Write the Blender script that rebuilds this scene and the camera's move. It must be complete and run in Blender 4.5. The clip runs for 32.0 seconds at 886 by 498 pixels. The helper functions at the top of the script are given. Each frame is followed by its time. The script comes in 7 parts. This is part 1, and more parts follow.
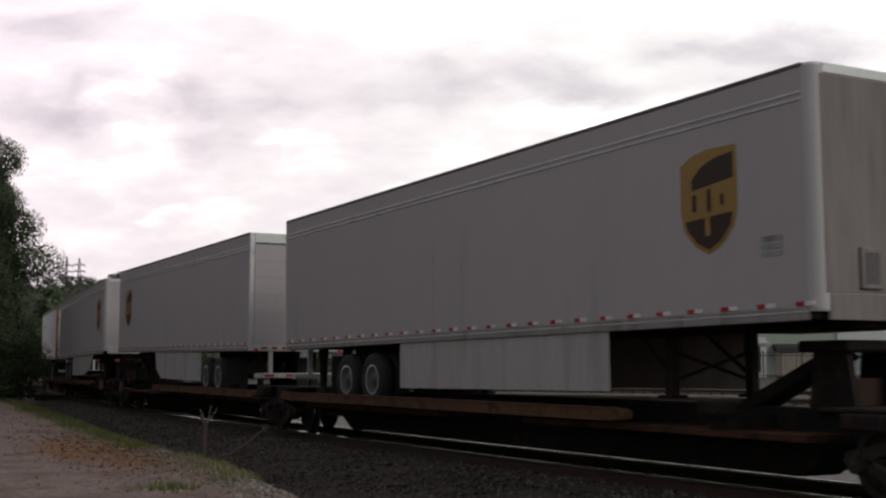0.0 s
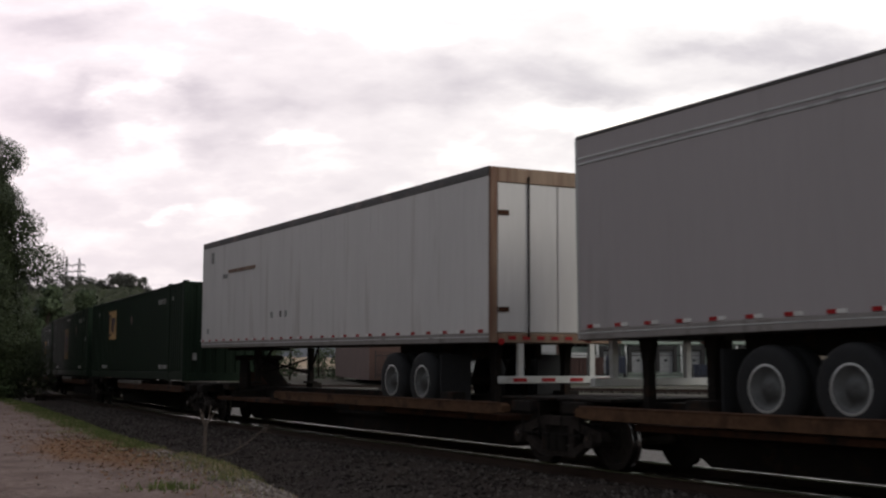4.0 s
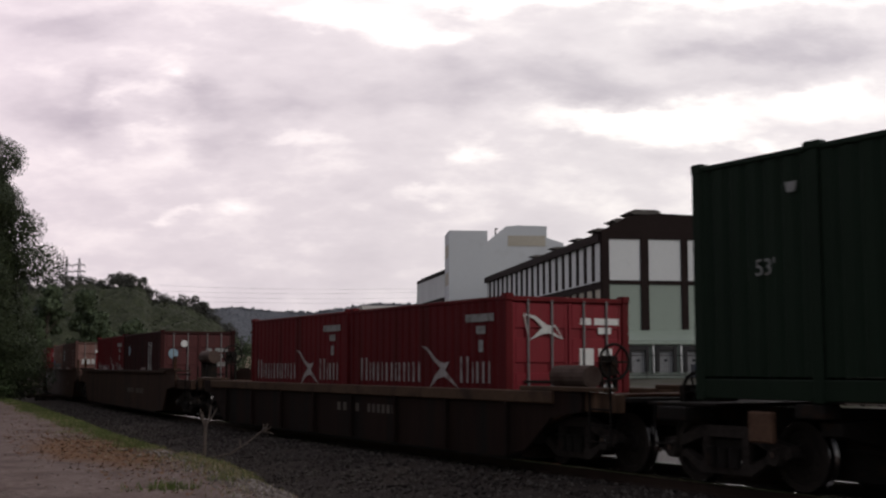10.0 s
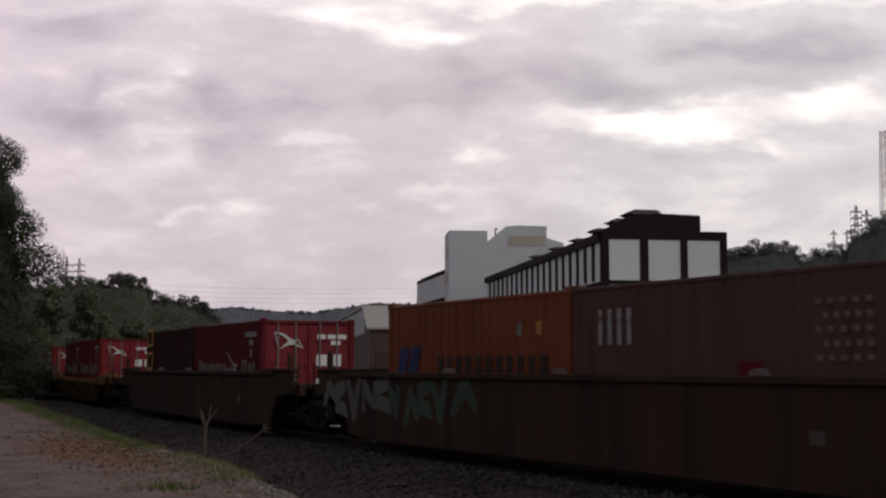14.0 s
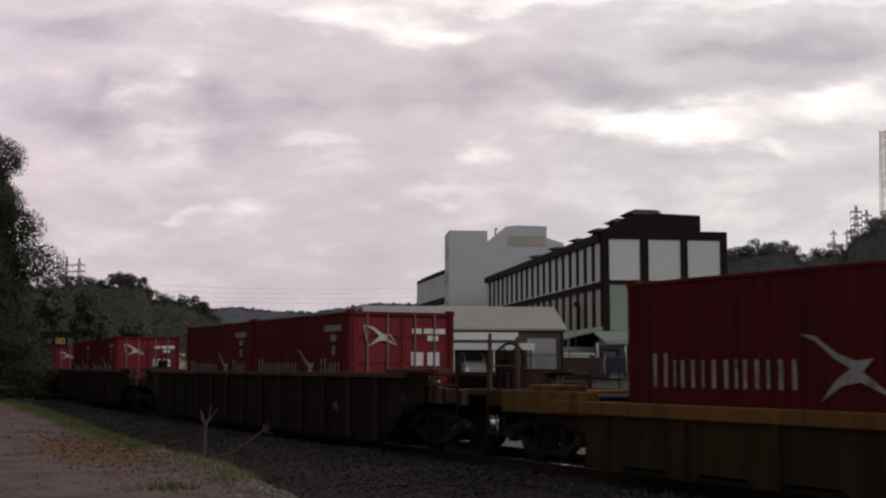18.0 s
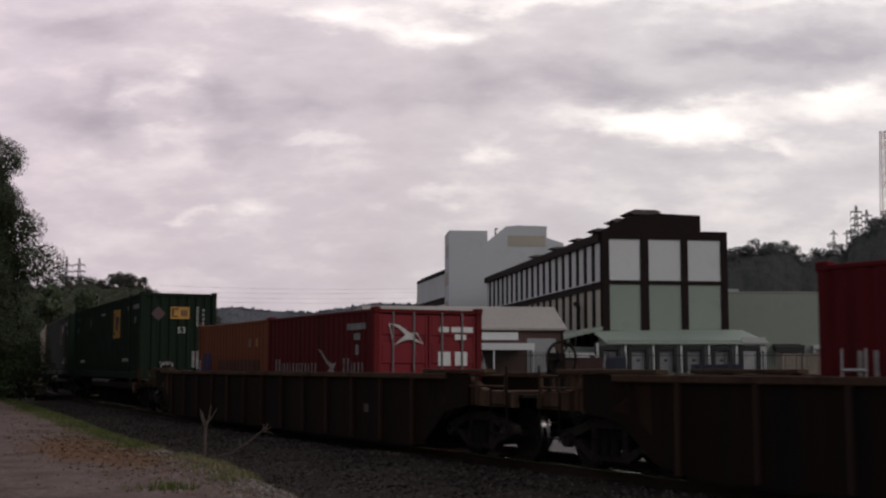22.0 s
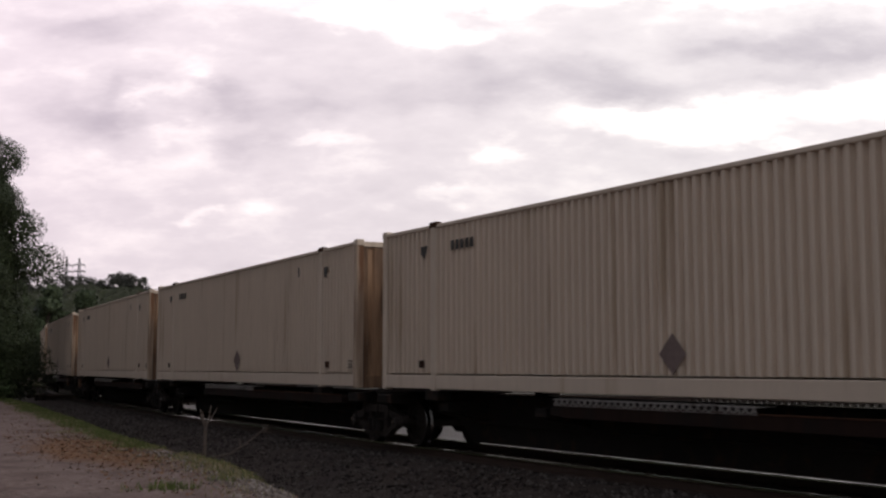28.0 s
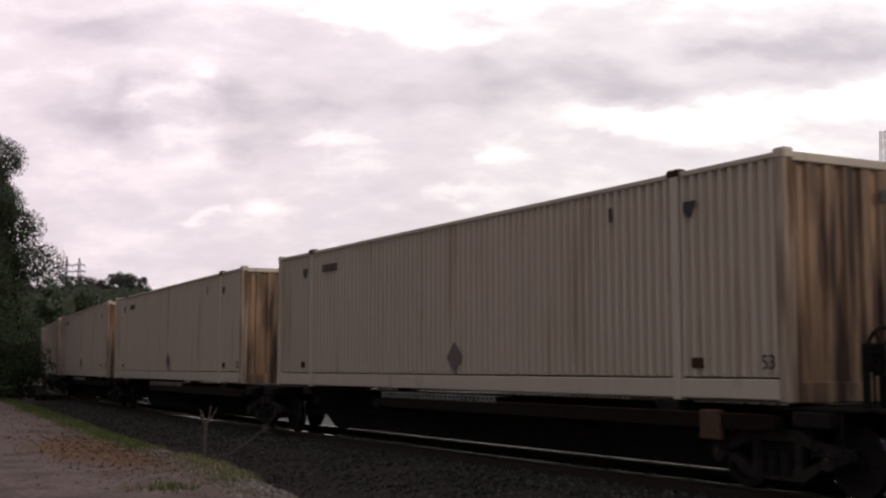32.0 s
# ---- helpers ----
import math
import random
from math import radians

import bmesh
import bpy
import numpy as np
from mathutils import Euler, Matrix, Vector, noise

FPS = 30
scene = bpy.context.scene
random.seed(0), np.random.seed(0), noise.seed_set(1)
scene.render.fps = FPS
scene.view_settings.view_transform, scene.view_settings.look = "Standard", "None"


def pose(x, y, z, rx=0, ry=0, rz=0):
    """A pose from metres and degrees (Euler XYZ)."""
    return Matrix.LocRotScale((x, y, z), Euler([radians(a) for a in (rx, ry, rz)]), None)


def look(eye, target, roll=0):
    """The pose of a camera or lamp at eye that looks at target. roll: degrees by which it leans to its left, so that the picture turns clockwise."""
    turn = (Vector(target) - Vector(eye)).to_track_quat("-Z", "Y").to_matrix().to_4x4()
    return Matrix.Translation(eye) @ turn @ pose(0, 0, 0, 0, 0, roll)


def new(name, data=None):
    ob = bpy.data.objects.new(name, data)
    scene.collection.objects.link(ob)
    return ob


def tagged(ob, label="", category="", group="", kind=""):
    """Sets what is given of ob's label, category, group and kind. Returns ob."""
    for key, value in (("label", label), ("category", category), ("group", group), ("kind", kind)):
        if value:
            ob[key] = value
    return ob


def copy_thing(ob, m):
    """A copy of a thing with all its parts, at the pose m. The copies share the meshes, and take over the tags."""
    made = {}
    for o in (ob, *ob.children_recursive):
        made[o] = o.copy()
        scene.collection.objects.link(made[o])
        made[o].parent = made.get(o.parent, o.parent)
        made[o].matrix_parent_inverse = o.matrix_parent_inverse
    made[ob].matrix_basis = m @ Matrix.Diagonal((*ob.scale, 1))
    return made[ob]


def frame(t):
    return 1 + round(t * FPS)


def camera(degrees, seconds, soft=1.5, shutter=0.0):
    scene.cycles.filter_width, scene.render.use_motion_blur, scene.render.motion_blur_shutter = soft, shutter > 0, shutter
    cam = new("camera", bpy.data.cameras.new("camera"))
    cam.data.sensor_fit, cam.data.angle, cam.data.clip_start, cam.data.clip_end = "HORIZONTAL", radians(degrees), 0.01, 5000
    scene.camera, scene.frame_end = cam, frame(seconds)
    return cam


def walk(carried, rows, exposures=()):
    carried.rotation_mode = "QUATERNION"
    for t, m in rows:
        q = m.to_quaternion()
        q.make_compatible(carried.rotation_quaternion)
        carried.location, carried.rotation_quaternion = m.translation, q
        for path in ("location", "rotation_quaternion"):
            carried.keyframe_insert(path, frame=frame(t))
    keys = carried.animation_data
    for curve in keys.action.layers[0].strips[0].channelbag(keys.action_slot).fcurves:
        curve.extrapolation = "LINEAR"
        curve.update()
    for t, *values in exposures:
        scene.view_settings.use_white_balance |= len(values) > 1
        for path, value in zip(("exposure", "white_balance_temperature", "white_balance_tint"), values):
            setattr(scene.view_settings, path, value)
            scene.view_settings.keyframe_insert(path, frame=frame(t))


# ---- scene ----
# Metres. z = 0 is the top of the rails, the eye stands over the origin, the track runs past on an arc.
CLIP = 32.0
SITE = pose(0, 0, 0, 0, 0, 62.293)        # x to the right of the view, y into the distance
EYE = (0.0, 0.0, 1.484)
TURN_X, TURN_Y = -25.503, 417.693         # centre of the arc on which the track lies
ARC, LINE = 407.986, 406.691              # radius by which s is counted, radius of the track's middle


def on_line(s, off=0.0, z=0.0):
    """The pose at s metres along the track, off metres to its far side, facing along the track."""
    a = s / ARC
    r = LINE - off
    return pose(TURN_X + r * math.sin(a), TURN_Y - r * math.cos(a), z, 0, 0, math.degrees(a))


def gone(t):
    """How far the train has come at t seconds."""
    return 12.1722 * (t - 16) - 0.00925 * (t - 16) ** 2


# ---- camera ----
cam = camera(40.29, CLIP, soft=2.3, shutter=0.12)
AIM = SITE @ Vector((0.0, 10.0, 0.9768 + EYE[2]))
walk(cam, [(0, look(EYE, AIM)), (CLIP, look(EYE, AIM))],
     exposures=[(0, 0.48, 6500, 4.0), (3.5, 0.46, 6500, 4.5), (6, 0.38, 6450, 4.5), (8.5, 0.38, 6500, 7.0), (10, 0.18, 6500, 9.0), (12, -0.06, 6500, 10.0),
                (14, -0.08, 6500, 10.0), (17, -0.10, 6500, 10.0), (20, -0.12, 6500, 10.0), (23, -0.12, 6500, 10.0), (24, 0.0, 6500, 9.5), (25, 0.22, 6500, 9.0),
                (28, 0.27, 6500, 9.5), (32, 0.27, 6500, 9.5)])

# ---- sky and sun ----
SUN_WAY = Vector((0.80, 0.45, 0.55)).normalized()      # towards the sun, behind cloud
sky = bpy.data.worlds.new("overcast_sky")
scene.world = sky
sky.use_nodes = True
nt = sky.node_tree
nt.nodes.clear()
n_out = nt.nodes.new("ShaderNodeOutputWorld")
n_bg = nt.nodes.new("ShaderNodeBackground")
n_sky = nt.nodes.new("ShaderNodeTexSky")
n_sky.sky_type = "NISHITA"
n_sky.sun_disc = False
n_sky.sun_elevation = math.asin(SUN_WAY.z)
n_sky.sun_rotation = math.atan2(SUN_WAY.x, SUN_WAY.y)
n_gain = nt.nodes.new("ShaderNodeVectorMath")
n_gain.operation = "SCALE"
n_gain.inputs["Scale"].default_value = 0.10
n_cloud = nt.nodes.new("ShaderNodeTexNoise")
n_cloud.inputs["Scale"].default_value = 3.0
n_cloud.inputs["Detail"].default_value = 6.0
n_ramp = nt.nodes.new("ShaderNodeValToRGB")
n_ramp.color_ramp.elements[0].position, n_ramp.color_ramp.elements[0].color = 0.35, (0.42, 0.40, 0.45, 1)
n_ramp.color_ramp.elements[1].position, n_ramp.color_ramp.elements[1].color = 0.65, (0.72, 0.70, 0.72, 1)
n_mix = nt.nodes.new("ShaderNodeMixRGB")
n_mix.inputs[0].default_value = 0.72
nt.links.new(n_sky.outputs[0], n_gain.inputs[0])
nt.links.new(n_cloud.outputs[0], n_ramp.inputs[0])
nt.links.new(n_gain.outputs[0], n_mix.inputs[1])
nt.links.new(n_ramp.outputs[0], n_mix.inputs[2])
nt.links.new(n_mix.outputs[0], n_bg.inputs[0])
n_bg.inputs[1].default_value = 0.66
nt.links.new(n_bg.outputs[0], n_out.inputs[0])

sun = new("sun", bpy.data.lights.new("sun", "SUN"))
sun.data.energy, sun.data.angle, sun.data.color = 0.66, radians(25), (1.0, 0.95, 0.90)
sun.matrix_world = look((0, 0, 60), Vector((0, 0, 60)) - SUN_WAY)


# ---- materials ----
def material(name, base, rough=0.6, metal=0.0, vary=0.18, grain=4.0, dirt=None, dirt_amount=0.0, bump=0.0, bump_scale=40.0,
             streak=False, random_tone=0.0, spec=0.3):
    """A surface with two scales of tone, stains of the colour dirt, fine relief, and a tone of its own for each object."""
    m = bpy.data.materials.new(name)
    m.use_nodes = True
    t = m.node_tree
    b = t.nodes["Principled BSDF"]
    b.inputs["Roughness"].default_value = rough
    b.inputs["Metallic"].default_value = metal
    b.inputs["Specular IOR Level"].default_value = spec
    tc = t.nodes.new("ShaderNodeTexCoord")
    mp = t.nodes.new("ShaderNodeMapping")
    mp.inputs["Scale"].default_value = (1, 1, 0.12) if streak else (1, 1, 1)
    t.links.new(tc.outputs["Object"], mp.inputs[0])
    big = t.nodes.new("ShaderNodeTexNoise")
    big.inputs["Scale"].default_value = grain * 0.22
    big.inputs["Detail"].default_value = 5
    fine = t.nodes.new("ShaderNodeTexNoise")
    fine.inputs["Scale"].default_value = grain * 3
    fine.inputs["Detail"].default_value = 6
    t.links.new(mp.outputs[0], big.inputs[0])
    t.links.new(mp.outputs[0], fine.inputs[0])
    add = t.nodes.new("ShaderNodeMath")
    add.operation = "ADD"
    t.links.new(big.outputs[0], add.inputs[0])
    t.links.new(fine.outputs[0], add.inputs[1])
    rng = t.nodes.new("ShaderNodeMapRange")
    rng.inputs[1].default_value, rng.inputs[2].default_value = 0.6, 1.4
    rng.inputs[3].default_value, rng.inputs[4].default_value = 1 - vary, 1 + vary
    t.links.new(add.outputs[0], rng.inputs[0])
    tone = rng.outputs[0]
    if random_tone:
        oi = t.nodes.new("ShaderNodeObjectInfo")
        r2 = t.nodes.new("ShaderNodeMapRange")
        r2.inputs[3].default_value, r2.inputs[4].default_value = 1 - random_tone, 1 + random_tone
        t.links.new(oi.outputs["Random"], r2.inputs[0])
        mul = t.nodes.new("ShaderNodeMath")
        mul.operation = "MULTIPLY"
        t.links.new(tone, mul.inputs[0])
        t.links.new(r2.outputs[0], mul.inputs[1])
        tone = mul.outputs[0]
    sc = t.nodes.new("ShaderNodeVectorMath")
    sc.operation = "SCALE"
    sc.inputs[0].default_value = base
    t.links.new(tone, sc.inputs["Scale"])
    col = sc.outputs[0]
    if dirt:
        dn = t.nodes.new("ShaderNodeTexNoise")
        dn.inputs["Scale"].default_value = grain * 0.6
        dn.inputs["Detail"].default_value = 8
        t.links.new(mp.outputs[0], dn.inputs[0])
        dr = t.nodes.new("ShaderNodeMapRange")
        dr.inputs[1].default_value, dr.inputs[2].default_value = 0.66 - 0.3 * dirt_amount, 0.80 - 0.2 * dirt_amount
        t.links.new(dn.outputs[0], dr.inputs[0])
        mx = t.nodes.new("ShaderNodeMixRGB")
        mx.inputs[2].default_value = (*dirt, 1)
        t.links.new(dr.outputs[0], mx.inputs[0])
        t.links.new(col, mx.inputs[1])
        col = mx.outputs[0]
    t.links.new(col, b.inputs["Base Color"])
    if bump:
        bn = t.nodes.new("ShaderNodeTexNoise")
        bn.inputs["Scale"].default_value = bump_scale
        bn.inputs["Detail"].default_value = 4
        t.links.new(tc.outputs["Object"], bn.inputs[0])
        bp = t.nodes.new("ShaderNodeBump")
        bp.inputs["Strength"].default_value = bump
        bp.inputs["Distance"].default_value = 0.02
        t.links.new(bn.outputs[0], bp.inputs["Height"])
        t.links.new(bp.outputs[0], b.inputs["Normal"])
    return m


RUST = (0.10, 0.035, 0.018)
SOOT = (0.018, 0.015, 0.013)
M = {
    "green": material("green_container_paint", (0.0098, 0.0188, 0.0108), 0.6, dirt=(0.008, 0.015, 0.009), dirt_amount=0.3, streak=True, spec=0.12),
    "beige": material("cream_container_paint", (0.57, 0.468, 0.375), 0.65, vary=0.07, dirt=(0.40, 0.30, 0.21), dirt_amount=0.3, streak=True, random_tone=0.06, spec=0.15),
    "beige_end": material("rust_streaked_cream_paint", (0.32, 0.195, 0.115), 0.6, vary=0.35, grain=6, dirt=(0.050, 0.024, 0.016), dirt_amount=0.95, streak=True),
    # short boxes: side paints are darker copies of the door paints, shade included
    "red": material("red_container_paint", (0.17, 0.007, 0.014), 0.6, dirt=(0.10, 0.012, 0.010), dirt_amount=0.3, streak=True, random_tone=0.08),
    "red_shaded": material("shaded_weathered_red_paint", (0.105, 0.0095, 0.0115), 0.65, dirt=(0.06, 0.009, 0.008), dirt_amount=0.35, streak=True, random_tone=0.12, spec=0.12),
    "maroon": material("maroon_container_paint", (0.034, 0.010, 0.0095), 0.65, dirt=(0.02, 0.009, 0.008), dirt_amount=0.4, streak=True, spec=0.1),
    "maroon_lit": material("lit_maroon_paint", (0.070, 0.014, 0.014), 0.6, dirt=(0.05, 0.016, 0.013), dirt_amount=0.4, streak=True),
    "orange": material("orange_container_paint", (0.18, 0.040, 0.011), 0.6, dirt=(0.15, 0.036, 0.012), dirt_amount=0.4, streak=True),
    "trailer": material("grey_trailer_aluminium", (0.365, 0.332, 0.332), 0.7, 0.0, spec=0.12, vary=0.035, dirt=(0.29, 0.272, 0.262), dirt_amount=0.15, streak=True, random_tone=0.03),
    "trailer_white": material("white_trailer_panel", (0.58, 0.555, 0.54), 0.55, vary=0.06, dirt=(0.42, 0.385, 0.36), dirt_amount=0.3, streak=True),
    "skirt": material("white_skirt_panel", (0.36, 0.335, 0.318), 0.65, spec=0.12, vary=0.08, dirt=(0.27, 0.255, 0.235), dirt_amount=0.45, streak=True),
    "rail_alu": material("dull_aluminium_trim", (0.48, 0.48, 0.47), 0.42, 0.5, vary=0.12, dirt=(0.2, 0.19, 0.18), dirt_amount=0.35),
    "dark_trim": material("dark_roof_trim", (0.085, 0.080, 0.078), 0.6, vary=0.3, dirt=(0.20, 0.15, 0.14), dirt_amount=0.3),
    "door_rust": material("rust_edged_door_frame", (0.24, 0.165, 0.115), 0.6, vary=0.3, dirt=RUST, dirt_amount=0.7, streak=True),
    "grimy_nose": material("grimy_brown_nose_panel", (0.185, 0.162, 0.153), 0.7, vary=0.25, grain=3, dirt=(0.13, 0.105, 0.09), dirt_amount=0.5, streak=True, spec=0.15),
    "side_mark": material("dull_white_side_lettering", (0.33, 0.30, 0.29), 0.7, vary=0.3, grain=7, dirt=(0.12, 0.05, 0.05), dirt_amount=0.5),
    "rod_grey": material("dull_galvanised_rod", (0.20, 0.19, 0.185), 0.6, 0.2, vary=0.2, dirt=(0.08, 0.06, 0.05), dirt_amount=0.4),
    "rust_plate": material("orange_rust_plate", (0.092, 0.048, 0.029), 0.85, vary=0.35, grain=8, dirt=(0.06, 0.028, 0.016), dirt_amount=0.5, bump=0.3),
    "rim_grey": material("dull_wheel_rim", (0.10, 0.10, 0.10), 0.6, vary=0.2, dirt=SOOT, dirt_amount=0.5),
    "faded_red": material("faded_reddish_placard", (0.095, 0.060, 0.056), 0.7, vary=0.15),
    # pale tone that paints the nose corners' highlight; the nose sill shares it
    "corner_alu": material("pale_corner_aluminium", (0.40, 0.378, 0.368), 0.5, 0.0, vary=0.08, dirt=(0.30, 0.275, 0.26), dirt_amount=0.3, streak=True, spec=0.25),
    "tank_brown": material("dusty_brown_tank_paint", (0.085, 0.058, 0.048), 0.75, vary=0.25, grain=6, dirt=(0.05, 0.03, 0.023), dirt_amount=0.5, spec=0.12),
    # brown pair: shade is in the side tone, light in the door tone
    "brown_shaded": material("shaded_brown_container_paint", (0.095, 0.050, 0.042), 0.7, dirt=(0.07, 0.040, 0.034), dirt_amount=0.4, streak=True, spec=0.12),
    "brown_lit": material("lit_pinkish_brown_paint", (0.19, 0.105, 0.090), 0.65, vary=0.22, dirt=(0.13, 0.062, 0.05), dirt_amount=0.5, streak=True, spec=0.15),
    "pink_mark": material("worn_pinkish_lettering", (0.155, 0.112, 0.102), 0.7, vary=0.3, grain=7),
    "truck_dust": material("dusty_cast_steel", (0.034, 0.027, 0.024), 0.85, spec=0.1, vary=0.35, grain=7, dirt=(0.016, 0.013, 0.012), dirt_amount=0.5, bump=0.3),
    "deck_rust": material("rusty_tan_deck_sill", (0.088, 0.047, 0.027), 0.85, spec=0.1, vary=0.35, grain=5, dirt=(0.035, 0.02, 0.013), dirt_amount=0.5, bump=0.3),
    "blue_mark": material("dull_blue_emblem", (0.018, 0.028, 0.10), 0.65, vary=0.15),
    "beige_worn": material("rust_bled_cream_paint", (0.47, 0.37, 0.28), 0.65, vary=0.2, grain=5, dirt=(0.15, 0.075, 0.042), dirt_amount=0.75, streak=True, spec=0.15),
    "tan_mark": material("sun_bleached_logo_panel", (0.46, 0.29, 0.13), 0.65, vary=0.2, grain=6, dirt=(0.30, 0.17, 0.07), dirt_amount=0.4),
    "grating": material("galvanised_grating", (0.27, 0.25, 0.235), 0.5, 0.4, vary=0.3, grain=9, dirt=(0.12, 0.10, 0.09), dirt_amount=0.5),
    "trailer_rail": material("dull_trailer_bottom_rail", (0.24, 0.218, 0.208), 0.6, 0.0, vary=0.12, grain=5, dirt=(0.14, 0.12, 0.105), dirt_amount=0.4, streak=True, spec=0.15),
    "well_arm": material("brown_well_car_end_frame", (0.115, 0.068, 0.044), 0.8, spec=0.1, vary=0.35, grain=5, dirt=(0.03, 0.018, 0.012), dirt_amount=0.6, streak=True),
    "rubber": material("tyre_rubber", (0.016, 0.016, 0.017), 0.85, bump=0.3),
    "steel_dark": material("sooty_steel", (0.015, 0.0125, 0.011), 0.85, 0.0, spec=0.1, vary=0.35, grain=6, dirt=(0.032, 0.018, 0.012), dirt_amount=0.4, bump=0.3),
    "sill_rust": material("rusty_brown_car_sill", (0.055, 0.025, 0.0145), 0.85, spec=0.1, vary=0.35, grain=5, dirt=SOOT, dirt_amount=0.55, bump=0.3),
    "well_brown": material("brown_well_car_paint", (0.046, 0.0265, 0.0195), 0.8, spec=0.08, vary=0.25, grain=3, dirt=(0.030, 0.021, 0.017), dirt_amount=0.5, streak=True, random_tone=0.1),
    "well_dark": material("dark_weathered_well_paint", (0.017, 0.0092, 0.0072), 0.8, spec=0.08, vary=0.3, grain=3, dirt=(0.012, 0.010, 0.009), dirt_amount=0.5, streak=True, random_tone=0.1),
    "well_yellow": material("yellow_well_car_paint", (0.17, 0.086, 0.025), 0.75, spec=0.1, vary=0.35, grain=4, dirt=(0.07, 0.040, 0.020), dirt_amount=0.6, streak=True),
    "well_yellow_side": material("grimy_ochre_well_side", (0.045, 0.026, 0.0125), 0.8, vary=0.35, grain=4, dirt=(0.022, 0.014, 0.009), dirt_amount=0.6, streak=True, spec=0.08),
    "well_tan": material("tan_well_car_top_chord", (0.080, 0.048, 0.031), 0.75, spec=0.1, vary=0.3, grain=4, dirt=(0.04, 0.025, 0.018), dirt_amount=0.5),
    "wheel_tread": material("bright_wheel_tread", (0.16, 0.15, 0.145), 0.22, 1.0, vary=0.15),
    "wheel_steel": material("sooty_wheel_steel", (0.028, 0.022, 0.019), 0.75, 0.0, spec=0.15, vary=0.3, grain=9, dirt=SOOT, dirt_amount=0.5),
    "tread": material("polished_steel", (0.90, 0.87, 0.85), 0.10, 1.0, vary=0.05),
    "rail_side": material("rusted_rail_steel", (0.036, 0.020, 0.014), 0.8, vary=0.3, grain=8, bump=0.3),
    "tie": material("creosoted_wood", (0.035, 0.028, 0.023), 0.9, vary=0.35, grain=9, random_tone=0.3, bump=0.5),
    "white_mark": material("white_marking_paint", (0.50, 0.49, 0.47), 0.6, vary=0.25, grain=6, dirt=(0.25, 0.22, 0.2), dirt_amount=0.45),
    "grey_mark": material("faded_marking_paint", (0.26, 0.26, 0.25), 0.6, vary=0.3, grain=7, dirt=(0.12, 0.1, 0.09), dirt_amount=0.5),
    "faint_mark": material("nearly_worn_away_marking_paint", (0.085, 0.068, 0.056), 0.7, vary=0.3, grain=7),
    "dark_mark": material("dark_marking_paint", (0.05, 0.045, 0.04), 0.6, vary=0.3, grain=7),
    "decal_white": material("white_paper_decal", (0.66, 0.65, 0.63), 0.6, vary=0.1),
    "yellow_mark": material("yellow_logo_panel", (0.47, 0.25, 0.055), 0.6, vary=0.2, grain=6, dirt=(0.30, 0.16, 0.04), dirt_amount=0.4),
    "yellow_faded": material("nearly_worn_off_logo_panel", (0.145, 0.088, 0.034), 0.65, vary=0.3, grain=6, dirt=(0.02, 0.03, 0.014), dirt_amount=0.5, streak=True),
    "navy_mark": material("navy_logo_shape", (0.016, 0.015, 0.045), 0.6, vary=0.2),
    "umber_mark": material("dark_brown_logo_shape", (0.030, 0.014, 0.008), 0.55),
    "gold_mark": material("gold_logo_shape", (0.27, 0.16, 0.042), 0.5, vary=0.15),
    "blue_dot": material("pale_blue_decal", (0.22, 0.31, 0.37), 0.6),
    "red_refl": material("red_reflector", (0.30, 0.012, 0.014), 0.4),
    "white_refl": material("white_reflector", (0.62, 0.60, 0.58), 0.4),
    "graffiti_a": material("faded_green_spray_paint", (0.045, 0.068, 0.045), 0.7, vary=0.5, grain=5),
    "graffiti_b": material("faded_grey_spray_paint", (0.10, 0.10, 0.088), 0.7, vary=0.5, grain=5),
}


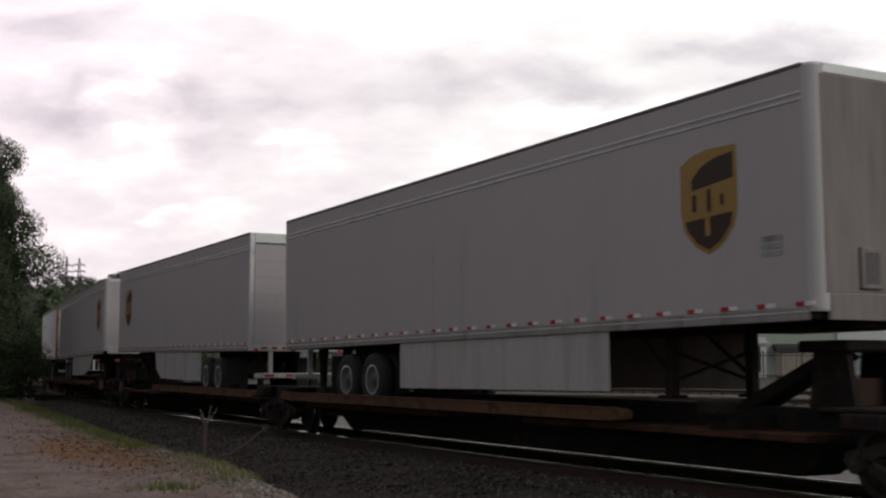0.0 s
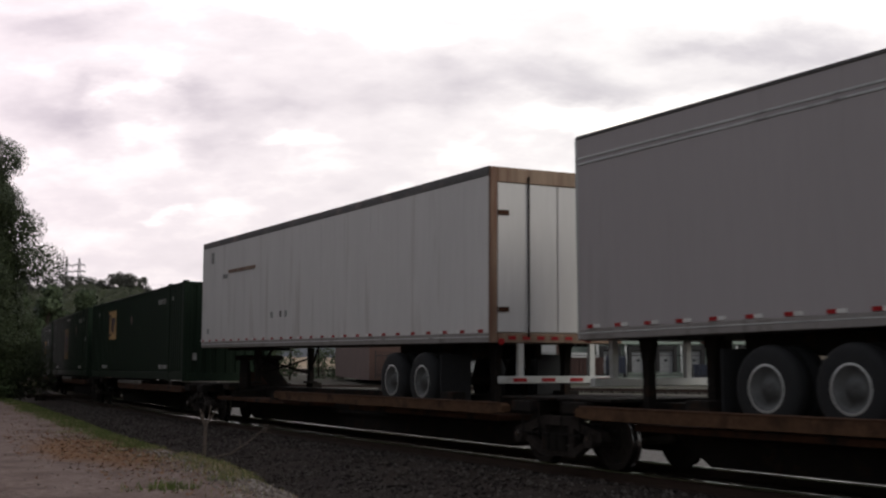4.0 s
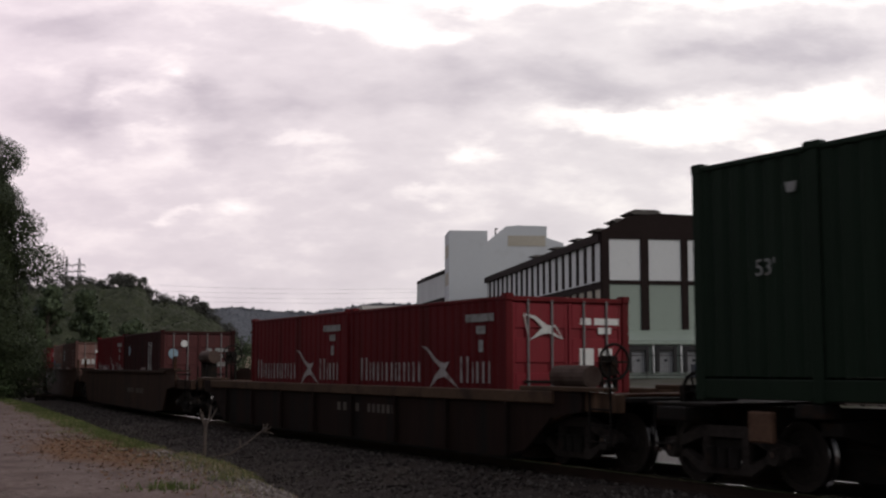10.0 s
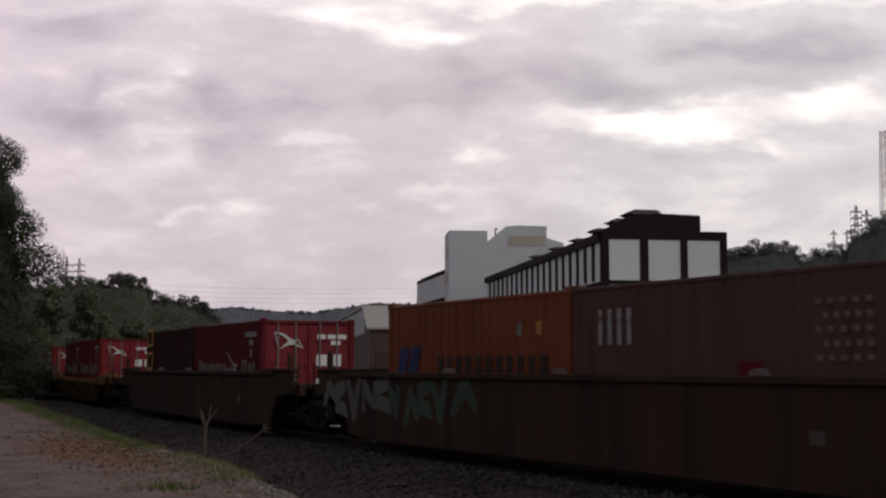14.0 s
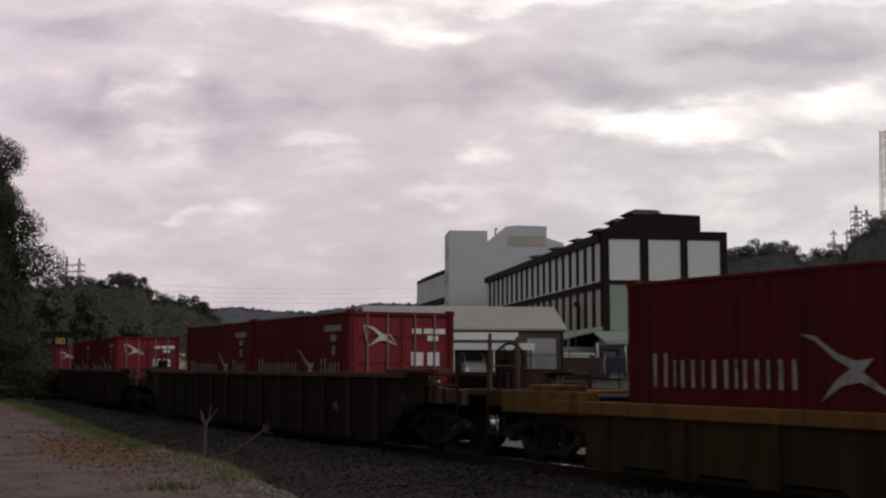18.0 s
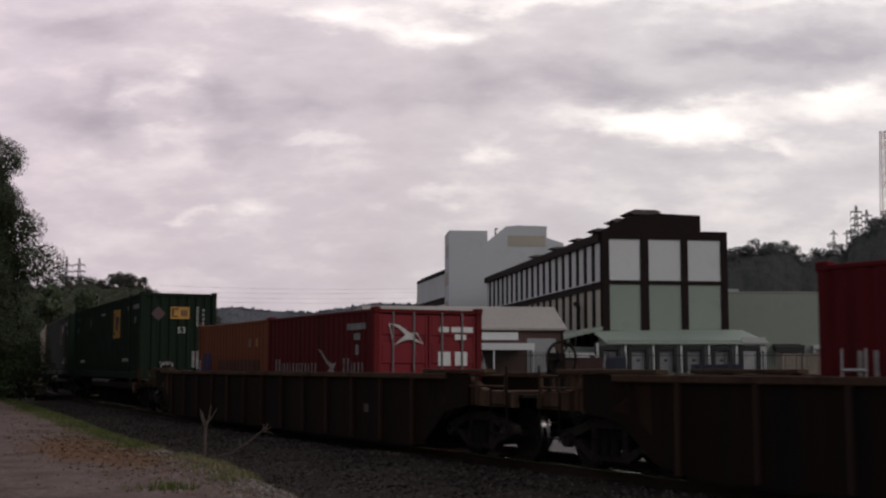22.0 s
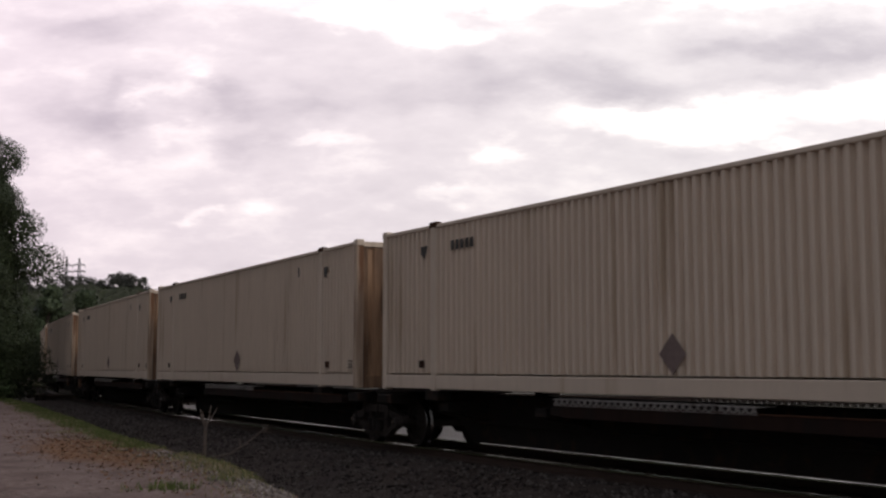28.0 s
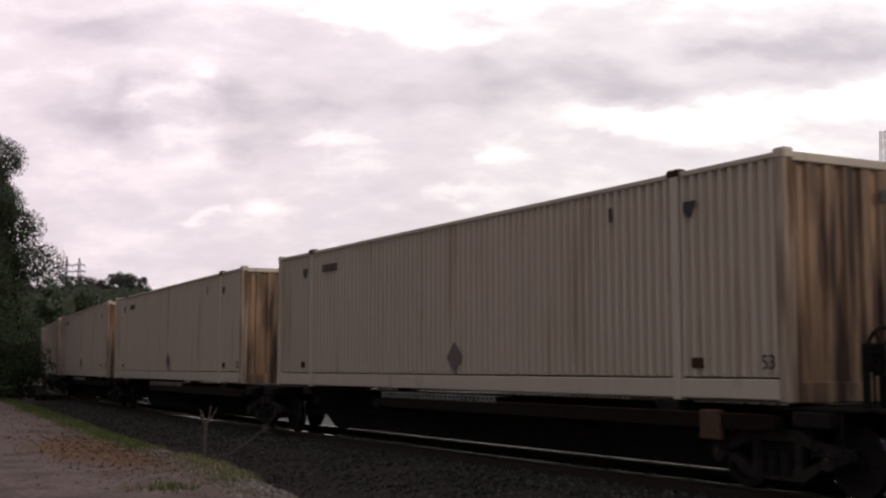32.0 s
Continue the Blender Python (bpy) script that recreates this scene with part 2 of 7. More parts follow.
# ---- mesh builder ----
class Geo:
    """Collects vertices and faces for one mesh."""

    def __init__(self):
        self.v, self.f = [], []

    def put(self, verts, faces):
        n = len(self.v)
        self.v += [tuple(p) for p in verts]
        self.f += [tuple(i + n for i in f) for f in faces]
        return self

    def box(self, x0, x1, y0, y1, z0, z1, c=0.0):
        """A box, its edges chamfered by c."""
        c = min(c, 0.45 * min(x1 - x0, y1 - y0, z1 - z0))
        if c <= 0:
            v = [(x, y, z) for x in (x0, x1) for y in (y0, y1) for z in (z0, z1)]
            return self.put(v, [(0, 1, 3, 2), (4, 6, 7, 5), (0, 4, 5, 1), (2, 3, 7, 6), (0, 2, 6, 4), (1, 5, 7, 3)])
        v, index = [], {}
        for i, x in enumerate((x0, x1)):
            for j, y in enumerate((y0, y1)):
                for k, z in enumerate((z0, z1)):
                    sx, sy, sz = (1 - 2 * i) * c, (1 - 2 * j) * c, (1 - 2 * k) * c
                    for a, p in enumerate(((x, y + sy, z + sz), (x + sx, y, z + sz), (x + sx, y + sy, z))):
                        index[i, j, k, a] = len(v)
                        v.append(p)
        g = index
        f = []
        for s in (0, 1):
            f.append((g[s, 0, 0, 0], g[s, 0, 1, 0], g[s, 1, 1, 0], g[s, 1, 0, 0])[:: 1 if s == 0 else -1])
            f.append((g[0, s, 0, 1], g[1, s, 0, 1], g[1, s, 1, 1], g[0, s, 1, 1])[:: 1 if s == 0 else -1])
            f.append((g[0, 0, s, 2], g[0, 1, s, 2], g[1, 1, s, 2], g[1, 0, s, 2])[:: 1 if s == 0 else -1])
        for a in (0, 1):
            for b in (0, 1):
                f.append((g[a, b, 0, 0], g[a, b, 1, 0], g[a, b, 1, 1], g[a, b, 0, 1]))
                f.append((g[a, 0, b, 0], g[a, 1, b, 0], g[a, 1, b, 2], g[a, 0, b, 2]))
                f.append((g[0, a, b, 1], g[1, a, b, 1], g[1, a, b, 2], g[0, a, b, 2]))
        for i in (0, 1):
            for j in (0, 1):
                for k in (0, 1):
                    f.append((g[i, j, k, 0], g[i, j, k, 1], g[i, j, k, 2]))
        return self.put(v, f)

    def prism(self, outline, lo, hi, axis="y"):
        """An outline of (a, b) pulled from lo to hi. axis y: (x, z); axis x: (y, z); axis z: (x, y)."""
        n = len(outline)
        turn = {"y": lambda a, b, d: (a, d, b), "x": lambda a, b, d: (d, a, b), "z": lambda a, b, d: (a, b, d)}[axis]
        v = [turn(a, b, lo) for a, b in outline] + [turn(a, b, hi) for a, b in outline]
        f = [tuple(range(n)), tuple(range(2 * n - 1, n - 1, -1))]
        f += [(i, i + n, (i + 1) % n + n, (i + 1) % n) for i in range(n)]
        return self.put(v, f)

    def tube(self, a, b, r0, r1=None, n=8):
        """A round bar from a to b."""
        r1 = r0 if r1 is None else r1
        a, b = Vector(a), Vector(b)
        q = (b - a).to_track_quat("Z", "Y").to_matrix()
        ring = [(math.cos(2 * math.pi * i / n), math.sin(2 * math.pi * i / n)) for i in range(n)]
        v = [a + q @ Vector((c * r0, s * r0, 0)) for c, s in ring] + [b + q @ Vector((c * r1, s * r1, 0)) for c, s in ring]
        f = [(i, (i + 1) % n, (i + 1) % n + n, i + n) for i in range(n)] + [tuple(range(n - 1, -1, -1)), tuple(range(n, 2 * n))]
        return self.put(v, f)

    def lathe(self, outline, centre=(0, 0, 0), n=24):
        """An outline of (r, y) turned round the y axis through centre."""
        v, f, m = [], [], len(outline)
        for i in range(n):
            a = 2 * math.pi * i / n
            v += [(centre[0] + r * math.cos(a), centre[1] + y, centre[2] + r * math.sin(a)) for r, y in outline]
        for i in range(n):
            for j in range(m - 1):
                p, q = i * m + j, (i + 1) % n * m + j
                f.append((p, p + 1, q + 1, q))
        return self.put(v, f)

    def ribbed(self, x0, x1, z0, z1, y, depth, pitch, out=-1, along="x", start=0.0, ridge=0.46):
        """A corrugated sheet from x0 to x1; its outer faces lie in y, its grooves depth behind them. along y: a sheet across the car."""
        xs, k = [], math.floor((x0 - start) / pitch) - 1
        corner = ((0.0, 0), (ridge, 0), (ridge + 0.12, 1), (0.88, 1), (1.0, 0))
        pts = []
        while start + k * pitch < x1 + pitch:
            for a, d in corner[:-1]:
                pts.append((start + (k + a) * pitch, d))
            k += 1
        inside = [(p, d) for p, d in pts if x0 < p < x1]

        def level(p):
            for (p0, d0), (p1, d1) in zip(pts, pts[1:]):
                if p0 <= p <= p1:
                    return d0 + (d1 - d0) * (p - p0) / (p1 - p0)
            return 0
        line = [(x0, level(x0)), *inside, (x1, level(x1))]
        v = []
        for z in (z0, z1):
            for p, d in line:
                q = y - out * depth * d
                v.append((p, q, z) if along == "x" else (q, p, z))
        n = len(line)
        return self.put(v, [(i, i + 1, i + 1 + n, i + n) for i in range(n - 1)])

    def mesh(self, name, mat, smooth=False):
        me = bpy.data.meshes.new(name)
        me.from_pydata(self.v, [], self.f)
        me.materials.append(mat)
        if smooth:
            me.shade_smooth()
        me.update()
        return me


def thing(name, label, category, group="", m=None):
    ob = new(name)
    ob.empty_display_size = 0.2
    tagged(ob, label, category, group)
    if m is not None:
        ob.matrix_basis = m
    return ob


def part(name, geo, mat, parent, label="", at=None, smooth=False):
    """One mesh under a thing or a part."""
    me = geo if isinstance(geo, bpy.types.Mesh) else geo.mesh(name, mat, smooth)
    ob = new(name, me)
    ob.parent = parent
    if at is not None:
        ob.matrix_basis = at
    if label:
        ob["label"] = label
    return ob


def solo(name, geo, mat, label="", category="", group="", kind="", m=None, smooth=False):
    """A thing, or a piece of the setting, of one mesh."""
    me = geo if isinstance(geo, bpy.types.Mesh) else geo.mesh(name, mat, smooth)
    ob = new(name, me)
    if m is not None:
        ob.matrix_basis = m
    return tagged(ob, label, category, group, kind)


def words(text, size, name, mat, parent, at, label=""):
    """Lettering in the built-in font, as a thin mesh."""
    cu = bpy.data.curves.new(name, "FONT")
    cu.body, cu.size, cu.extrude, cu.align_x, cu.align_y = text, size, 0.003, "CENTER", "CENTER"
    tmp = bpy.data.objects.new(name, cu)
    me = bpy.data.meshes.new_from_object(tmp)
    bpy.data.objects.remove(tmp)
    me.materials.append(mat)
    return part(name, me, mat, parent, label, at)


FACE_NEAR = Matrix(((1, 0, 0, 0), (0, 0, -1, 0), (0, 1, 0, 0), (0, 0, 0, 1)))     # lettering on a car's near side
FACE_FRONT = Matrix(((0, 0, 1, 0), (1, 0, 0, 0), (0, 1, 0, 0), (0, 0, 0, 1)))    # lettering on a car's leading end
MOVERS = []        # things of the train and where they ride in it: (thing, place, height)
BACKWARDS = []     # trailers that ride tail first
NOSE_UP = {}       # trailers held nose-up on their hitches, and the place of their axles
WHEELS = []        # wheelsets: (object, place of its car, x in its car, pose of its axle)


# ---- the train: containers ----
def bars(name, parent, mat, x0, x1, z0, z1, y, count, gap=0.3, side="near", label=""):
    """Writing as a row of plain bars, each a part."""
    w = (x1 - x0) / count
    for i in range(count):
        a, b = x0 + w * (i + gap / 2), x0 + w * (i + 1 - gap / 2)
        g = Geo().box(a, b, y - 0.004, y, z0, z1) if side == "near" else Geo().box(y, y + 0.004, a, b, z0, z1)
        part(name, g, M[mat], parent, label)


def flat(outline, y, side="near"):
    """A flat painted shape on the near side (x, z) or on the leading end (y, z)."""
    return Geo().prism(outline, y - 0.004, y, "y") if side == "near" else Geo().prism(outline, y, y + 0.004, "x")


def strokes(parent, mat, x0, count, pitch, z0, z1, y):
    """Brand lettering as plain slim bars, in pairs, the first of them taller."""
    for i in range(count):
        x, top = x0 + i * pitch, z1 if i == 0 else z0 + 0.80 * (z1 - z0)
        for a, b in (((0.02, 0.085), (0.235, 0.30)), ((0.05, 0.09), (0.19, 0.25)), ((0.01, 0.075), (0.21, 0.25)))[i % 3]:
            part("brand_bar", flat([(x + a, z0), (x + b, z0), (x + b, top), (x + a, top)], y), M[mat], parent, "white brand lettering as bars")


def disc(x, z, r, n=16, rz=None):
    return [(x + r * math.cos(2 * math.pi * i / n), z + (rz or r) * math.sin(2 * math.pi * i / n)) for i in range(n)]


def diamond(x, z, r):
    return [(x - r, z), (x, z - r), (x + r, z), (x, z + r)]


LONG, LONG_H, LONG_W = 16.15, 2.95, 2.59


def long_container(paint, end_paint, label, group, logo=None, clean=True, marks=0):
    """A 53-foot box with corrugated walls and lifting posts at the 40-foot places. Origin at the middle of its underside."""
    h, w, l = LONG_H, LONG_W / 2, LONG / 2
    box = thing("shipping_container", label, "shipping container", group)
    mat, end = M[paint], M[end_paint]
    for side, name in ((-1, "side_panel"), (1, "side_panel")):
        for x0, x1 in ((-l + 0.16, -6.18), (-6.02, 6.02), (6.18, l - 0.16)):
            g = Geo().ribbed(x0, x1, 0.30, h - 0.09, side * (w - 0.012), 0.024 if clean else 0.074, 0.285 if clean else 0.178, side, ridge=0.46 if clean else 0.30)
            part(name, g, mat, box)
        for x0, x1 in ((-l + 0.16, -6.18), (-6.02, 6.02), (6.18, l - 0.16)):
            part("bottom_rail", Geo().box(x0, x1, min(side * w, side * (w - 0.09)), max(side * w, side * (w - 0.09)), 0.03, 0.27, 0.012), mat, box)
        part("top_rail", Geo().box(-l + 0.16, l - 0.16, min(side * (w + 0.004), side * (w - 0.08)), max(side * (w + 0.004), side * (w - 0.08)), h - 0.10, h - 0.03, 0.012),
             mat, box)
        for x in (-6.1, 6.1):
            y0, y1 = sorted((side * (w + 0.012), side * (w - 0.10)))
            part("lifting_post", Geo().box(x - 0.08, x + 0.08, y0, y1, 0.0, h - 0.02, 0.015), mat, box)
            cap = part("corner_casting", Geo().box(x - 0.13, x + 0.13, y0 - 0.012, y1 + 0.012, h - 0.09, h + 0.015, 0.02), mat if clean else M["sill_rust"], box)
            cap["label"] = "worn steel lifting casting"
        for x in (-l + 0.08, l - 0.08):
            y0, y1 = sorted((side * (w + 0.008), side * (w - 0.15)))
            part("corner_post", Geo().box(x - 0.085, x + 0.085, y0, y1, 0.0, h - 0.02, 0.02), mat if clean or x < 0 else M["beige_worn"], box)
            part("corner_casting", Geo().box(x - 0.095, x + 0.095, y0 - 0.006, y1 + 0.006, h - 0.12, h + 0.012, 0.02), mat, box)
    part("roof_panel", Geo().box(-l + 0.1, l - 0.1, -w + 0.06, w - 0.06, h - 0.07, h - 0.035), mat, box)
    part("floor_panel", Geo().box(-l + 0.1, l - 0.1, -w + 0.08, w - 0.08, 0.04, 0.16), M["steel_dark"], box)
    part("front_panel", Geo().ribbed(-w + 0.14, w - 0.14, 0.24, h - 0.14, l - 0.03, 0.045, 0.30, 1, "y"), end, box, "" if clean else "rust-streaked end wall")
    part("end_header", Geo().box(l - 0.14, l - 0.005, -w + 0.14, w - 0.14, h - 0.14, h - 0.03, 0.012), mat, box)
    part("end_sill", Geo().box(l - 0.14, l - 0.005, -w + 0.14, w - 0.14, 0.0, 0.24, 0.012), end, box)
    for y0, y1 in ((-w + 0.15, -0.015), (0.015, w - 0.15)):
        d = part("rear_door", Geo().box(-l + 0.03, -l + 0.08, y0, y1, 0.12, h - 0.12, 0.01), mat, box)
        for k in (0.3, 0.7):
            y = y0 + (y1 - y0) * k
            part("lock_rod", Geo().tube((-l + 0.01, y, 0.1), (-l + 0.01, y, h - 0.1), 0.017), M["steel_dark"], d)
    y = -w - 0.002
    if logo is not None:
        a, a1, z0, z1 = logo["panel"]
        p, r = a1 - a, z1 - z0
        panel = part("logo_panel", Geo().ribbed(a, a1, z0, z1, -w + 0.006, 0.024, 0.285), M["yellow_faded" if logo.get("worn") else "tan_mark" if logo.get("pale") else "yellow_mark"], box, "worn tan logo panel" if logo.get("worn") else "yellow painted logo panel")
        for q0, q1, r0, r1 in ((0.10, 0.155, 0.12, 0.88), (0.155, 0.35, 0.12, 0.20), (0.155, 0.35, 0.80, 0.88)):
            part("logo_bar", Geo().box(a + q0 * p, a + q1 * p, y - 0.008, y - 0.004, z0 + r0 * r, z0 + r1 * r), M["umber_mark"], panel, "dark brown logo shape")
        for q0, q1, q2, q3 in ((0.40, 0.45, 0.43, 0.48), (0.60, 0.65, 0.57, 0.62), (0.46, 0.50, 0.515, 0.545), (0.555, 0.595, 0.515, 0.545)):
            part("logo_bar", Geo().prism([(a + q2 * p, z0 + 0.26 * r), (a + q3 * p, z0 + 0.26 * r), (a + q1 * p, z0 + 0.76 * r), (a + q0 * p, z0 + 0.76 * r)], y - 0.008, y - 0.004), M["navy_mark"], panel, "navy blue logo shape")
        part("logo_bar", Geo().box(a + 0.70 * p, a + 0.755 * p, y - 0.008, y - 0.004, z0 + 0.20 * r, z0 + 0.76 * r), M["navy_mark"], panel)
        part("logo_bar", Geo().prism(disc(a + 0.80 * p, z0 + 0.63 * r, 0.075 * p, 12, 0.13 * r), y - 0.0105, y - 0.0085), M["navy_mark"], panel)
        if "line" in logo:
            bars("marking", box, "grey_mark", *logo["line"], y, 14, 0.2, label="small white line of writing")
        if "number" in logo:
            bars("marking", box, "grey_mark", *logo["number"], y, 6, 0.4, label="white number")
        for x in logo.get("lift", ()):
            words("TOP LIFT ONLY", 0.17, "marking", M["white_mark"], box, Matrix.Translation((x, y, logo["lift_z"])) @ FACE_NEAR, "white stencilled lifting note")
        part("placard", flat(diamond(*logo["diamond"]), y), M["white_mark" if marks else "faded_red"], box, "diamond-shaped placard")
        for x, z in logo.get("feet", ()):
            words("53'", 0.28, "marking", M["grey_mark"], box, Matrix.Translation((x, y, z)) @ FACE_NEAR, "white length mark")
        for x in (-6.42, 6.66 if logo["panel"][0] < 0 else 5.72):
            part("decal", flat([(x - 0.06, 2.42), (x + 0.06, 2.42), (x + 0.09, 2.54), (x - 0.09, 2.54)], y), M["grey_mark"], box)
        if marks:
            part("decal", flat([(4.70, 0.57), (5.0, 0.57), (5.0, 0.68), (4.70, 0.68)], y), M["white_mark"], box)
            part("decal", flat([(5.76, 0.58), (6.0, 0.58), (6.0, 0.86), (5.76, 0.86)], y), M["white_mark"], box)
        x = l + 0.002
        if "bare_end" in logo:
            part("decal", Geo().box(x, x + 0.004, -1.02, -0.90, 0.62, 0.82), M["grey_mark"], box)
        else:
            if "end_strip" in logo:
                part("end_panel_logo", Geo().box(x, x + 0.004, -1.10, -0.84, 1.80, 2.45), M["yellow_mark"], box, "yellow panel on the end wall")
            else:
                part("end_panel_logo", Geo().box(x, x + 0.004, -0.28, 0.36, 2.05, 2.46), M["yellow_mark"], box, "yellow logo panel on the end wall")
                for q0, q1, r0, r1 in ((-0.24, -0.18, 2.11, 2.41), (-0.18, -0.03, 2.11, 2.155), (-0.18, -0.03, 2.365, 2.41)):
                    part("logo_bar", Geo().box(x + 0.004, x + 0.008, q0, q1, r0, r1), M["umber_mark"], box)
                bars("logo_bar", box, "navy_mark", 0.06, 0.30, 2.14, 2.36, x + 0.004, 3, 0.4, "end")
            ey, ez, er = logo.get("end_diamond", (-0.70, 2.22, 0.25))
            part("placard", Geo().prism(diamond(ey, ez, er), x, x + 0.004, "x"), M["white_mark" if marks else "faded_red"], box, "white diamond placard" if marks else "faded reddish diamond placard")
            words("53", 0.30, "marking", M["white_mark"], box, Matrix.Translation((x, 0.10, 1.66)) @ FACE_FRONT, "white length mark")
            for k in range(7):
                part("marking", Geo().box(x, x + 0.004, 0.60, 0.68, 1.80 + k * 0.10, 1.87 + k * 0.10), M["grey_mark"], box)
                part("marking", Geo().box(x, x + 0.004, 0.80, 0.88, 1.40 + k * 0.15, 1.50 + k * 0.15), M["grey_mark"], box)
            bars("marking", box, "grey_mark", 0.45, 1.0, 0.40, 0.95, x, 4, 0.3, "end")
            part("decal", Geo().box(x, x + 0.004, -0.62, -0.16, 0.42, 0.60), M["grey_mark"], box)
    else:
        bars("marking", box, "dark_mark", -5.5, -4.7, 2.42, 2.58, y, 5, label="dark number")
        part("placard", flat(diamond(0.28, 0.58, 0.27), y), M["pink_mark"], box, "dull brown diamond placard")
        for x, z in ((6.42, 2.30), (-6.42, 2.34)):
            part("decal", flat([(x, z), (x - 0.13, z + 0.08), (x - 0.13, z + 0.22), (x + 0.13, z + 0.22)], y), M["dark_mark"], box)
        part("decal", flat([(6.40, 0.40), (6.62, 0.40), (6.62, 0.53), (6.40, 0.53)], y), M["sill_rust"], box, "rusty plate")
        part("decal", flat([(-6.62, 0.40), (-6.42, 0.40), (-6.42, 0.53), (-6.62, 0.53)], y), M["sill_rust"], box, "rusty plate")
        part("decal", flat([(4.7, 2.42), (4.78, 2.42), (4.78, 2.62), (4.7, 2.62)], y), M["dark_mark"], box)
        words("53", 0.24, "marking", M["dark_mark"], box, Matrix.Translation((7.75, y, 0.46)) @ FACE_NEAR, "dark length mark")
        bars("marking", box, "dark_mark", 0.25, 1.05, 2.42, 2.56, l + 0.002, 5, 0.3, "end", label="dark number on the end wall")
    return box


SHORT, SHORT_H, SHORT_W = 6.06, 2.54, 2.44


def short_container(paint, door_paint, label, group, logo="bird"):
    """A 20-foot box with its doors at the leading end. Origin at the middle of its underside."""
    h, w, l = SHORT_H, SHORT_W / 2, SHORT / 2
    box = thing("shipping_container", label, "shipping container", group)
    mat, dm = M[paint], M[door_paint]
    for side in (-1, 1):
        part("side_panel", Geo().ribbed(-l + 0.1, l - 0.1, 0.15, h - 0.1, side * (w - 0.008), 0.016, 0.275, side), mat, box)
        y0, y1 = sorted((side * w, side * (w - 0.07)))
        part("top_rail", Geo().box(-l + 0.12, l - 0.12, y0, y1, h - 0.11, h - 0.045, 0.012), mat, box)
        part("bottom_rail", Geo().box(-l + 0.12, l - 0.12, y0, y1, 0.03, 0.16, 0.012), mat, box)
        for x in (-l + 0.07, l - 0.07):
            y0, y1 = sorted((side * (w + 0.003), side * (w - 0.14)))
            part("corner_post", Geo().box(x - 0.065, x + 0.065, y0, y1, 0.1, h - 0.1, 0.015), mat, box)
            for z in (0.06, h - 0.06):
                part("corner_casting", Geo().box(x - 0.09, x + 0.09, y0 - 0.004, y1 + 0.004, z - 0.06, z + 0.06, 0.015), mat, box)
    part("roof_panel", Geo().box(-l + 0.1, l - 0.1, -w + 0.05, w - 0.05, h - 0.08, h - 0.055), mat, box)
    part("back_panel", Geo().ribbed(-w + 0.1, w - 0.1, 0.1, h - 0.1, -l + 0.03, 0.04, 0.25, -1, "y"), mat, box)
    part("door_header", Geo().box(l - 0.12, l - 0.01, -w + 0.13, w - 0.13, h - 0.13, h - 0.045, 0.012), mat, box)
    part("door_sill", Geo().box(l - 0.12, l - 0.01, -w + 0.13, w - 0.13, 0.03, 0.14, 0.012), dm, box)
    x = l - 0.05
    for y0, y1 in ((-w + 0.14, -0.012), (0.012, w - 0.14)):
        door = part("door", Geo().box(x - 0.04, x - 0.012, y0, y1, 0.15, h - 0.14), dm, box)
        g = Geo()
        g.box(x - 0.012, x + 0.012, y0, y0 + 0.06, 0.15, h - 0.14, 0.006).box(x - 0.012, x + 0.012, y1 - 0.06, y1, 0.15, h - 0.14, 0.006)
        z = 0.15
        for zt in (0.30, 0.86, 1.42, 1.98):
            g.box(x - 0.012, x + 0.014, y0 + 0.06, y1 - 0.06, zt, min(zt + 0.40, h - 0.14), 0.012)
        part("door_rib", g, dm, door)
        for k in (0.27, 0.70):
            y = y0 + (y1 - y0) * k
            rod = part("lock_rod", Geo().tube((x + 0.035, y, 0.08), (x + 0.035, y, h - 0.09), 0.020), M["rod_grey"], door)
        part("lock_handle", Geo().box(x + 0.03, x + 0.055, y0 + 0.2, y1 - 0.2, 1.10, 1.14, 0.005), M["steel_dark"], door)
    p = x + 0.016
    y = -w - 0.001
    if logo == "bird":
        for a, b, c, d in ((0.24, 0.46, 2.05, 2.16), (0.52, 1.02, 2.05, 2.16), (0.60, 0.86, 1.90, 2.01), (0.22, 0.50, 1.38, 1.66), (0.60, 0.88, 1.38, 1.66), (0.22, 0.50, 0.92, 1.07), (0.60, 0.90, 0.92, 1.07)):
            part("decal", Geo().box(p, p + 0.004, a, b, c, d), M["decal_white"], box)
        wing = [(-0.88, 2.22), (-0.66, 2.18), (-0.48, 2.06), (-0.40, 2.02), (-0.28, 2.04), (-0.34, 1.95), (-0.14, 1.80), (-0.40, 1.90), (-0.54, 1.88), (-0.78, 1.78), (-0.60, 1.93), (-0.53, 1.99), (-0.68, 2.12), (-0.85, 2.19)]
        part("emblem", Geo().prism(wing, p + 0.026, p + 0.030, "x"), M["white_mark"], box, "white emblem shape")
        for (ya, za), (yb, zb) in (((-0.88, 2.20), (-0.78, 1.80)), ((-0.28, 2.03), (-0.14, 1.81))):
            part("emblem_line", Geo().prism([(ya - 0.012, za), (ya + 0.012, za), (yb + 0.012, zb), (yb - 0.012, zb)], p + 0.026, p + 0.030, "x"), M["white_mark"], box)
        part("decal", flat([(1.73, 2.10), (2.65, 2.10), (2.65, 2.23), (1.73, 2.23)], y), M["grey_mark"], box)
        part("decal", flat([(2.08, 1.90), (2.38, 1.90), (2.38, 2.03), (2.08, 2.03)], y), M["grey_mark"], box)
        part("decal", flat([(2.16, 1.60), (2.30, 1.60), (2.30, 1.80), (2.16, 1.80)], y), M["grey_mark"], box)
        strokes(box, "side_mark", -2.50, 7, 0.375, 1.09, 1.53, y)
